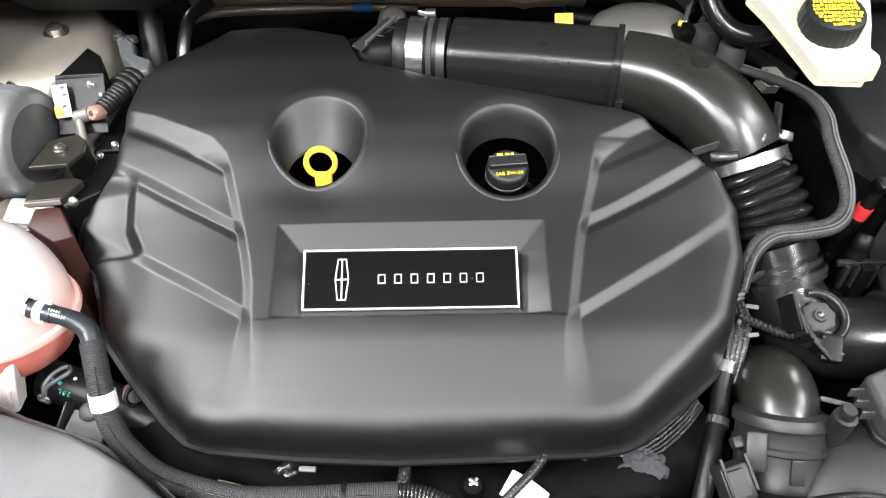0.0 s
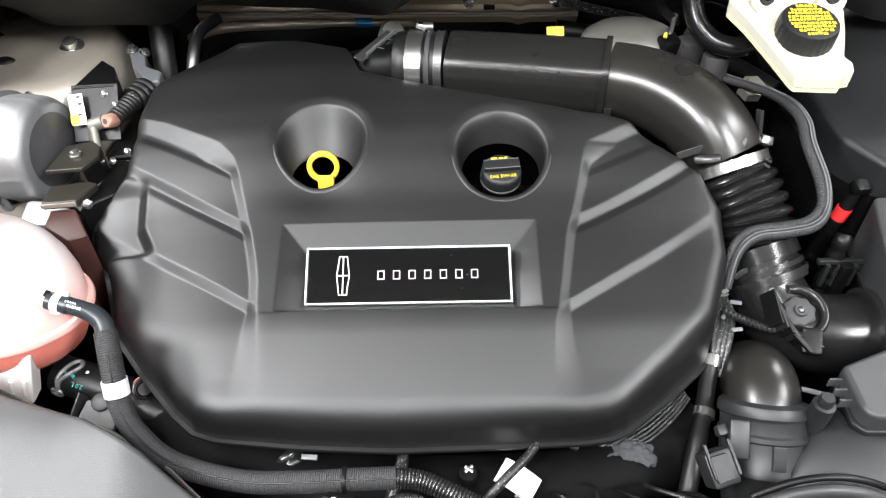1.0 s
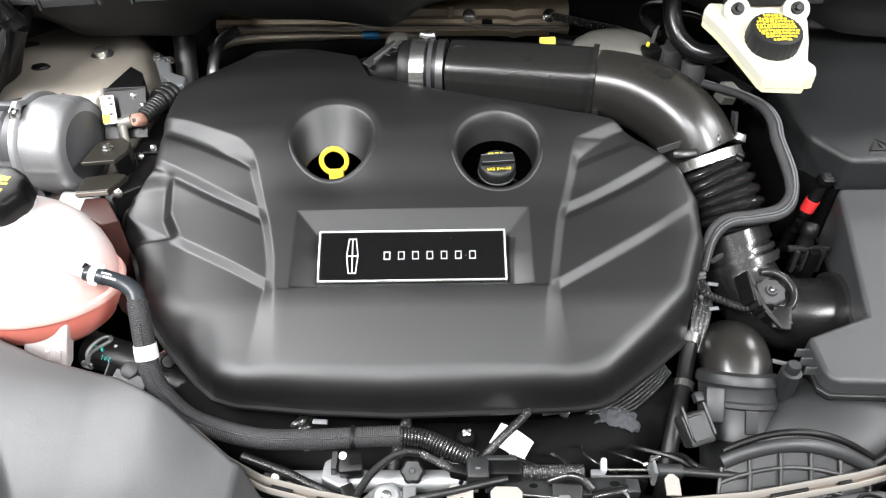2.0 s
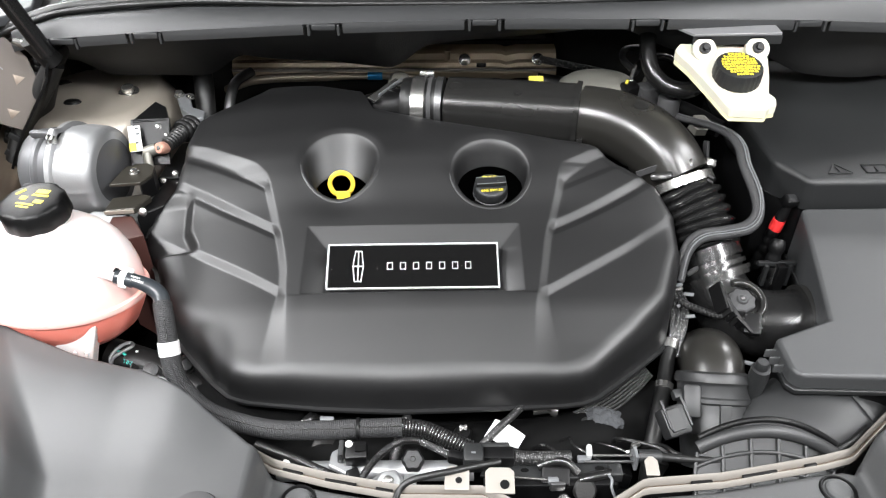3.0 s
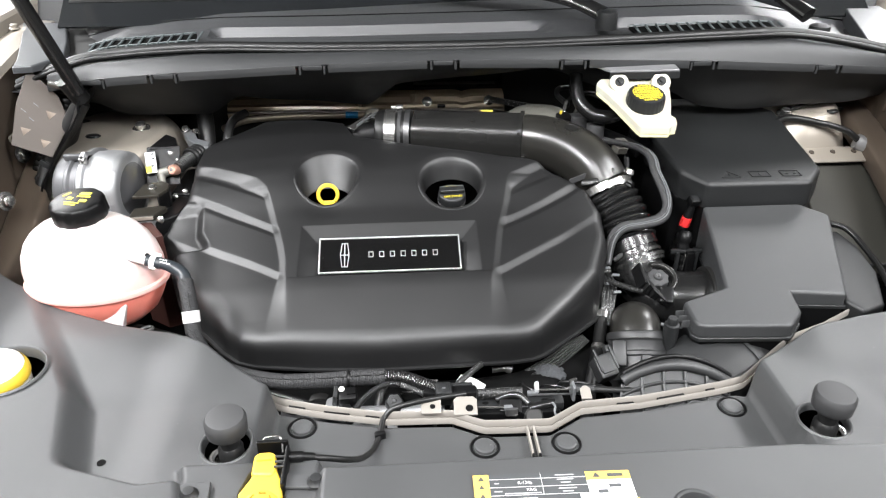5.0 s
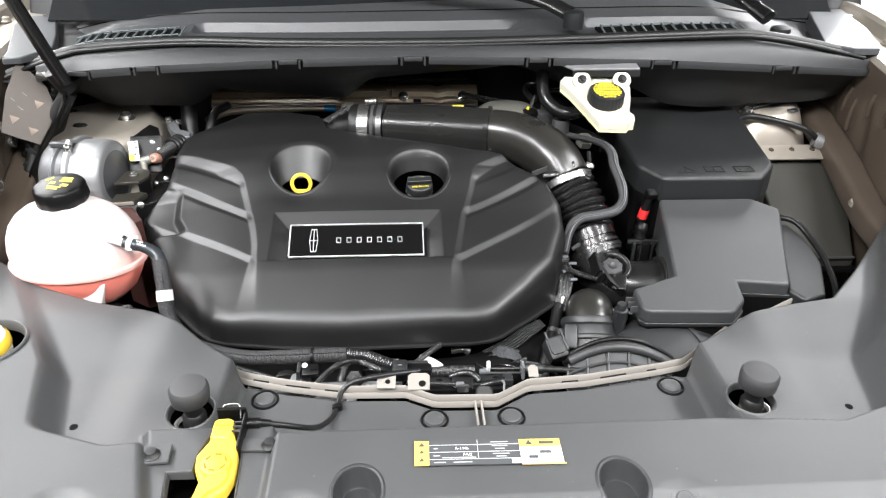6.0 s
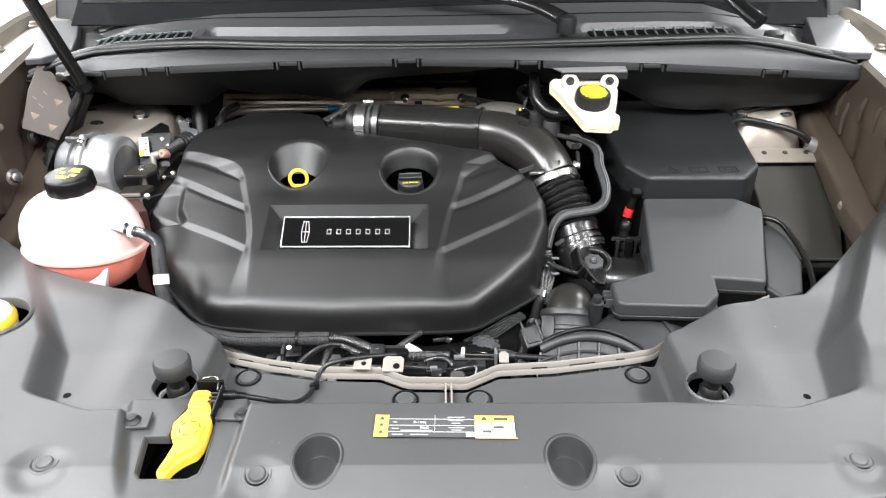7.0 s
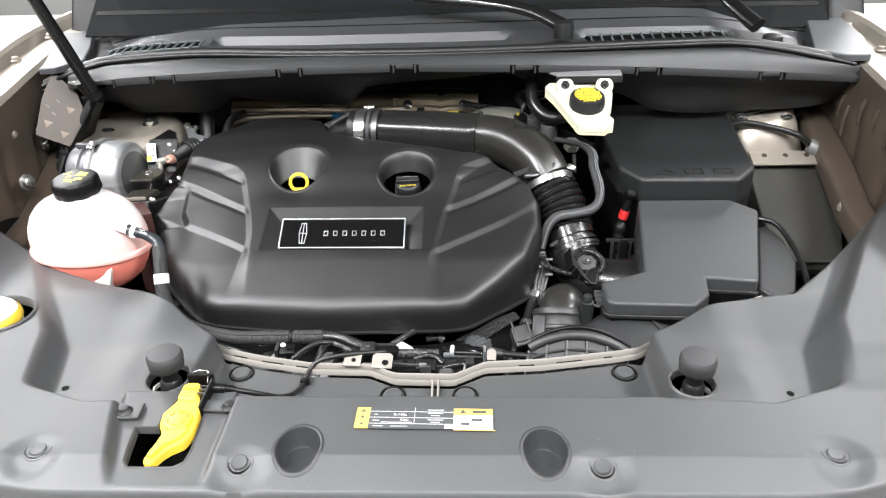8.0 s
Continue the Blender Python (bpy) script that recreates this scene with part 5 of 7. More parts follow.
for x in (0.2085, 0.2725):
    part("leg", box((x, 0.164, 0.198), (0.018, 0.004, 0.030), 0.001), BLACK, rb)
    part("ear", lathe([(0, 0.004), (0.0135, 0.004), (0.0145, 0.003), (0.0145, -0.004), (0, -0.004)], axis_at((x, 0.158, 0.1985), (0, -0.8, 0.6)), seg=30), CREAM, rb, "round cream plastic mounting ear")
    part("ear_bolt", lathe([(0, 0.006), (0.003, 0.006), (0.0035, 0.0035), (0.0068, 0.003), (0.007, 0), (0, 0)], axis_at((x, 0.1555, 0.2015), (0, -0.8, 0.6)), seg=18), BLACK, rb)
loop2 = thing("brake_hose_loop", (0.20, 0.20, 0.12), "glossy black hose looping beside the brake reservoir", "hose")
part("hose_body", tube([(0.172, 0.250, 0.205), (0.160, 0.230, 0.185), (0.162, 0.203, 0.158), (0.178, 0.186, 0.142), (0.198, 0.178, 0.138), (0.212, 0.178, 0.140), (0.222, 0.186, 0.142)], 0.0108, seg=18), GLOSS, loop2)

# ==== boxes beside the intake ====
bat = thing("battery_box", (0.41, 0.2, -0.12), "black plastic battery box with moulded warning symbols on lid", "battery box")
BAT = [(0.294, 0.082), (0.322, 0.038), (0.478, 0.037), (0.512, 0.078), (0.518, 0.140), (0.535, 0.290), (0.480, 0.352), (0.30, 0.352), (0.285, 0.20)]
part("lid", prism(BAT, 0.045, 0.085, 0.007, lift=lambda x, y: 0.07 * (y - 0.04), seg=4), BOX, bat)
part("lid_skirt", prism([(x, y + 0.004) for x, y in BAT], -0.12, 0.044, 0.002), BLACK, bat)
bl = lambda x, y: 0.0859 + 0.07 * (y - 0.04)
for cx in (0.362, 0.408, 0.455):
    b = bmesh.new()
    pts = [(-0.014, -0.009), (0.014, -0.009), (0.0, 0.012)] if cx < 0.37 else [(-0.014, -0.008), (0.014, -0.008), (0.014, 0.008), (-0.014, 0.008)]
    for (xa, ya), (xb, yb) in zip(pts, pts[1:] + pts[:1]):
        L = math.hypot(xb - xa, yb - ya)
        box((cx + (xa + xb) / 2, 0.062 + (ya + yb) / 2, bl(cx, 0.062 + (ya + yb) / 2)), (L + 0.0012, 0.0013, 0.0012), 0.0004, rot=pose(0, 0, 0, 0, 0, math.degrees(math.atan2(yb - ya, xb - xa))), bm=b)
    for dx in ((0.0,) if cx < 0.43 else (-0.006, 0.006)):
        box((cx + dx, 0.061, bl(cx, 0.061)), (0.0013 if cx < 0.43 else 0.004, 0.010 if cx < 0.43 else 0.0012, 0.0012), 0.0003, bm=b)
    part("moulded_symbol", b, BOX, bat)

air = thing("air_filter_box", (0.37, -0.08, -0.15), "grey-black plastic air filter box with stepped lid", "air filter")
AIR = [(0.237, -0.134), (0.236, -0.178), (0.243, -0.187), (0.356, -0.193), (0.381, -0.166), (0.388, -0.124), (0.460, -0.132), (0.500, 0.010), (0.462, 0.034), (0.318, 0.034), (0.301, -0.112)]
part("lid", prism(AIR, -0.018, 0.0, 0.005, lift=lambda x, y: max(0.0, 0.31 * (y + 0.132)), seg=4), LIDGREY, air)
part("lid_rim", prism([(0.362 + (x - 0.362) * 1.025, -0.08 + (y + 0.08) * 1.025) for x, y in AIR], -0.0235, -0.0185, 0.0015), BOX, air)
part("body", prism([(0.362 + (x - 0.362) * 0.985, -0.08 + (y + 0.08) * 0.985) for x, y in AIR], -0.16, -0.024, 0.002), BLACK, air)
part("side_shroud", prism([(0.462, -0.128), (0.478, -0.150), (0.512, -0.140), (0.535, -0.075), (0.535, -0.02), (0.522, 0.015), (0.504, 0.012)], -0.12, -0.012, 0.005, lift=lambda x, y: 0.18 * (y + 0.13)), BOX, air)
part("shroud_hoop", tube([(0.506, 0.022, 0.022), (0.530, 0.008, 0.020), (0.541, -0.030, 0.008), (0.543, -0.080, -0.006), (0.530, -0.135, -0.022), (0.510, -0.158, -0.05)], 0.0045, seg=10), GLOSS, air)
for k in range(3):
    part("lid_hinge", box((0.232, -0.142 - 0.011 * k, -0.014), (0.012, 0.002, 0.010), 0.0006), DECK, air)
part("lid_screw", lathe([(0, 0.010), (0.0055, 0.010), (0.0065, 0.008), (0.0065, 0.001), (0.0095, 0), (0.010, -0.012), (0.008, -0.05), (0, -0.05)], Matrix.Translation((0.213, -0.166, -0.012)), seg=22), BOX, air)

fuse = thing("fuse_box", (0.62, 0.1, -0.12), "flat black plastic fuse box cover beside the fender", "fuse box")
FB = [(0.580, 0.066), (0.688, 0.064), (0.700, 0.120), (0.714, 0.236), (0.560, 0.236), (0.566, 0.150)]
# olive grey base paints in the lid's reflection; the specks are dust
part("cover", prism(FB, -0.125, -0.084, 0.004, lift=lambda x, y: 0.66 * (y - 0.065)), material("dusty_olive_sheen_plastic", (0.034, 0.033, 0.028), 0.38, bump=0.3, vary=0.2, spots=0.1), fuse)
part("case", prism([(0.64 + (x - 0.64) * 0.97, 0.15 + (y - 0.15) * 0.97) for x, y in FB], -0.26, -0.126, 0.002), BLACK, fuse)
part("front_ledge", box((0.625, 0.050, -0.096), (0.120, 0.014, 0.008), 0.002), BLACK, fuse)
part("lid_edge", box((0.625, 0.0595, -0.0785), (0.118, 0.003, 0.004), 0.001), DECK, fuse)

red = thing("jump_post", (0.305, 0.045, -0.02), "red and black plastic terminal fitting on a stalk", "terminal")
P0, P1 = Vector((0.2985, 0.0438, 0.010)), Vector((0.3077, 0.0446, 0.0546))
q = (P1 - P0)
part("stalk", tube([P0 - q * 1.2, P0 + q * 0.1], 0.0062, seg=14, rib=(5, 0.0012)), BLACK, red)
part("red_collar", tube([P0 + q * 0.08, P0 + q * 0.40], 0.0078, seg=18), RED, red, "bright red sleeve")
part("black_cap", tube([P0 + q * 0.40, P0 + q * 0.85], lambda u: 0.0066 - 0.001 * u, seg=14), BLACK, red)
part("cap_head", box(tuple(P0 + q * 0.98), (0.017, 0.014, 0.013), 0.003, rot=pose(0, 0, 0, 20, 8, 12)), BLACK, red)
part("head_lip", box(tuple(P0 + q * 1.09), (0.011, 0.009, 0.004), 0.001, rot=pose(0, 0, 0, 20, 8, 12)), BOX, red)
clipb = thing("hose_bracket", (0.29, -0.02, -0.02), "black plastic bracket with three prongs on the air box", "bracket")
part("bar", box((0.288, -0.004, -0.002), (0.046, 0.006, 0.006), 0.0015), BOX, clipb)
for dx in (-0.013, 0.0, 0.015):
    part("prong", box((0.288 + dx, -0.008, -0.017), (0.005, 0.006, 0.030), 0.0012), STEEL if dx == 0 else BOX, clipb)
part("pipe_stub", tube([(0.284, 0.002, -0.06), (0.286, 0.003, 0.004), (0.290, 0.010, 0.022)], 0.007, seg=14, rib=(5, 0.002)), BLACK, clipb)
part("post", box((0.292, -0.010, -0.075), (0.012, 0.012, 0.15), 0.002), BLACK, clipb)

# ==== intake snorkel and resonator ====
sn = thing("air_snorkel", (0.25, -0.2, -0.12), "dark grey ribbed plastic air intake snorkel", "air duct")
SP = [(0.356, -0.140, -0.078), (0.335, -0.158, -0.070), (0.300, -0.176, -0.064), (0.266, -0.194, -0.066), (0.236, -0.214, -0.080), (0.215, -0.238, -0.112)]
part("scoop", tube(SP, lambda u: 0.030 + 0.020 * step(0.0, 0.35, u) + 0.006 * math.sin(u * 3.0), seg=44, steps=12, flat=0.62, up_dir=(0, -0.25, 1.0), square=2.3), SNORK, sn)
part("shoulder", tube(SP[2:], lambda u: 0.0585 - 0.004 * u, seg=44, steps=10, flat=0.60, up_dir=(0, -0.25, 1.0), square=2.5), SNORK, sn, "overlapping moulded half")
part("mouth_rim", tube([(0.3010, -0.1755, -0.0640), (0.2960, -0.1780, -0.0642)], 0.0605, seg=44, flat=0.62, up_dir=(0, -0.25, 1.0), square=2.5), SNORK, sn)


def waffle(u, v, up=0.0):
    """Ribbed arch behind the rail; v runs from its foot to its crown."""
    return (0.126 + 0.130 * u - 0.010 * (1 - v), -0.284 + 0.036 * v - 0.030 * (u - 0.45) ** 2, -0.050 + 0.032 * v - 0.075 * (u - 0.45) ** 2 * (0.5 + 0.5 * v) + up)


part("waffle_panel", sheet(20, 8, waffle, 0.003), BOX, sn, smooth=60)
for v in (0.0, 0.36, 0.70):
    part("waffle_rib", tube([waffle(k / 10, v, 0.0022) for k in range(11)], 0.0020, seg=8, steps=3), SNORK, sn)
for k in range(6):
    part("waffle_rib", tube([waffle(min(1.0, max(0.0, k / 5 + 0.05 * (0.5 - v))), v, 0.0022) for v in (0.0, 0.5, 1.0)], 0.0019, seg=8, steps=4), SNORK, sn)
part("band", tube([waffle(k / 12, 1.06, 0.0045) for k in range(13)], 0.0062, seg=14, steps=4, flat=0.7), SNORK, sn, "raised curved band")
part("band_edge", tube([waffle(k / 12, 1.30, 0.0030) for k in range(13)], 0.0030, seg=10, steps=4), BLACK, sn)
rs = thing("resonator", (0.19, -0.15, -0.12), "grey plastic charge air pipe with round quick coupling", "air pipe")
part("pipe_bend", tube([(0.196, -0.050, -0.150), (0.194, -0.070, -0.100), (0.190, -0.098, -0.064), (0.184, -0.128, -0.052), (0.179, -0.155, -0.062)], lambda u: 0.030 + 0.004 * math.sin(u * 3.1), seg=36, steps=10), ELBOW, rs, "dark satin pipe bend")
QM = axis_at((0.1800, -0.1440, -0.0520), (-0.06, -0.68, -0.73))
part("coupling", lathe([(0.028, -0.010), (0.0385, -0.008), (0.0402, -0.004), (0.0402, 0.001), (0.0382, 0.003), (0.0374, 0.005), (0.0374, 0.016), (0.0396, 0.018), (0.0396, 0.022), (0.0374, 0.024), (0.0370, 0.046), (0.0385, 0.049), (0.0385, 0.054), (0.035, 0.058), (0.033, 0.09)], QM, seg=48), SNORK, rs)
for a in (0.35, 1.55, 2.75, 4.4, 5.4):
    q = box((0.0385 * math.cos(a), 0.0385 * math.sin(a), 0.034), (0.004, 0.012, 0.022), 0.0012, rot=pose(0, 0, 0, 0, 0, math.degrees(a)))
    q.transform(QM)
    part("coupling_lug", q, SNORK, rs)
part("clip_arm", box((0.1460, -0.1760, -0.0480), (0.018, 0.034, 0.012), 0.003, rot=pose(0, 0, 0, 38, 0, -8)), SNORK, rs)
part("clip_ear", box((0.1330, -0.1680, -0.0470), (0.010, 0.010, 0.010), 0.002, rot=pose(0, 0, 0, 20, 0, 10)), SNORK, rs)
plug = part("side_plug", box((0.1195, -0.2040, -0.0470), (0.024, 0.030, 0.026), 0.003, rot=pose(0, 0, 0, 32, -8, 14)), SNORK, rs)
part("plug_window", box((0.1180, -0.2120, -0.0340), (0.015, 0.022, 0.004), 0.001, rot=pose(0, 0, 0, 32, -8, 14)), BOX, plug)
for dx in (-0.0105, 0.0105):
    part("plug_rib", box((0.1195 + dx, -0.2050 + dx * 0.25, -0.0320), (0.0028, 0.030, 0.004), 0.001, rot=pose(0, 0, 0, 32, -8, 14)), SNORK, plug)
part("thin_rod", tube([(0.2130, -0.1330, -0.0360), (0.2450, -0.1420, -0.0380)], 0.0022, seg=8), GREYARM, rs)

# ==== engine block and depths, their shade put into the colour ====
blk = thing("engine_block", (-0.1, 0.0, -0.4), "engine block below the cover, blackened to stand in for deep shade", "engine")
part("block", box((-0.13, 0.03, -0.24), (0.50, 0.30, 0.30), 0.02), SHADEBLACK, blk)
part("cam_cover", box((-0.13, 0.06, -0.06), (0.46, 0.22, 0.07), 0.02), SHADEBLACK, blk)
part("rear_cover", box((-0.13, 0.26, -0.10), (0.55, 0.10, 0.30), 0.02), SHADEBLACK, blk)
part("front_manifold", tube([(-0.40, -0.10, -0.10), (-0.25, -0.175, -0.12), (0.0, -0.185, -0.12), (0.13, -0.12, -0.12)], 0.040, seg=20), SHADEBLACK, blk)
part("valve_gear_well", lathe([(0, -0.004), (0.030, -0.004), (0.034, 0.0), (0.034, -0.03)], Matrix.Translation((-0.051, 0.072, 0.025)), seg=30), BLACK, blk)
gb = thing("gearbox", (0.33, 0.05, -0.45), "gearbox housing deep in the bay, blackened to stand in for shade", "gearbox")
part("housing", box((0.36, 0.02, -0.32), (0.40, 0.30, 0.26), 0.03), SHADEBLACK, gb)
part("undertray", box((0, 0.02, -0.47), (1.50, 0.90, 0.02), 0.002), SHADEBLACK, gb)

# ==== left side: pump, bracket, bleed valve ====
pump = thing("alternator_mount_housing", (-0.53, 0.11, -0.02), "bare cast aluminium round housing with bolted flange", "engine mount")
pa, pb = Vector((-0.622, 0.132, 0.062)), Vector((-0.495, 0.114, 0.066))
pd = (pb - pa).normalized()
PM = axis_at(pa, pd)
GREYCAST = material("grey_cast_metal", (0.085, 0.086, 0.09), 0.42, metal=0.3, bump=0.4)
part("rear_half", lathe([(0, 0), (0.044, 0), (0.0490, 0.003), (0.0510, 0.008), (0.0510, 0.020), (0.0530, 0.022), (0.0530, 0.026), (0.0495, 0.029), (0.0495, 0.036), (0.0540, 0.039), (0.0540, 0.047), (0, 0.047)], PM, 48), GREYCAST, pump, "dull grey ringed rear half")
part("flange", lathe([(0.050, 0.0445), (0.0595, 0.0450), (0.0612, 0.0465), (0.0612, 0.0520), (0.0595, 0.0535), (0.0555, 0.0545)], PM, 72, wobble=lambda a, r, z: 1 + 0.13 * max(0, math.cos(3 * a + 0.7)) ** 14), ALU, pump, "bolted bare metal flange")


def faceted(a, r, z):
    """Lobed casting with narrow raised seams."""
    k = (a * 7 / (2 * math.pi)) % 1.0
    return 1 + 0.010 * math.cos(7 * a) + 0.016 * math.exp(-(((k - 0.5) / 0.05) ** 2))


part("front_half", lathe([(0.0560, 0.0530), (0.0566, 0.0600), (0.0575, 0.0700), (0.0560, 0.0900), (0.0540, 0.0965), (0.048, 0.100), (0.020, 0.101), (0, 0.101)], PM, 140, wobble=faceted), ALU, pump, smooth=60)
for k in range(4):
    a = 0.45 + k * math.pi / 2
    bolt(PM @ Vector((0.0625 * math.cos(a), 0.0625 * math.sin(a), 0.049)), pd, 0.0050, STEEL, pump)
for k in range(5):
    a = 0.5 + k * 1.26
    q = box((0.0560 * math.cos(a), 0.0560 * math.sin(a), 0.030), (0.010, 0.008, 0.034), 0.003, rot=pose(0, 0, 0, 0, 0, math.degrees(a)))
    q.transform(PM)
    part("cast_rib", q, GREYCAST, pump)
part("end_face", lathe([(0, 0.1045), (0.020, 0.1045), (0.024, 0.1025), (0.040, 0.1005)], PM, 36), GREYCAST, pump)
part("foot_flange", box((-0.518, 0.058, 0.012), (0.050, 0.030, 0.050), 0.005, rot=pose(0, 0, 0, 20, 0, -6)), ALU, pump)
part("foot_edge", box((-0.513, 0.036, 0.020), (0.060, 0.004, 0.005), 0.001, rot=pose(0, 0, 0, 0, 0, -6)), STEEL, pump)
part("support_leg", box((-0.512, 0.095, -0.03), (0.05, 0.05, 0.10), 0.006), ALU, pump)

ab = thing("pipe_bracket", (-0.47, 0.09, 0.03), "dark brown pressed steel bracket with a zinc bolt", "bracket")
olive = material("olive_black_steel", (0.035, 0.032, 0.026), 0.33, metal=0.4)
part("top_plate", prism([(-0.508, 0.064), (-0.503, 0.106), (-0.478, 0.116), (-0.466, 0.106), (-0.463, 0.088), (-0.472, 0.068)], 0.0735, 0.0775, 0.0012), olive, ab)
part("plate_skirt", prism([(-0.472, 0.068), (-0.463, 0.088), (-0.466, 0.106), (-0.470, 0.104), (-0.468, 0.088), (-0.476, 0.072)], 0.050, 0.0735, 0.001), BLACK, ab)
part("front_plate", prism([(-0.508, 0.034), (-0.474, 0.038), (-0.462, 0.066), (-0.474, 0.070), (-0.508, 0.062)], 0.052, 0.0600, 0.002), olive, ab)
part("plate_edge", box((-0.491, 0.0345, 0.0570), (0.034, 0.0022, 0.0050), 0.0008, rot=pose(0, 0, 0, 0, 0, 6)), PAINT, ab, "bare lighter edge")
bolt((-0.486, 0.090, 0.0780), (0, 0, 1), 0.0042, STEEL, ab)
bolt((-0.468, 0.044, 0.050), (0.3, -1, 0.4), 0.0035, STEEL, ab)
RN = Vector((0.08, -0.74, 0.67)).normalized()
q = box((-0.488, 0.163, 0.0815), (0.050, 0.062, 0.003), 0.001, rot=pose(0, 0, 0, 47, 0, 4))
part("riser", q, BLACK, ab)
part("riser_wing", prism([(-0.513, 0.178), (-0.500, 0.240), (-0.480, 0.222), (-0.466, 0.182)], 0.072, 0.1040, 0.002), BLACK, ab)
part("dark_side", prism([(-0.474, 0.120), (-0.436, 0.125), (-0.430, 0.225), (-0.470, 0.215)], -0.05, 0.052, 0.003), BLACK, ab)
part("paper_label", box((-0.5035, 0.1560, 0.0900), (0.0150, 0.034, 0.0010), 0.0003, rot=pose(0, 0, 0, 47, 0, 14)), PAPER, ab, "white label with yellow corner")
part("label_corner", box((-0.5055, 0.1475, 0.0825), (0.0085, 0.0110, 0.0012), 0.0003, rot=pose(0, 0, 0, 47, 0, 14)), YELLOW_INK, ab)
for dx, dy in ((0.003, 0.004), (0.001, 0.009), (0.003, -0.004)):
    part("label_print", box((-0.5035 + dx, 0.1560 + dy, 0.0908 + dy * 1.07), (0.004, 0.0025, 0.0008), 0.0002, rot=pose(0, 0, 0, 47, 0, 30)), LABELGREY, ab)
for x, y, z in ((-0.478, 0.176, 0.097), (-0.466, 0.168, 0.088), (-0.452, 0.128, 0.054), (-0.462, 0.110, 0.055)):
    bolt((x, y, z), RN, 0.0026, STEEL, ab)
part("lower_web", prism([(-0.474, 0.036), (-0.446, 0.060), (-0.436, 0.12), (-0.462, 0.12)], -0.06, 0.050, 0.003), BLACK, ab)
part("red_web", prism([(-0.502, 0.036), (-0.478, 0.038), (-0.452, -0.002), (-0.468, -0.010), (-0.500, 0.012)], -0.10, 0.050, 0.002), BROWN, ab)
vl = thing("refrigerant_valve", (-0.47, 0.16, 0.06), "copper coloured valve with black ribbed rubber boot", "valve")
part("copper_body", lathe([(0, 0.009), (0.0075, 0.009), (0.0095, 0.006), (0.0100, -0.004), (0.008, -0.010), (0, -0.010)], axis_at((-0.4690, 0.149, 0.080), (-0.3, -0.8, 0.4)) @ Matrix.Scale(0.85, 4), seg=8), COPPER, vl)
part("copper_eye", lathe([(0, 0.0004), (0.0028, 0.0004), (0.0034, -0.0008)], axis_at((-0.4714, 0.1426, 0.0834), (-0.3, -0.8, 0.4)), seg=14), STEEL, vl)
part("silver_stub", tube([(-0.4905, 0.147, 0.075), (-0.476, 0.149, 0.079)], 0.0075, seg=16), CASTGREY, vl)
part("link_arm", tube([(-0.490, 0.148, 0.076), (-0.483, 0.128, 0.062), (-0.472, 0.100, 0.048), (-0.468, 0.085, 0.040)], 0.0080, seg=16, flat=0.6), CASTGREY, vl)
part("rubber_boot", tube([(-0.464, 0.154, 0.081), (-0.457, 0.170, 0.083), (-0.450, 0.188, 0.084)], lambda u: 0.0078 + 0.0025 * u, seg=22, rib=(8, 0.0016)), RUBBER, vl)
part("boot_base", tube([(-0.452, 0.184, 0.084), (-0.443, 0.206, 0.084)], 0.0145, seg=24, rib=(3, 0.0015)), RUBBER, vl)
part("lever_arm", prism([(-0.486, 0.282), (-0.468, 0.286), (-0.452, 0.242), (-0.430, 0.228), (-0.428, 0.208), (-0.440, 0.204), (-0.452, 0.222), (-0.468, 0.240)], 0.080, 0.094, 0.003), GREYARM, vl, "dull grey cast arm")
bolt((-0.4795, 0.278, 0.0945), (0, -0.2, 1), 0.0050, STEEL, vl)
bolt((-0.4620, 0.270, 0.0945), (0.4, 0, 1), 0.0042, STEEL, vl)

# ==== strut towers ====


def tower(side):
    t = thing("strut_tower", (side * 0.60, 0.26, -0.10), "champagne painted strut tower pressing with bolts", "body panel", "strut towers")

    def f(u, v):
        x = 0.46 + 0.30 * u
        y = 0.12 + 0.34 * v
        if side < 0:
            r = math.hypot((x - 0.60) / 0.115, (y - 0.285) / 0.125)
            z = 0.095 - 0.17 * step(0.75, 1.45, r)
        else:
            r = math.hypot((x - 0.60) / 0.095, (y - 0.335) / 0.105)
            z = 0.100 - 0.15 * step(0.55, 1.35, r) - 0.25 * step(0.250, 0.215, y) + 0.022 * math.exp(-((x - 0.655) / 0.028) ** 2 - ((y - 0.355) / 0.03) ** 2)
        z += 0.010 * math.exp(-((x - 0.64) / 0.03) ** 2 - ((y - 0.29) / 0.03) ** 2)
        return (side * x, y, z)
    part("dome", sheet(44, 44, f, 0.002), PAINT, t, smooth=60)
    bolt((side * 0.553, 0.285, 0.096), (0, -0.2, 1), 0.0085, STEEL if side < 0 else STEEL, t, washer=1.7)
    for hx, hy in (((0.6204, 0.2515), (0.650, 0.30)) if side < 0 else ((0.632, 0.277), (0.662, 0.312))):
        hz = f((hx - 0.46) / 0.30, (hy - 0.12) / 0.34)[2]
        part("oval_hole", lathe([(0, 0.0042), (0.009, 0.0042), (0.012, 0.001)], Matrix.Translation((side * hx, hy, hz)) @ Matrix.Diagonal((1.1, 0.75, 1, 1)), seg=24), BLACK, t)
    return t


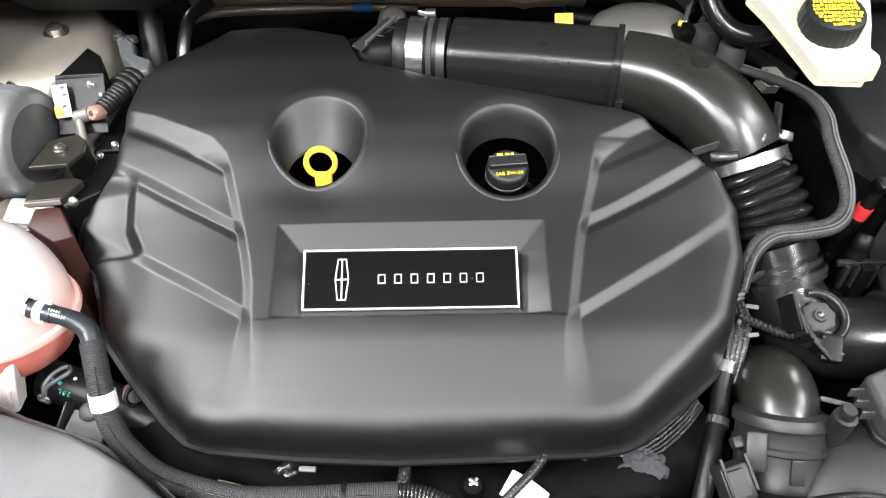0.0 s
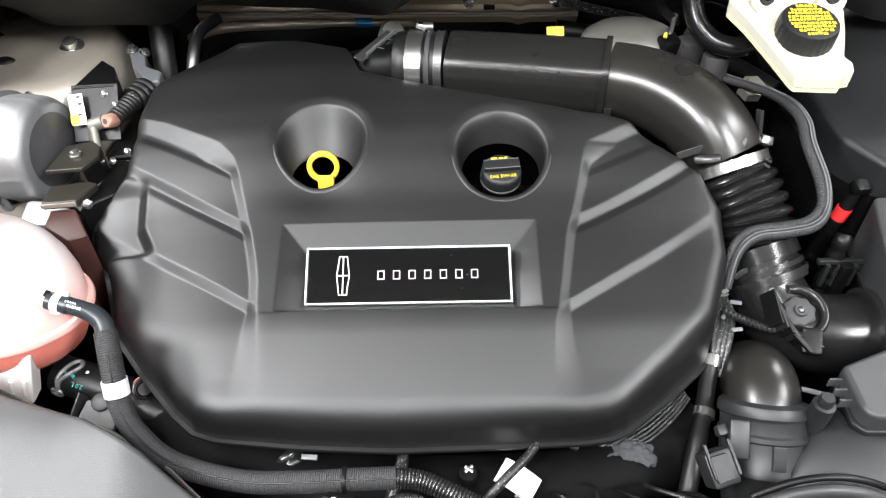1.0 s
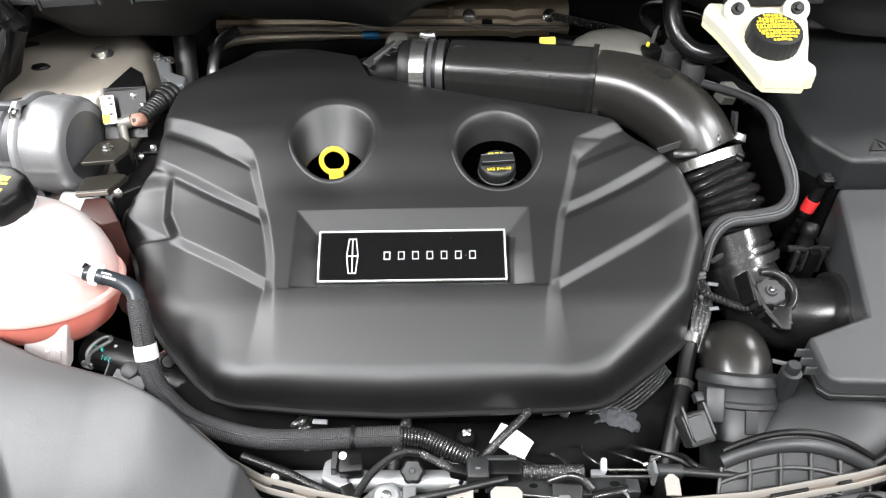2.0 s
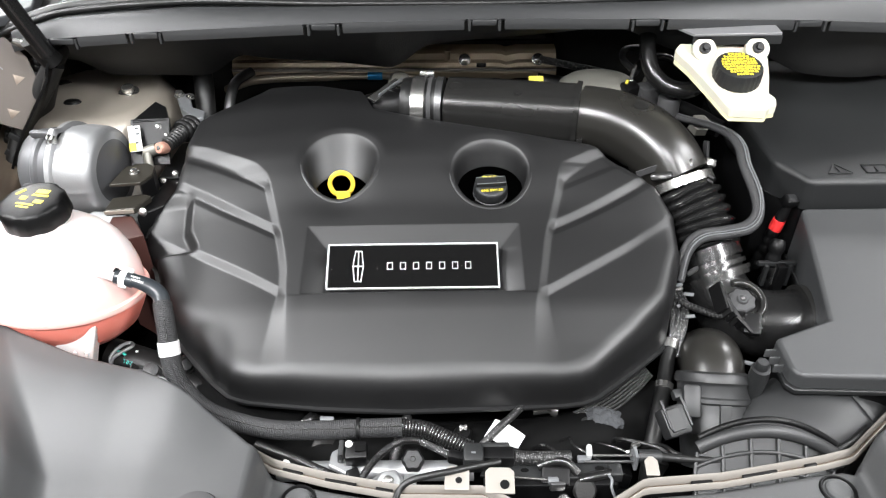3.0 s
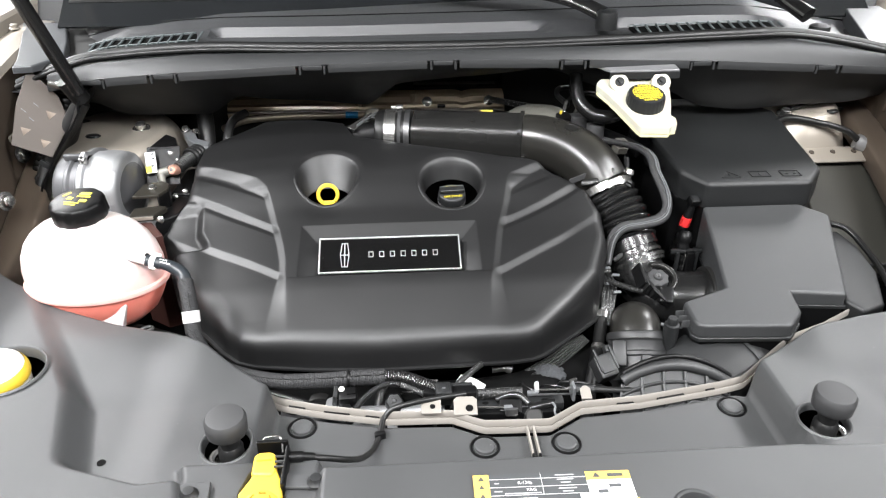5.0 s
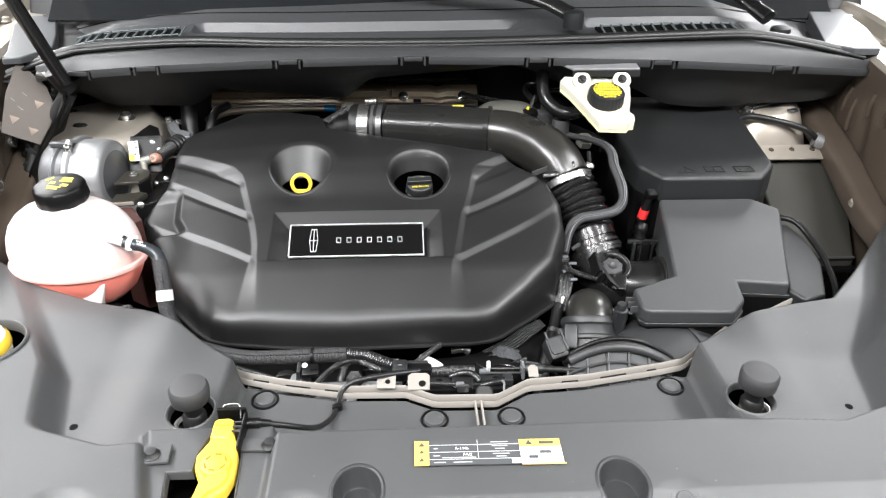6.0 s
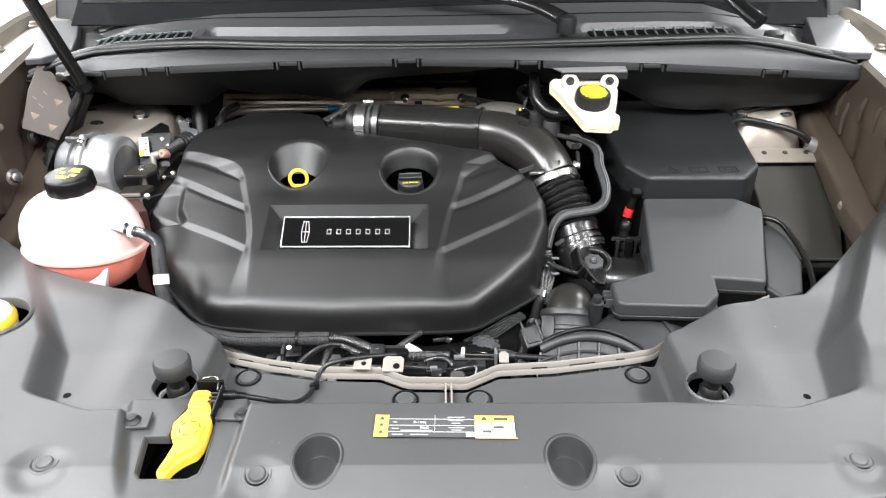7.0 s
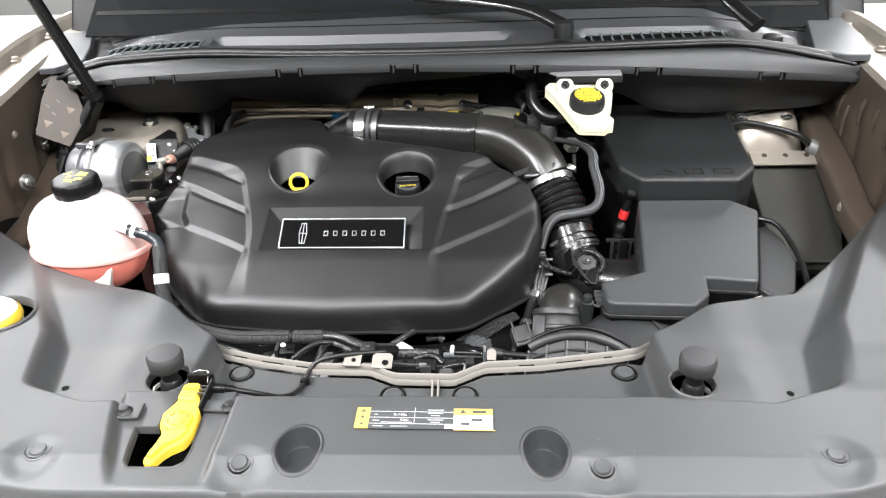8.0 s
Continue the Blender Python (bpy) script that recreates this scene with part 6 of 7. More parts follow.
tower(-1)
tower(1)
tb = thing("tower_bracket", (0.63, 0.235, 0.04), "champagne painted bracket plate with holes", "bracket")
part("plate", box((0.632, 0.232, 0.040), (0.135, 0.036, 0.004), 0.0015, rot=pose(0, 0, 0, 22, 0, 0)), PAINT, tb)
for k in range(3):
    part("plate_hole", lathe([(0, 0.0006), (0.004, 0.0006), (0.005, -0.0005)], Matrix.Translation((0.59 + 0.038 * k, 0.236, 0.0445)) @ pose(0, 0, 0, 22, 0, 0), seg=14), HINGE, tb)
gc = thing("ground_cable", (0.62, 0.25, 0.06), "black cable with grey connector crossing the strut tower", "cable")
part("wire", tube([(0.520, 0.250, 0.095), (0.550, 0.262, 0.098), (0.600, 0.250, 0.092), (0.645, 0.243, 0.080), (0.672, 0.240, 0.062)], 0.0055, seg=12), RUBBER, gc)
part("wire", tube([(0.525, 0.262, 0.092), (0.560, 0.285, 0.103), (0.610, 0.300, 0.112), (0.65, 0.32, 0.110)], 0.004, seg=10), RUBBER, gc)
part("connector", lathe([(0, 0.016), (0.008, 0.016), (0.0125, 0.012), (0.0135, 0.0), (0.0135, -0.014), (0, -0.014)], axis_at((0.682, 0.240, 0.055), (0.8, -0.3, -0.3)), seg=10), ALU, gc)

# ==== fenders ====


def fender(side):
    t = thing("inner_fender", (side * 0.76, 0.0, -0.10), "champagne painted inner fender with stamped ribs and flange", "body panel", "fenders")

    def wall(u, v):
        y = -0.30 + 0.86 * v
        z = -0.22 + 0.385 * u + 0.06 * step(-0.1, 0.45, y) * u
        x = 0.725 + 0.010 * math.sin(z * 30) * 0.3 + 0.02 * step(0.25, 0.0, y) * 0
        for k in range(7):
            yc = -0.22 + k * 0.105
            x += 0.006 * math.exp(-((y - yc) / 0.012) ** 2) * step(0.25, 0.45, u) * (1 - step(0.75, 0.92, u))
        return (side * x, y, z)
    part("wall", sheet(40, 90, wall, 0.002), PAINT_SHADED, t, smooth=60)

    def flange(u, v):
        y = -0.32 + 1.0 * v
        zt = 0.165 + 0.06 * step(-0.1, 0.45, y)
        prof = [(0.724, zt), (0.730, zt + 0.008), (0.760, zt + 0.010), (0.785, zt + 0.004), (0.790, zt + 0.022), (0.797, zt + 0.028), (0.820, zt + 0.024), (0.838, zt + 0.008), (0.845, zt - 0.40)]
        k = u * (len(prof) - 1)
        i = min(int(k), len(prof) - 2)
        f = k - i
        return (side * (prof[i][0] * (1 - f) + prof[i + 1][0] * f), y, prof[i][1] * (1 - f) + prof[i + 1][1] * f)
    part("outer_skin", sheet(24, 40, flange), PAINT, t, smooth=30)
    part("lower_rail", tube([(side * 0.712, 0.40, 0.075), (side * 0.706, 0.315, 0.068), (side * 0.702, 0.205, 0.038), (side * 0.698, 0.1256, 0.008), (side * 0.690, 0.03, -0.012), (side * 0.69, -0.25, -0.05)], 0.024, seg=24, square=4.0, up_dir=(0, 0, 1)), PAINT_SHADED, t)
    for k in range(4):
        bolt((side * (0.772), 0.02 + 0.13 * k, 0.175 + 0.06 * step(-0.1, 0.45, 0.02 + 0.13 * k)), (0, 0, 1), 0.006, PAINT, t)
    return t


fl = fender(-1)
fr_ = fender(1)
for x, y, z in ((-0.7200, 0.215, 0.085), (-0.695, 0.085, 0.066)):
    bolt((x, y, z), (1, -0.4, 0.25), 0.0088, STEEL, fl, washer=1.6)
part("liner", sheet(20, 14, lambda u, v: (-0.705 + 0.006 * math.sin(u * 9), -0.10 + 0.24 * u, -0.20 + (0.20 + 0.03 * math.sin(u * 4)) * v), 0.003), BLACK, fl, "black plastic liner panel", smooth=60)
for y, z in ((0.062, -0.006), (0.022, -0.016)):
    part("rail_boss", lathe([(0, 0.008), (0.008, 0.007), (0.012, 0)], axis_at((0.678, y + 0.030, z + 0.014), (-0.4, -0.3, 0.8)), seg=20), PAINT, fr_)

for (ya, za), (yb, zb) in (((0.2566, 0.1522), (0.2693, 0.1063)), ((0.2379, 0.1376), (0.2426, 0.0783)), ((0.1903, 0.1627), (0.1972, 0.1205)), ((0.145, 0.160), (0.150, 0.115)), ((0.10, 0.150), (0.105, 0.11))):
    part("stamped_bead", tube([(0.722, ya, za), (0.719, (ya + yb) / 2, (za + zb) / 2), (0.722, yb, zb)], 0.0045, seg=10), PAINT_SHADED, fr_)
for k in range(5):
    yy = 0.30 - 0.075 * k
    bolt((-0.722, yy - 0.02, 0.135 - 0.02 * (k % 2)), (1, -0.3, 0.2), 0.005, PAINT, fl, name="panel_boss")

drain = thing("drain_hoses", (-0.66, 0.21, 0.08), "black rubber hoses and liner below the hood hinge", "hose")
part("hose_body", tube([(-0.612, 0.225, 0.165), (-0.640, 0.215, 0.125), (-0.672, 0.200, 0.080), (-0.690, 0.170, 0.020), (-0.695, 0.14, -0.06)], 0.013, seg=18), RUBBER, drain)
part("hose_body", tube([(-0.640, 0.245, 0.165), (-0.662, 0.232, 0.120), (-0.694, 0.215, 0.070), (-0.708, 0.190, 0.010), (-0.710, 0.16, -0.06)], 0.010, seg=16, rib=(30, 0.0012)), BLACK, drain)
part("liner_panel", sheet(14, 12, lambda u, v: (-0.600 - 0.100 * v + 0.006 * math.sin(u * 7), 0.262 - 0.10 * u, 0.178 - 0.165 * v + 0.010 * math.sin(u * 5 + v * 4)), 0.003), BLACK, drain, "black plastic liner", smooth=60)
for k in range(3):
    part("hose_clip", box((-0.664 - 0.010 * k, 0.192 - 0.006 * k, 0.100 - 0.022 * k), (0.020, 0.006, 0.010), 0.002, rot=pose(0, 0, 0, 0, 40, 0)), BOX, drain)

# hinge plate and gas strut
hp = thing("hood_hinge_plate", (-0.66, 0.22, 0.12), "brown painted steel hinge plate with stamped triangles", "hinge")
b = prism([(-0.058, -0.050), (0.0, -0.086), (0.045, -0.030), (0.040, 0.020), (0.006, 0.078), (-0.030, 0.020)], -0.0015, 0.0015, 0.0006)
HM = Matrix.Translation((-0.672, 0.205, 0.158)) @ pose(0, 0, 0, 62, 0, 30) @ Matrix.Scale(0.84, 4)
b.transform(HM)
part("plate", b, HINGE, hp)
for x, y in ((0.018, -0.010), (-0.030, -0.030), (-0.005, -0.058)):
    q = lathe([(0, 0.003), (0.010, 0.0012)], HM @ Matrix.Translation((x, y, 0.001)), seg=3)
    part("stamped_triangle", q, PAINT_SHADED, hp)
for x, y in ((-0.022, 0.006), (0.0, 0.012), (-0.014, -0.012)):
    q = box((x, y, 0.0016), (0.010, 0.0012, 0.0006), 0.0002, rot=pose(0, 0, 0, 0, 0, -55))
    q.transform(HM)
    part("print_bar", q, GREYARM, hp)
part("ball_stud", tube([(-0.650, 0.222, 0.195), (-0.628, 0.210, 0.195)], 0.0055, seg=12), STEEL, hp)
st = thing("hood_gas_strut", (-0.62, 0.205, 0.19), "black gas strut holding up the hood", "gas strut")
part("rod", tube([(-0.600, 0.195, 0.190), (-0.6316, 0.150, 0.3469), (-0.680, 0.080, 0.590), (-0.715, 0.03, 0.80)], 0.0105, seg=16), GLOSS, st)
part("socket", tube([(-0.605, 0.212, 0.172), (-0.618, 0.200, 0.207)], 0.0135, seg=18), RUBBER, st)

# ==== cowl, seal, grilles ====
CW = [(-0.66, 0.225, 0.192), (-0.637, 0.218, 0.198), (-0.473, 0.199, 0.214), (-0.25, 0.182, 0.228), (-0.056, 0.172, 0.235), (0.142, 0.182, 0.229), (0.352, 0.205, 0.217), (0.60, 0.222, 0.200), (0.73, 0.235, 0.190)]
SEAL = [(-0.706, 0.242, 0.185), (-0.65, 0.244, 0.207), (-0.579, 0.254, 0.224), (-0.427, 0.258, 0.233), (-0.243, 0.24, 0.234), (0.006, 0.224, 0.238), (0.233, 0.234, 0.241), (0.408, 0.248, 0.243), (0.506, 0.255, 0.242), (0.605, 0.256, 0.228), (0.713, 0.25, 0.206)]


def cw(x):
    return (lerp_line([(p[0], p[1]) for p in CW], x), lerp_line([(p[0], p[2]) for p in CW], x))


def sl(x):
    return (lerp_line([(p[0], p[1]) for p in SEAL], x), lerp_line([(p[0], p[2]) for p in SEAL], x))


cowl = thing("cowl_panel", (0, 0.28, 0.2), "dark grey plastic cowl panel with rubber hood seal", "cowl")


def apron(u, v):
    x = -0.655 + 1.385 * u
    y0, z0 = cw(x)
    y1, z1 = sl(x)
    f = v
    return (x, y0 + (y1 - 0.010 - y0) * f, z0 + (z1 - 0.004 - z0) * f + 0.010 * math.sin(f * math.pi))


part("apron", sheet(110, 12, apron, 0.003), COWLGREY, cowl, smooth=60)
part("hood_seal", tube([(p[0], p[1], p[2] + 0.004) for p in SEAL], 0.0085, seg=16, steps=10), RUBBER, cowl, "black rubber hood seal")
part("seal_lip", tube([(p[0], p[1] - 0.012, p[2] + 0.003) for p in SEAL], 0.004, seg=10, steps=10), RUBBER, cowl)


COWL_RUN = [(0.0, -0.006), (0.10, -0.007), (0.40, -0.004), (0.47, -0.014), (0.60, -0.012), (0.64, 0.003), (1.0, 0.024)]
COWL_PLAIN = [(0.0, -0.006), (0.10, -0.007), (0.40, -0.004), (0.64, 0.003), (1.0, 0.024)]


def tray(u, v):
    x = -0.72 + 1.46 * u
    y1, z1 = sl(x)
    y = y1 + (0.462 - y1) * v
    k = (1 - step(0.115, 0.145, x)) + step(0.245, 0.265, x) * (1 - step(0.53, 0.55, x))
    k *= step(-0.44, -0.425, x)
    z = z1 + lerp_line(COWL_RUN, v) * k + lerp_line(COWL_PLAIN, v) * (1 - k)
    return (x, y, z)


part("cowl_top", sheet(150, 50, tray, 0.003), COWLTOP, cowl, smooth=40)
part("cowl_seam", tube([tuple(Vector(tray(k / 16, 0.80)) + Vector((0, 0, 0.0006))) for k in range(17)], 0.0012, seg=6, steps=3), BLACK, cowl)
CLIPS = (-0.585, -0.473, -0.25, -0.056, 0.142, 0.352, 0.565)
for xm in CLIPS:
    y0, z0 = cw(xm)
    part("clip", box((xm, y0 + 0.001, z0 - 0.004), (0.030, 0.008, 0.008), 0.002), COWLGREY, cowl)
    for dx in (-0.018, 0.018):
        part("clip_ear", box((xm + dx, y0 - 0.002, z0 - 0.007), (0.0035, 0.006, 0.013), 0.001), COWLGREY, cowl)
for xa, xb in zip((-0.655,) + CLIPS, CLIPS + (0.725,)):
    xa, xb = xa + (0.024 if xa > -0.65 else 0.0), xb - (0.024 if xb < 0.72 else 0.0)
    if xb - xa < 0.03:
        continue

    def lip(u, v, xa=xa, xb=xb):
        x = xa + (xb - xa) * u
        y0, z0 = cw(x)
        return (x, y0 - 0.0035 - 0.001 * math.sin(v * 3), z0 + 0.0015 - 0.0115 * v)
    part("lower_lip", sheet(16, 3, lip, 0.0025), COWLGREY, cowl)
for xa, xb, depth, n, lean in ((-0.612, -0.440, 0.062, 11, -24), (0.268, 0.520, 0.046, 14, -14)):
    def spot(x, f, up=0.0):
        y0, z0 = sl(x)
        return (x - 0.010 * f, y0 + 0.016 + depth * f, z0 + 0.0015 + 0.006 * f + up)

    g = part("grille_frame", sheet(24, 4, lambda u, v: spot(xa + (xb - xa) * u, v, -0.001), 0.004), SHADEBLACK, cowl, "recessed air grille, its depth blackened as shade")
    for k in range(n + 1):
        x = xa + (xb - xa) * k / n
        part("slat", tube([spot(x, 0.0, 0.0015), spot(x + 0.004, 0.5, 0.0015), spot(x + 0.010, 1.0, 0.0015)], 0.0019, seg=6, steps=4), GRILLE, g)
    for f in ((0.0, 0.45, 1.0) if xa < 0 else (0.0, 1.0)):
        part("slat", tube([spot(xa + (xb - xa) * k / 8, f, 0.0012) for k in range(9)], 0.0016, seg=6, steps=3), GRILLE, g)
part("corner_flap", prism([(0.650, 0.262), (0.690, 0.236), (0.735, 0.235), (0.765, 0.330), (0.770, 0.440), (0.700, 0.430)], 0.215, 0.228, 0.003, lift=lambda x, y: 0.10 * (y - 0.25)), FLAP, cowl, "pale grey plastic corner flap")
part("corner_flap", prism([(0.735, 0.190), (0.790, 0.200), (0.810, 0.330), (0.772, 0.330)], 0.196, 0.205, 0.003), FLAP, cowl, "pale grey plastic corner flap")
part("corner_flap", prism([(-0.640, 0.270), (-0.672, 0.225), (-0.700, 0.220), (-0.705, 0.250), (-0.735, 0.340), (-0.775, 0.450), (-0.700, 0.445), (-0.660, 0.340)], 0.212, 0.224, 0.003, lift=lambda x, y: 0.06 * (y - 0.25)), FLAP, cowl, "pale grey plastic corner flap")
for xx in (-0.725, 0.800):
    part("pillar_foot", box((xx, 0.520, 0.27), (0.075, 0.05, 0.16), 0.012, rot=pose(0, 0, 0, -30, 0, 0)), BLACK, cowl, "black pillar trim")

ws = thing("windscreen", (0, 0.7, 0.3), "dark tinted windscreen above the cowl", "windscreen")
part("glass", sheet(24, 12, lambda u, v: (-0.70 + 1.44 * u, 0.458 + 0.012 * (1 - (2 * u - 1) ** 2) + 0.53 * (1.09 * v - 0.09), 0.266 + 0.37 * (1.09 * v - 0.09)), 0.004), TINT, ws, smooth=60)
part("lower_edge_trim", sheet(40, 2, lambda u, v: (-0.69 + 1.42 * u, 0.452 + 0.012 * (1 - (2 * u - 1) ** 2) + 0.010 * v, 0.266 + 0.006 * v), 0.002), RUBBER, ws)


def wiper(x, y, pts, drop=0.0):
    w = thing("wiper_arm", (x, y, 0.24), "black wiper arm with round pivot cap", "wiper", "wipers")
    part("pivot_cap", lathe([(0, 0.030 - drop), (0.012, 0.0295 - drop), (0.0165, 0.027 - drop), (0.0175, 0.022 - drop), (0.0175, 0.0 - drop), (0, 0 - drop)], Matrix.Translation((x, y, 0.246)), seg=30), BOX, w)
    part("arm", tube(pts, lambda u: 0.0145 - 0.005 * u, seg=14, flat=0.6), GLOSS, w)
    part("arm_edge", tube([(p[0] - 0.012, p[1] - 0.004, p[2] + 0.002) for p in pts], 0.0022, seg=8), STEEL, w)


wiper(0.220, 0.300, [(0.214, 0.306, 0.268), (0.176, 0.340, 0.281), (0.126, 0.372, 0.288), (0.060, 0.392, 0.294), (-0.05, 0.405, 0.302)])
wiper(0.600, 0.325, [(0.560, 0.300, 0.262), (0.545, 0.350, 0.276), (0.525, 0.430, 0.304), (0.49, 0.58, 0.390)], 0.034)

# ==== firewall ====
fw = thing("firewall", (0, 0.42, 0.0), "black moulded insulation on the firewall", "firewall", kind="structure")


def curtain(u, v):
    x = -0.66 + 1.385 * u
    y0, z0 = cw(x)
    wob = noise.noise(Vector((x * 7, v * 2, 3.1)))
    y = y0 + 0.012 - 0.006 * math.sin(x * 31) * v + (0.045 + 0.050 * (1 - step(-0.18, -0.12, x))) * v + 0.010 * wob * v
    bottom = 0.132 - 0.022 * step(-0.64, -0.57, x) * (1 - step(-0.46, -0.38, x)) + 0.018 * step(-0.44, -0.38, x) * (1 - step(-0.18, -0.12, x)) + 0.010 * math.sin(x * 9) + 0.068 * step(-0.18, -0.12, x) * (1 - step(0.10, 0.22, x))  + 0.03 * step(0.10, 0.22, x) * (1 - step(0.30, 0.40, x))
    return (x, y, z0 - 0.004 + (bottom - z0) * v)


part("front_curtain", sheet(120, 14, curtain, 0.004), FELT, fw, smooth=60)
part("bulkhead", box((0, 0.46, -0.14), (1.60, 0.02, 0.68), 0.004), FELT, fw)
part("shelf_under_cowl", sheet(40, 6, lambda u, v: (-0.70 + 1.42 * u, 0.26 + 0.20 * v, 0.208 + 0.012 * v), 0.003), FELT, fw)

cm_ = thing("cross_member", (-0.18, 0.38, 0.06), "brown painted steel cross member with bolts", "body panel")
def beam_face(u, v):
    x = -0.44 + 0.51 * u
    y = 0.430 - 0.042 * u
    prof = [(0.030, 0.110), (0.010, 0.108), (0.004, 0.105), (0.0, 0.097), (-0.006, 0.094), (-0.008, 0.089), (-0.012, 0.086), (-0.013, 0.080), (-0.008, 0.070)]
    k = v * (len(prof) - 1)
    i = min(int(k), len(prof) - 2)
    f = k - i
    dip = 0.004 * math.exp(-((x + 0.005) / 0.008) ** 2) + 0.004 * math.exp(-((x + 0.19) / 0.008) ** 2)
    return (x, y + prof[i][0] * (1 - f) + prof[i + 1][0] * f, prof[i][1] * (1 - f) + prof[i + 1][1] * f - dip - 0.012 * (1 - u))


part("beam", sheet(60, 24, beam_face, 0.003), BEAMPAINT_LIT, cm_, smooth=30)
for x, h in ((-0.194, 0.012), (-0.0972, 0.026)):
    part("stud", tube([(x, 0.404, 0.090 - h * 0.3), (x, 0.402, 0.090 + h * 0.7)], 0.0044, seg=12), BEAMPAINT_LIT, cm_)
for x, y, z in ((-0.0709, 0.393, 0.096), (0.0410, 0.381, 0.100)):
    bolt((x, y, z), (0, -0.8, 0.5), 0.0062, STEEL, cm_, washer=1.5)
part("beam_lip", tube([(-0.44, 0.4180, 0.0730), (-0.19, 0.3975, 0.0790), (0.07, 0.3760, 0.0850)], 0.0026, seg=10), RAILPAINT, cm_, "bright folded lip")
part("square_hole", box((-0.045, 0.3905, 0.088), (0.015, 0.006, 0.006), 0.001), BLACK, cm_)
part("black_plate", box((-0.03, 0.428, 0.128), (0.20, 0.012, 0.030), 0.003), GLOSS, cm_)
part("plate_edge", box((-0.02, 0.418, 0.122), (0.15, 0.010, 0.003), 0.001), GREYRUB, cm_)
pp = thing("steel_pipe", (-0.25, 0.33, 0.10), "slim metal pipe with blue band behind the cover", "pipe")
part("pipe", tube([(-0.440, 0.372, 0.060), (-0.39, 0.357, 0.082), (-0.30, 0.350, 0.089), (-0.19, 0.352, 0.088), (-0.14, 0.352, 0.086)], lambda u: 0.0066 - 0.002 * step(0.55, 0.62, u), seg=14), material("dull_pipe", (0.46, 0.40, 0.32), 0.4, metal=0.7), pp)
part("blue_band", tube([(-0.218, 0.3515, 0.0887), (-0.196, 0.3518, 0.0882)], 0.0058, seg=14), BLUE, pp, "blue identification band")
part("riser_pipe", tube([(-0.425, 0.285, 0.02), (-0.421, 0.300, 0.060), (-0.415, 0.335, 0.086), (-0.395, 0.365, 0.092)], 0.0075, seg=14), DARKSTEEL, pp)
part("rear_hose", tube([(-0.452, 0.270, 0.00), (-0.450, 0.285, 0.06), (-0.455, 0.32, 0.105), (-0.47, 0.36, 0.13)], 0.014, seg=16), RUBBER, pp)

# vacuum pump dome, plugs and tag behind the duct
vp = thing("vacuum_pump", (0.10, 0.24, 0.08), "grey cast metal vacuum pump behind the duct", "pump")
part("dome", lathe([(0, 0.048), (0.022, 0.0472), (0.036, 0.043), (0.045, 0.036), (0.050, 0.022), (0.051, -0.03), (0, -0.03)], Matrix.Translation((0.105, 0.242, 0.086)) @ Matrix.Diagonal((1.15, 0.85, 1, 1)), seg=40), CASTGREY, vp)
part("plug", box((0.142, 0.214, 0.122), (0.022, 0.020, 0.020), 0.003, rot=pose(0, 0, 0, 10, 0, 25)), BLACK, vp)
part("plug", box((0.165, 0.212, 0.116), (0.026, 0.022, 0.030), 0.003, rot=pose(0, 0, 0, 5, 0, 10)), GREYRUB, vp, "grey connector body")
part("plug_clip", box((0.146, 0.224, 0.142), (0.005, 0.026, 0.004), 0.001, rot=pose(0, 0, 0, 35, 0, -25)), STEEL, vp)
part("plug_clip", box((0.137, 0.214, 0.134), (0.004, 0.006, 0.005), 0.001, rot=pose(0, 0, 0, 35, 0, -25)), YELLOW_INK, vp, "yellow locking tab")
part("plug_nut", lathe([(0, 0.004), (0.005, 0.004), (0.006, 0.0), (0.006, -0.01)], axis_at((0.168, 0.226, 0.1345), (0, -0.5, 0.8)), seg=6), STEEL, vp)
part("plug_loom", tube([(0.146, 0.228, 0.146), (0.138, 0.255, 0.150), (0.150, 0.29, 0.150), (0.19, 0.32, 0.14)], 0.0045, seg=10), RUBBER, vp)
part("plug_loom", tube([(0.150, 0.232, 0.140), (0.165, 0.262, 0.142), (0.200, 0.285, 0.140), (0.24, 0.30, 0.12)], 0.0055, seg=10), GLOSS, vp)
part("silver_loom", tube([(0.040, 0.352, 0.112), (0.0918, 0.336, 0.106), (0.135, 0.325, 0.100), (0.17, 0.31, 0.09)], 0.0050, seg=12, rib=(60, 0.0005)), SILVERBRAID, vp, "silver speckled braided wire")
part("grey_cylinder", lathe([(0, 0.015), (0.013, 0.015), (0.0145, 0.012), (0.0145, -0.04), (0, -0.04)], Matrix.Translation((0.190, 0.192, 0.108)), seg=28), GREYRUB, vp)
part("bracket_nut", lathe([(0, 0.006), (0.008, 0.006), (0.010, 0.003), (0.014, 0.002), (0.014, -0.01), (0, -0.01)], axis_at((0.228, 0.168, 0.096), (0, -0.4, 0.9)), seg=6), CASTGREY, vp)
part("rear_tube", tube([(0.03, 0.30, 0.10), (0.12, 0.285, 0.09), (0.22, 0.25, 0.08), (0.27, 0.20, 0.07)], 0.012, seg=16), BLACK, vp)
tag = solo("yellow_warning_tag", box((0.022, 0.250, 0.121), (0.020, 0.002, 0.015), 0.0005, rot=pose(0, 0, 0, -40, 0, 2)), YELLOW_INK, "small yellow warning tag on the wiring", "tag")
tr = thing("cover_fastener", (-0.19, 0.20, 0.12), "bright spring steel clip at the cover edge", "clip")
part("spring", box((-0.1830, 0.2230, 0.1230), (0.012, 0.062, 0.0035), 0.001, rot=pose(0, 0, 0, 4, 14, -33)), STEEL, tr)
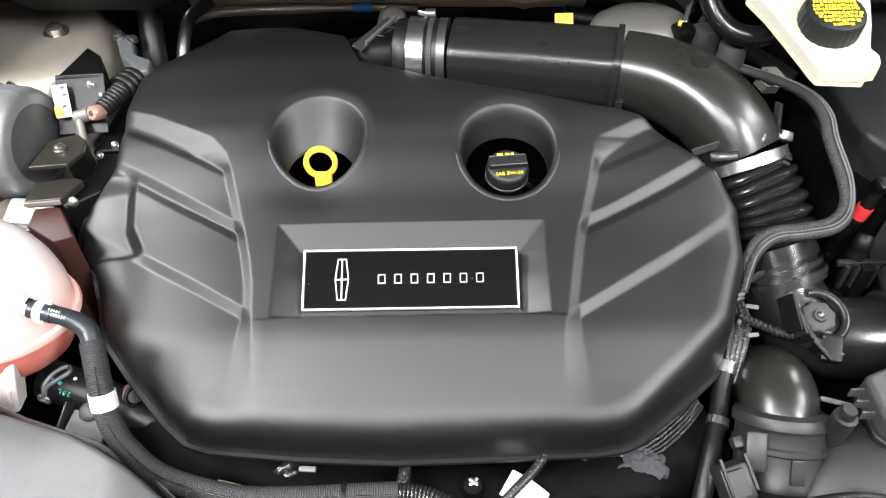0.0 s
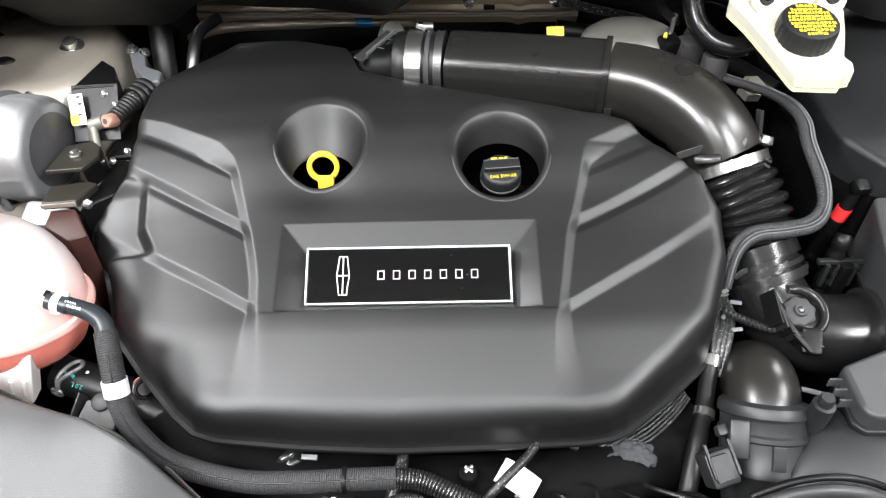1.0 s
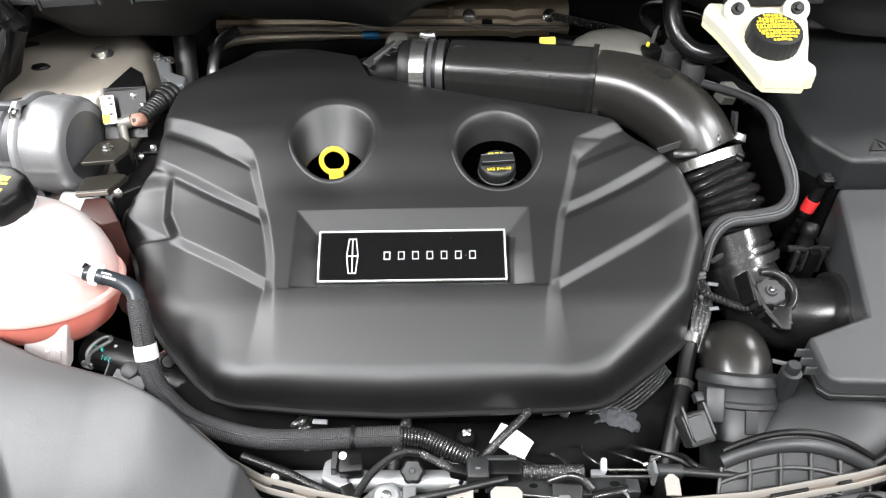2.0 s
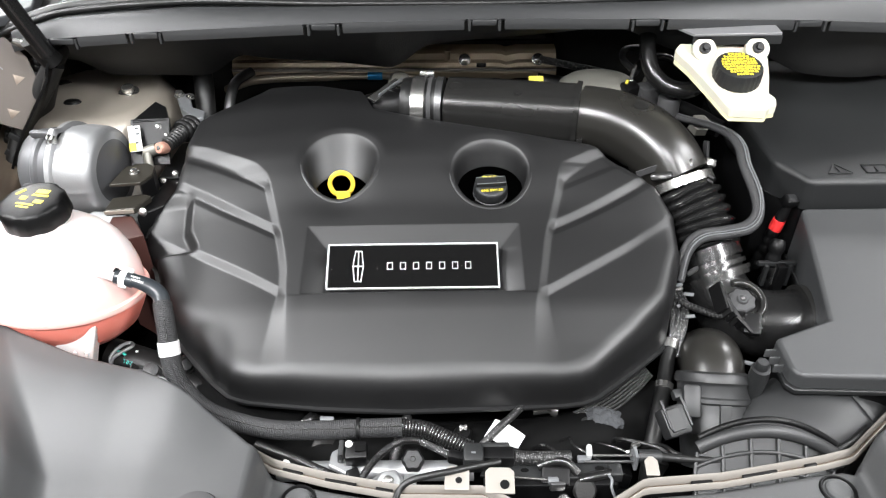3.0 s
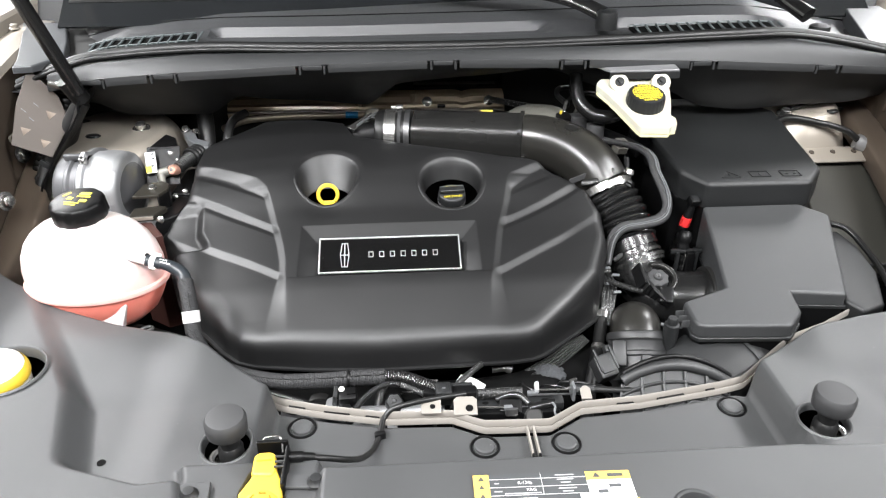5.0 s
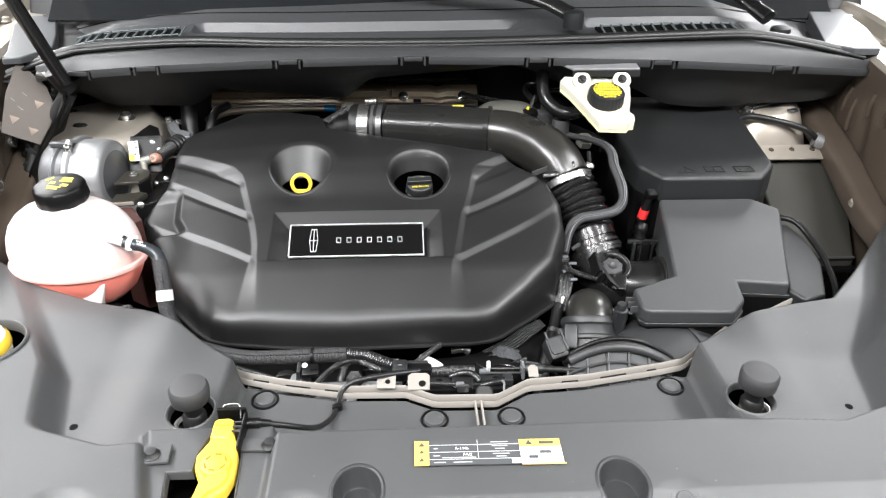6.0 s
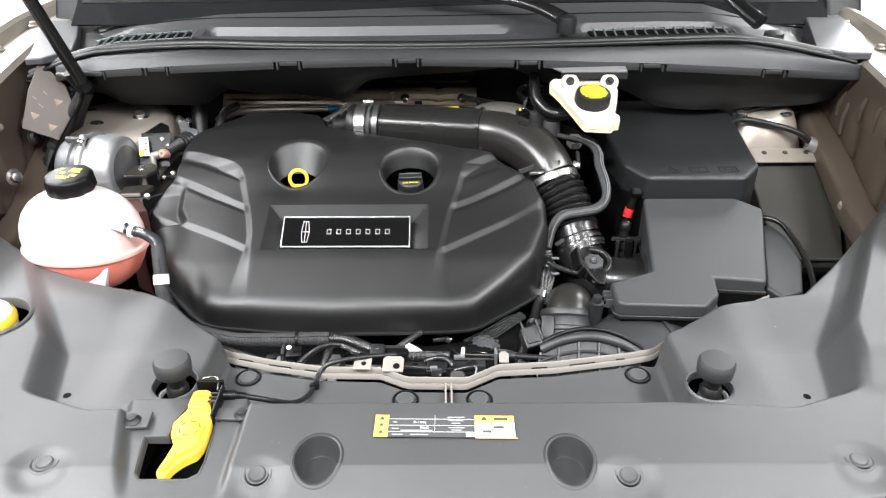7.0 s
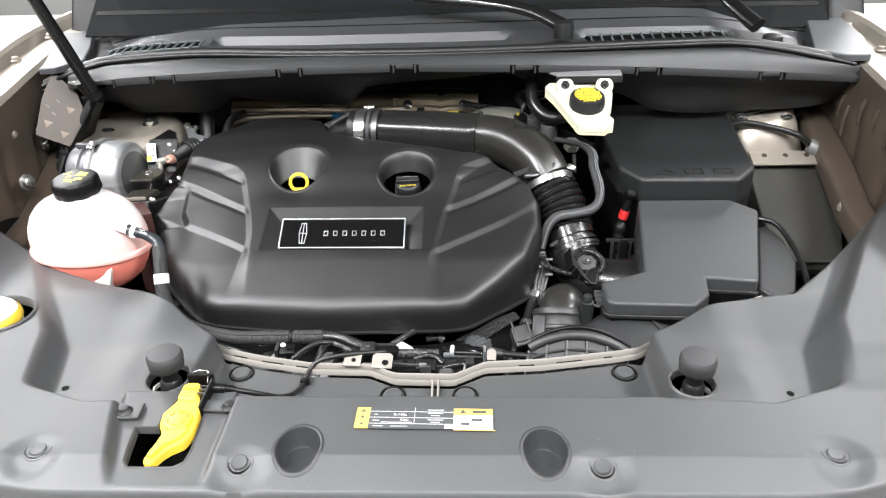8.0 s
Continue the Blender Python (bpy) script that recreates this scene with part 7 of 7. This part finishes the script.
part("spring_edge", box((-0.1755, 0.2265, 0.1262), (0.0022, 0.056, 0.004), 0.0008, rot=pose(0, 0, 0, 4, 0, -33)), GREYARM, tr)
for k in range(2):
    part("prong", tube([(-0.1800 + 0.010 * k, 0.2140 + 0.018 * k, 0.1270), (-0.1660 + 0.010 * k, 0.2080 + 0.018 * k, 0.1265)], lambda u: 0.0011 - 0.0008 * u, seg=8), GREYRUB, tr)
part("black_tube", tube([(-0.245, 0.238, 0.078), (-0.205, 0.224, 0.092), (-0.154, 0.2085, 0.104)], lambda u: 0.018 + 0.010 * u, seg=26), BLACK, tr)
part("pale_end", lathe([(0, 0.006), (0.012, 0.006), (0.016, 0.0), (0.016, -0.02)], axis_at((-0.165, 0.268, 0.116), (0.2, -0.5, 0.8)), seg=20), CASTGREY, tr)

# ==== clutter between cover and rail ====
latch = thing("hood_latch", (0.0, -0.27, -0.08), "black and zinc hood latch with release rods", "latch")
part("latch_body", box((-0.012, -0.268, -0.064), (0.124, 0.022, 0.040), 0.004), BLACK, latch)
part("top_plate", prism([(-0.078, -0.268), (-0.074, -0.256), (0.046, -0.255), (0.050, -0.264), (0.020, -0.272), (-0.060, -0.272)], -0.0445, -0.0420, 0.0008), BOX, latch)
for x, y, r in ((-0.066, -0.264, 0.0035), (-0.036, -0.263, 0.0026), (0.034, -0.262, 0.0030)):
    part("plate_hole", lathe([(0, 0.0006), (r, 0.0006), (r, -0.001)], Matrix.Translation((x, y, -0.0420)) @ Matrix.Diagonal((1.5, 0.8, 1, 1)), seg=16), SHADEBLACK, latch)
part("curved_lever", tube([(-0.024, -0.262, -0.038), (-0.008, -0.259, -0.0345), (0.004, -0.2615, -0.035), (0.013, -0.269, -0.040)], 0.0042, seg=12, flat=0.6), GLOSS, latch)
part("lever_plate", box((-0.008, -0.270, -0.042), (0.026, 0.016, 0.008), 0.002, rot=pose(0, 0, 0, 25, 0, -6)), BLACK, latch)
part("rod", tube([(-0.050, -0.2745, -0.0358), (-0.014, -0.2790, -0.0350)], 0.0011, seg=8), STEEL, latch)
part("rod_end", box((-0.0120, -0.2800, -0.0350), (0.010, 0.006, 0.006), 0.0015), GREYARM, latch)
part("rod_cup", box((-0.0085, -0.2835, -0.0380), (0.014, 0.005, 0.011), 0.002), DARKSTEEL, latch)
part("rod", tube([(0.026, -0.2535, -0.0335), (0.066, -0.2535, -0.0350)], 0.0012, seg=8), STEEL, latch)
part("rod_rail", tube([(0.020, -0.2580, -0.0370), (0.066, -0.2575, -0.0385)], 0.0014, seg=8), DARKSTEEL, latch)
part("pale_clip", box((0.0255, -0.2500, -0.0330), (0.0050, 0.012, 0.009), 0.0015, rot=pose(0, 0, 0, 10, 0, -6)), GREYPRINT, latch)
part("clip_foot", box((0.0200, -0.2550, -0.0370), (0.012, 0.006, 0.005), 0.001), GREYARM, latch)
part("sheath_bracket", box((0.0680, -0.2530, -0.0365), (0.0035, 0.018, 0.020), 0.001), GREYARM, latch)
part("bracket_fork", box((0.0690, -0.2475, -0.0270), (0.010, 0.003, 0.006), 0.001, rot=pose(0, 0, 0, 0, 0, 20)), STEEL, latch)
part("sheath_end", tube([(0.071, -0.2540, -0.0350), (0.092, -0.2550, -0.0350)], 0.0062, seg=16), BOX, latch)
part("sheath", tube([(0.090, -0.2550, -0.0350), (0.130, -0.2590, -0.0355), (0.180, -0.2610, -0.0365), (0.234, -0.2580, -0.0370), (0.272, -0.2440, -0.0380), (0.305, -0.2200, -0.0420)], 0.0038, seg=12), RUBBER, latch)
part("pawl", lathe([(0, 0.004), (0.009, 0.004), (0.011, 0.002), (0.011, -0.004), (0, -0.004)], axis_at((0.018, -0.280, -0.050), (0, -0.7, 0.7)), seg=16), DARKMETAL, latch)
part("spring", tube([(-0.004, -0.291, -0.046), (0.003, -0.2905, -0.058)], 0.0042, seg=10, rib=(6, 0.0016)), STEEL, latch)
part("hook", tube([(0.040, -0.272, -0.038), (0.042, -0.278, -0.037), (0.041, -0.284, -0.041), (0.044, -0.289, -0.047)], 0.0014, seg=8), GREYARM, latch)
part("dark_arm", tube([(0.014, -0.273, -0.044), (0.030, -0.271, -0.041), (0.046, -0.268, -0.041)], 0.0050, seg=12), GLOSS, latch)
part("arm_block", box((0.048, -0.267, -0.042), (0.012, 0.014, 0.012), 0.002), BOX, latch)

har = thing("wiring_harness", (-0.1, -0.24, -0.06), "black corrugated wiring harness along the radiator", "cable")
ARC = [(-0.190, -0.2760, -0.040), (-0.178, -0.2560, -0.036), (-0.163, -0.2415, -0.033), (-0.147, -0.2345, -0.032), (-0.133, -0.2360, -0.032), (-0.119, -0.2435, -0.033), (-0.104, -0.2520, -0.035)]
part("corrugated_loom", tube(ARC[:5], 0.0030, seg=12, rib=(40, 0.0008)), GLOSS, har)
part("silver_loom", tube(ARC[4:], 0.0027, seg=12, rib=(22, 0.0006)), SILVERBRAID, har, "silver speckled end of the loom")
part("connector_neck", box((-0.0970, -0.2550, -0.0330), (0.022, 0.010, 0.012), 0.003, rot=pose(0, 0, 0, 0, 0, -14)), BLACK, har)
part("connector", box((-0.0840, -0.2570, -0.0300), (0.019, 0.021, 0.020), 0.003), BOX, har, "grey-black square connector")
part("connector_mark", box((-0.0840, -0.2590, -0.0196), (0.004, 0.002, 0.0008), 0.0003), GREYARM, har)
part("connector_tail", box((-0.0620, -0.2530, -0.0340), (0.034, 0.015, 0.014), 0.003, rot=pose(0, 0, 0, 0, 0, -2)), BLACK, har)
part("tail_step", box((-0.0640, -0.2440, -0.0320), (0.030, 0.006, 0.010), 0.002), BOX, har)
part("braided_loom", tube([(-0.047, -0.2530, -0.0365), (-0.020, -0.2540, -0.0355), (0.008, -0.2530, -0.0365)], 0.0060, seg=16, rib=(26, 0.0004)), speckled("fine_speckled_braid", (0.008, 0.008, 0.008), (0.16, 0.16, 0.16)), har, "black braid with grey threads")
part("loom_end", tube([(-0.292, -0.234, -0.036), (-0.272, -0.2420, -0.037), (-0.250, -0.2500, -0.039), (-0.229, -0.2600, -0.041), (-0.207, -0.2700, -0.042), (-0.192, -0.2745, -0.044)], 0.0042, seg=12, rib=(40, 0.0006)), GLOSS, har)
part("loom_clip", box((-0.1940, -0.2710, -0.0400), (0.012, 0.018, 0.010), 0.002, rot=pose(0, 0, 0, 15, 0, 25)), BLACK, har)
part("connector", box((-0.1960, -0.2370, -0.0480), (0.022, 0.018, 0.022), 0.003, rot=pose(0, 0, 0, 14, 0, 4)), BLACK, har)
part("connector_slot", box((-0.1910, -0.2395, -0.0365), (0.010, 0.006, 0.002), 0.0006, rot=pose(0, 0, 0, 14, 0, 4)), SHADEBLACK, har)
part("connector_stud", lathe([(0, 0.004), (0.0034, 0.003), (0.0040, 0)], axis_at((-0.2025, -0.2340, -0.0380), (0, -0.3, 1)), seg=14), WHITE, har)
part("connector_fin", box((-0.2105, -0.2370, -0.0440), (0.005, 0.016, 0.020), 0.0015, rot=pose(0, 0, 0, 14, 8, 0)), BOX, har)
part("connector", box((-0.2620, -0.2490, -0.0480), (0.020, 0.013, 0.014), 0.003, rot=pose(0, 0, 0, 20, 0, -20)), BLACK, har)
part("connector_stud", lathe([(0, 0.003), (0.0030, 0.0024), (0.0036, 0)], axis_at((-0.2600, -0.2520, -0.0405), (0, -0.3, 1)), seg=14), WHITE, har)
bk = thing("aluminium_bracket", (-0.19, -0.268, -0.06), "bare aluminium bracket with nut below the hose", "bracket")
part("bar", tube([(-0.276, -0.2350, -0.0760), (-0.082, -0.2370, -0.0760)], 0.0100, seg=20), ALU, bk)
part("upright", prism([(-0.224, -0.244), (-0.222, -0.226), (-0.214, -0.222), (-0.206, -0.230), (-0.196, -0.250), (-0.206, -0.254)], -0.070, -0.056, 0.003), ALU, bk)
part("foot", prism([(-0.192, -0.268), (-0.180, -0.256), (-0.172, -0.248), (-0.158, -0.246), (-0.150, -0.256), (-0.152, -0.270), (-0.166, -0.276)], -0.066, -0.060, 0.002), ALU, bk)
part("washer", lathe([(0.004, 0.001), (0.0085, 0.001), (0.0105, 0.0), (0.0105, -0.003)], axis_at((-0.1640, -0.2620, -0.0580), (0, -0.35, 1)), seg=28), ALU, bk)
bolt((-0.1640, -0.2620, -0.0575), (0, -0.35, 1), 0.0036, STEEL, bk, head=1.2)
part("web_plate", prism([(-0.150, -0.250), (-0.138, -0.250), (-0.138, -0.276), (-0.150, -0.274)], -0.066, -0.062, 0.001), ALU, bk)
part("black_knob", lathe([(0, 0.008), (0.0085, 0.008), (0.0105, 0.005), (0.0105, -0.006), (0, -0.008)], axis_at((-0.1415, -0.2365, -0.0600), (0, -0.45, 0.9)), seg=48, wobble=lambda a, r, z: 1 + 0.07 * math.cos(6 * a)), BOX, bk)
part("knob_screw", lathe([(0, 0.0090), (0.0022, 0.0088), (0.003, 0.008)], axis_at((-0.1415, -0.2365, -0.0600), (0, -0.45, 0.9)), seg=10), GREYRUB, bk)

lt = thing("part_tag", (-0.055, -0.21, -0.07), "white barcode tag wrapped round a braided wire", "label")
part("tag_paper", sheet(14, 4, lambda u, v: (-0.0565 + 0.0290 * u - 0.0130 * v, -0.1780 - 0.0225 * u - 0.0210 * v, -0.072 + 0.003 * math.sin(u * 3.14) + 0.002 * (1 - v)), 0.0006), PAPER, lt)
for k in range(6):
    part("barcode_bar", box((-0.0500 + 0.0022 * k, -0.1985 - 0.0017 * k, -0.0700), (0.0008 + 0.0005 * (k % 2), 0.007, 0.0006), 0.0001, rot=pose(0, 0, 0, 0, 0, -38)), LABELGREY, lt)
wr = thing("braided_wires", (-0.06, -0.19, -0.08), "braided black and silver wires under the cover edge", "cable")
speck = speckled("speckled_braid", (0.010, 0.010, 0.010), (0.20, 0.20, 0.20))
part("wire", tube([(-0.150, -0.170, -0.075), (-0.150, -0.190, -0.060), (-0.158, -0.215, -0.066), (-0.165, -0.240, -0.09)], 0.0055, seg=10), speck, wr)
part("wire", tube([(-0.020, -0.150, -0.07), (-0.035, -0.180, -0.056), (-0.060, -0.205, -0.058), (-0.082, -0.222, -0.075), (-0.095, -0.235, -0.10)], 0.0040, seg=10), speck, wr)
for k in range(6):
    o = 0.0026 * k
    part("wire", tube([(0.030 + o, -0.158 - o * 0.5, -0.084 - o * 0.3), (0.060 + o, -0.150 - o * 0.8, -0.072 - o * 0.4), (0.092 + o * 0.6, -0.130 - o, -0.064 - o * 0.4), (0.118 + o * 0.4, -0.104 - o, -0.072)], 0.0013, seg=8), speck, wr)
for k in range(4):
    o = 0.005 * k
    part("wire", tube([(0.152 + o, -0.028, -0.02), (0.156 + o, -0.052, -0.024), (0.150 + o, -0.075, -0.036), (0.146 + o * 0.5, -0.100, -0.06)], 0.0031, seg=8), speck, wr)
part("twisted_lead", tube([(0.158, -0.056, -0.014), (0.178, -0.066, -0.018), (0.200, -0.076, -0.020), (0.214, -0.076, -0.016)], 0.0035, seg=8, rib=(14, 0.0008)), RUBBER, wr)
part("silver_clip", box((0.158, -0.040, -0.008), (0.022, 0.010, 0.006), 0.002, rot=pose(0, 0, 0, 20, 20, 30)), STEEL, wr)
ph = thing("vapour_hose", (0.12, -0.14, -0.1), "slim black vapour hose with bright crimp collars", "hose")
part("hose_body", tube([(0.150, -0.082, -0.050), (0.142, -0.104, -0.062), (0.132, -0.135, -0.075), (0.120, -0.165, -0.085), (0.105, -0.205, -0.11), (0.10, -0.23, -0.16)], 0.0085, seg=16), RUBBER, ph)
for a, c in (((0.1500, -0.083, -0.0505), (0.1465, -0.092, -0.0555)), ((0.1345, -0.129, -0.073), (0.1320, -0.1355, -0.0752))):
    part("crimp_collar", tube([a, c], 0.0105, seg=18), STEEL, ph)

dp = thing("engine_front_parts", (0.03, -0.20, -0.14), "dark and bare metal pump parts under the cover edge", "engine part")
rnd = random.Random(11)
BRONZE = material("bronze_plated_steel", (0.20, 0.165, 0.12), 0.36, metal=0.7, vary=0.2)
part("oil_filter", tube([(0.060, -0.170, -0.100), (0.036, -0.200, -0.112)], 0.016, seg=22), BLACK, dp)
part("silver_tube", tube([(-0.014, -0.1565, -0.082), (0.004, -0.1560, -0.080), (0.012, -0.1575, -0.082)], lambda u: 0.0048 + 0.0022 * step(0.45, 0.55, u), seg=18), STEEL, dp)
part("plated_bracket", prism([(-0.016, -0.170), (-0.010, -0.163), (0.026, -0.165), (0.030, -0.174), (0.018, -0.180), (-0.004, -0.178)], -0.0940, -0.0915, 0.0008), BRONZE, dp)
part("plated_lip", box((0.008, -0.1835, -0.0950), (0.030, 0.004, 0.012), 0.001, rot=pose(0, 0, 0, -20, 0, -4)), BRONZE, dp)
for x, y in ((0.006, -0.171), (0.018, -0.1735)):
    part("bracket_hole", lathe([(0, 0.0006), (0.0042, 0.0006), (0.0042, -0.001)], Matrix.Translation((x, y, -0.0913)), seg=16), SHADEBLACK, dp)
part("plated_tab", box((-0.022, -0.1690, -0.0900), (0.016, 0.008, 0.003), 0.001, rot=pose(0, 0, 0, 10, 0, 8)), BRONZE, dp)
part("ochre_box", box((-0.030, -0.1990, -0.1060), (0.030, 0.016, 0.016), 0.003), material("ochre_plastic", (0.16, 0.12, 0.055), 0.5, vary=0.2), dp)
part("foam_pad", sheet(24, 16, lambda u, v: (0.044 + 0.034 * u, -0.150 - 0.012 * u - 0.020 * v, -0.084 + 0.006 * math.sin(3.1 * u) * math.sin(3.1 * v) + 0.0030 * noise.noise(Vector((u * 9, v * 7, 2.0)))), 0.004), material("grey_foam", (0.035, 0.037, 0.040), 0.9, bump=1.0, bump_scale=300, vary=0.3), dp, "crumbly grey foam pad", smooth=60)
part("ring_lug", lathe([(0.0045, 0.002), (0.009, 0.002), (0.010, 0.0), (0.009, -0.003), (0.0045, -0.003)], axis_at((0.043, -0.176, -0.085), (0.1, -0.4, 0.9)), seg=24), BLACK, dp)
part("star_clip", box((-0.0910, -0.1870, -0.0720), (0.010, 0.0035, 0.003), 0.0008, rot=pose(0, 0, 0, 20, 0, 40)), STEEL, dp)
part("star_clip", box((-0.0905, -0.1875, -0.0715), (0.009, 0.0035, 0.003), 0.0008, rot=pose(0, 0, 0, 20, 0, -35)), STEEL, dp)
part("star_post", lathe([(0, 0.0), (0.008, 0.0), (0.010, -0.004), (0.010, -0.03), (0, -0.03)], Matrix.Translation((-0.0915, -0.1890, -0.0750)), seg=18), BLACK, dp)
part("belt_tensioner", lathe([(0, 0.01), (0.03, 0.01), (0.034, 0.005), (0.034, -0.012), (0, -0.012)], axis_at((-0.235, -0.195, -0.115), (0, -1, 0.3)), seg=28), DARKMETAL, dp)
part("pale_block", prism([(-0.318, -0.172), (-0.314, -0.158), (-0.296, -0.160), (-0.286, -0.170), (-0.292, -0.184), (-0.312, -0.182)], -0.105, -0.082, 0.002), material("tan_cast_block", (0.30, 0.26, 0.20), 0.5, vary=0.15), dp)
part("dark_canister", tube([(-0.262, -0.158, -0.090), (-0.240, -0.176, -0.104)], lambda u: 0.018 + 0.0012 * abs(math.sin(u * 12)), seg=24, steps=30), GLOSS, dp)
part("silver_tab", box((-0.2340, -0.1740, -0.0700), (0.015, 0.005, 0.004), 0.001, rot=pose(0, 0, 0, 20, 0, -4)), GREYARM, dp)
for k in range(30):
    x, y, z = rnd.uniform(-0.30, 0.12), rnd.uniform(-0.250, -0.190), rnd.uniform(-0.17, -0.110)
    part("casting_block", box((x, y, z), (rnd.uniform(0.010, 0.03), rnd.uniform(0.008, 0.02), rnd.uniform(0.010, 0.03)), 0.003, rot=pose(0, 0, 0, rnd.uniform(-30, 30), rnd.uniform(-30, 30), rnd.uniform(0, 90))), rnd.choice((DARKMETAL, BLACK, GLOSS, BLACK)), dp)
part("radiator_fan_shroud", box((0.0, -0.235, -0.24), (0.70, 0.03, 0.22), 0.006), SHADEBLACK, dp)

clp = thing("wire_clips", (0.165, -0.06, -0.02), "small bright wire clips on the loom beside the cover", "clip")
for x, y, z, r in ((0.162, -0.040, -0.004, 30), (0.172, -0.050, -0.010, -20), (0.158, -0.062, -0.016, 60), (0.170, -0.072, -0.024, 10)):
    part("clip", box((x, y, z), (0.011, 0.004, 0.0025), 0.0008, rot=pose(0, 0, 0, 25, r * 0.4, r)), GREYARM, clp)
leads = thing("fine_leads", (0.0, -0.23, -0.06), "thin black leads and ties above the radiator", "cable")
rnd = random.Random(29)
for k in range(9):
    x0 = -0.13 + 0.028 * k
    y0 = rnd.uniform(-0.245, -0.225)
    pts = [(x0, y0 + 0.03, -0.085), (x0 + rnd.uniform(-0.01, 0.02), y0 + 0.01, -0.055), (x0 + rnd.uniform(0.0, 0.04), y0 - 0.008, -0.045), (x0 + rnd.uniform(0.02, 0.06), y0 - 0.015, -0.06)]
    part("lead", tube(pts, rnd.uniform(0.0012, 0.0028), seg=8), rnd.choice((RUBBER, GLOSS, GLOSS)), leads)
for k in range(7):
    x0 = -0.12 + 0.036 * k + rnd.uniform(-0.008, 0.008)
    part("tie_end", box((x0, rnd.uniform(-0.252, -0.232), rnd.uniform(-0.058, -0.044)), (rnd.uniform(0.004, 0.009), 0.003, 0.003), 0.0006, rot=pose(0, 0, 0, rnd.uniform(-30, 30), rnd.uniform(-30, 30), rnd.uniform(0, 90))), rnd.choice((GREYRUB, DARKSTEEL, STEEL)), leads)

# ==== open hood overhead, bumper and body ====
hood = thing("raised_hood", (0, 0.62, 0.40), "raised hood panel, dark lining beneath", "hood")
part("lining", sheet(12, 12, lambda u, v: (-0.74 + 1.48 * u, 0.62 - 0.86 * v, 0.42 + 0.76 * v), 0.02), FELT, hood)
part("outer_panel", sheet(12, 12, lambda u, v: (-0.78 + 1.56 * u, 0.645 - 0.88 * v, 0.45 + 0.775 * v), 0.004), PAINT, hood)
bump = thing("front_bumper", (0, -0.68, -0.4), "champagne painted front bumper and grille top", "bumper")
part("skin", sheet(40, 10, lambda u, v: (-0.95 + 1.9 * u, -0.552 + 0.34 * abs(2 * u - 1) ** 2.2 - 0.12 * math.sin(v * 1.6), 0.002 - 0.6 * v), 0.004), PAINT, bump)
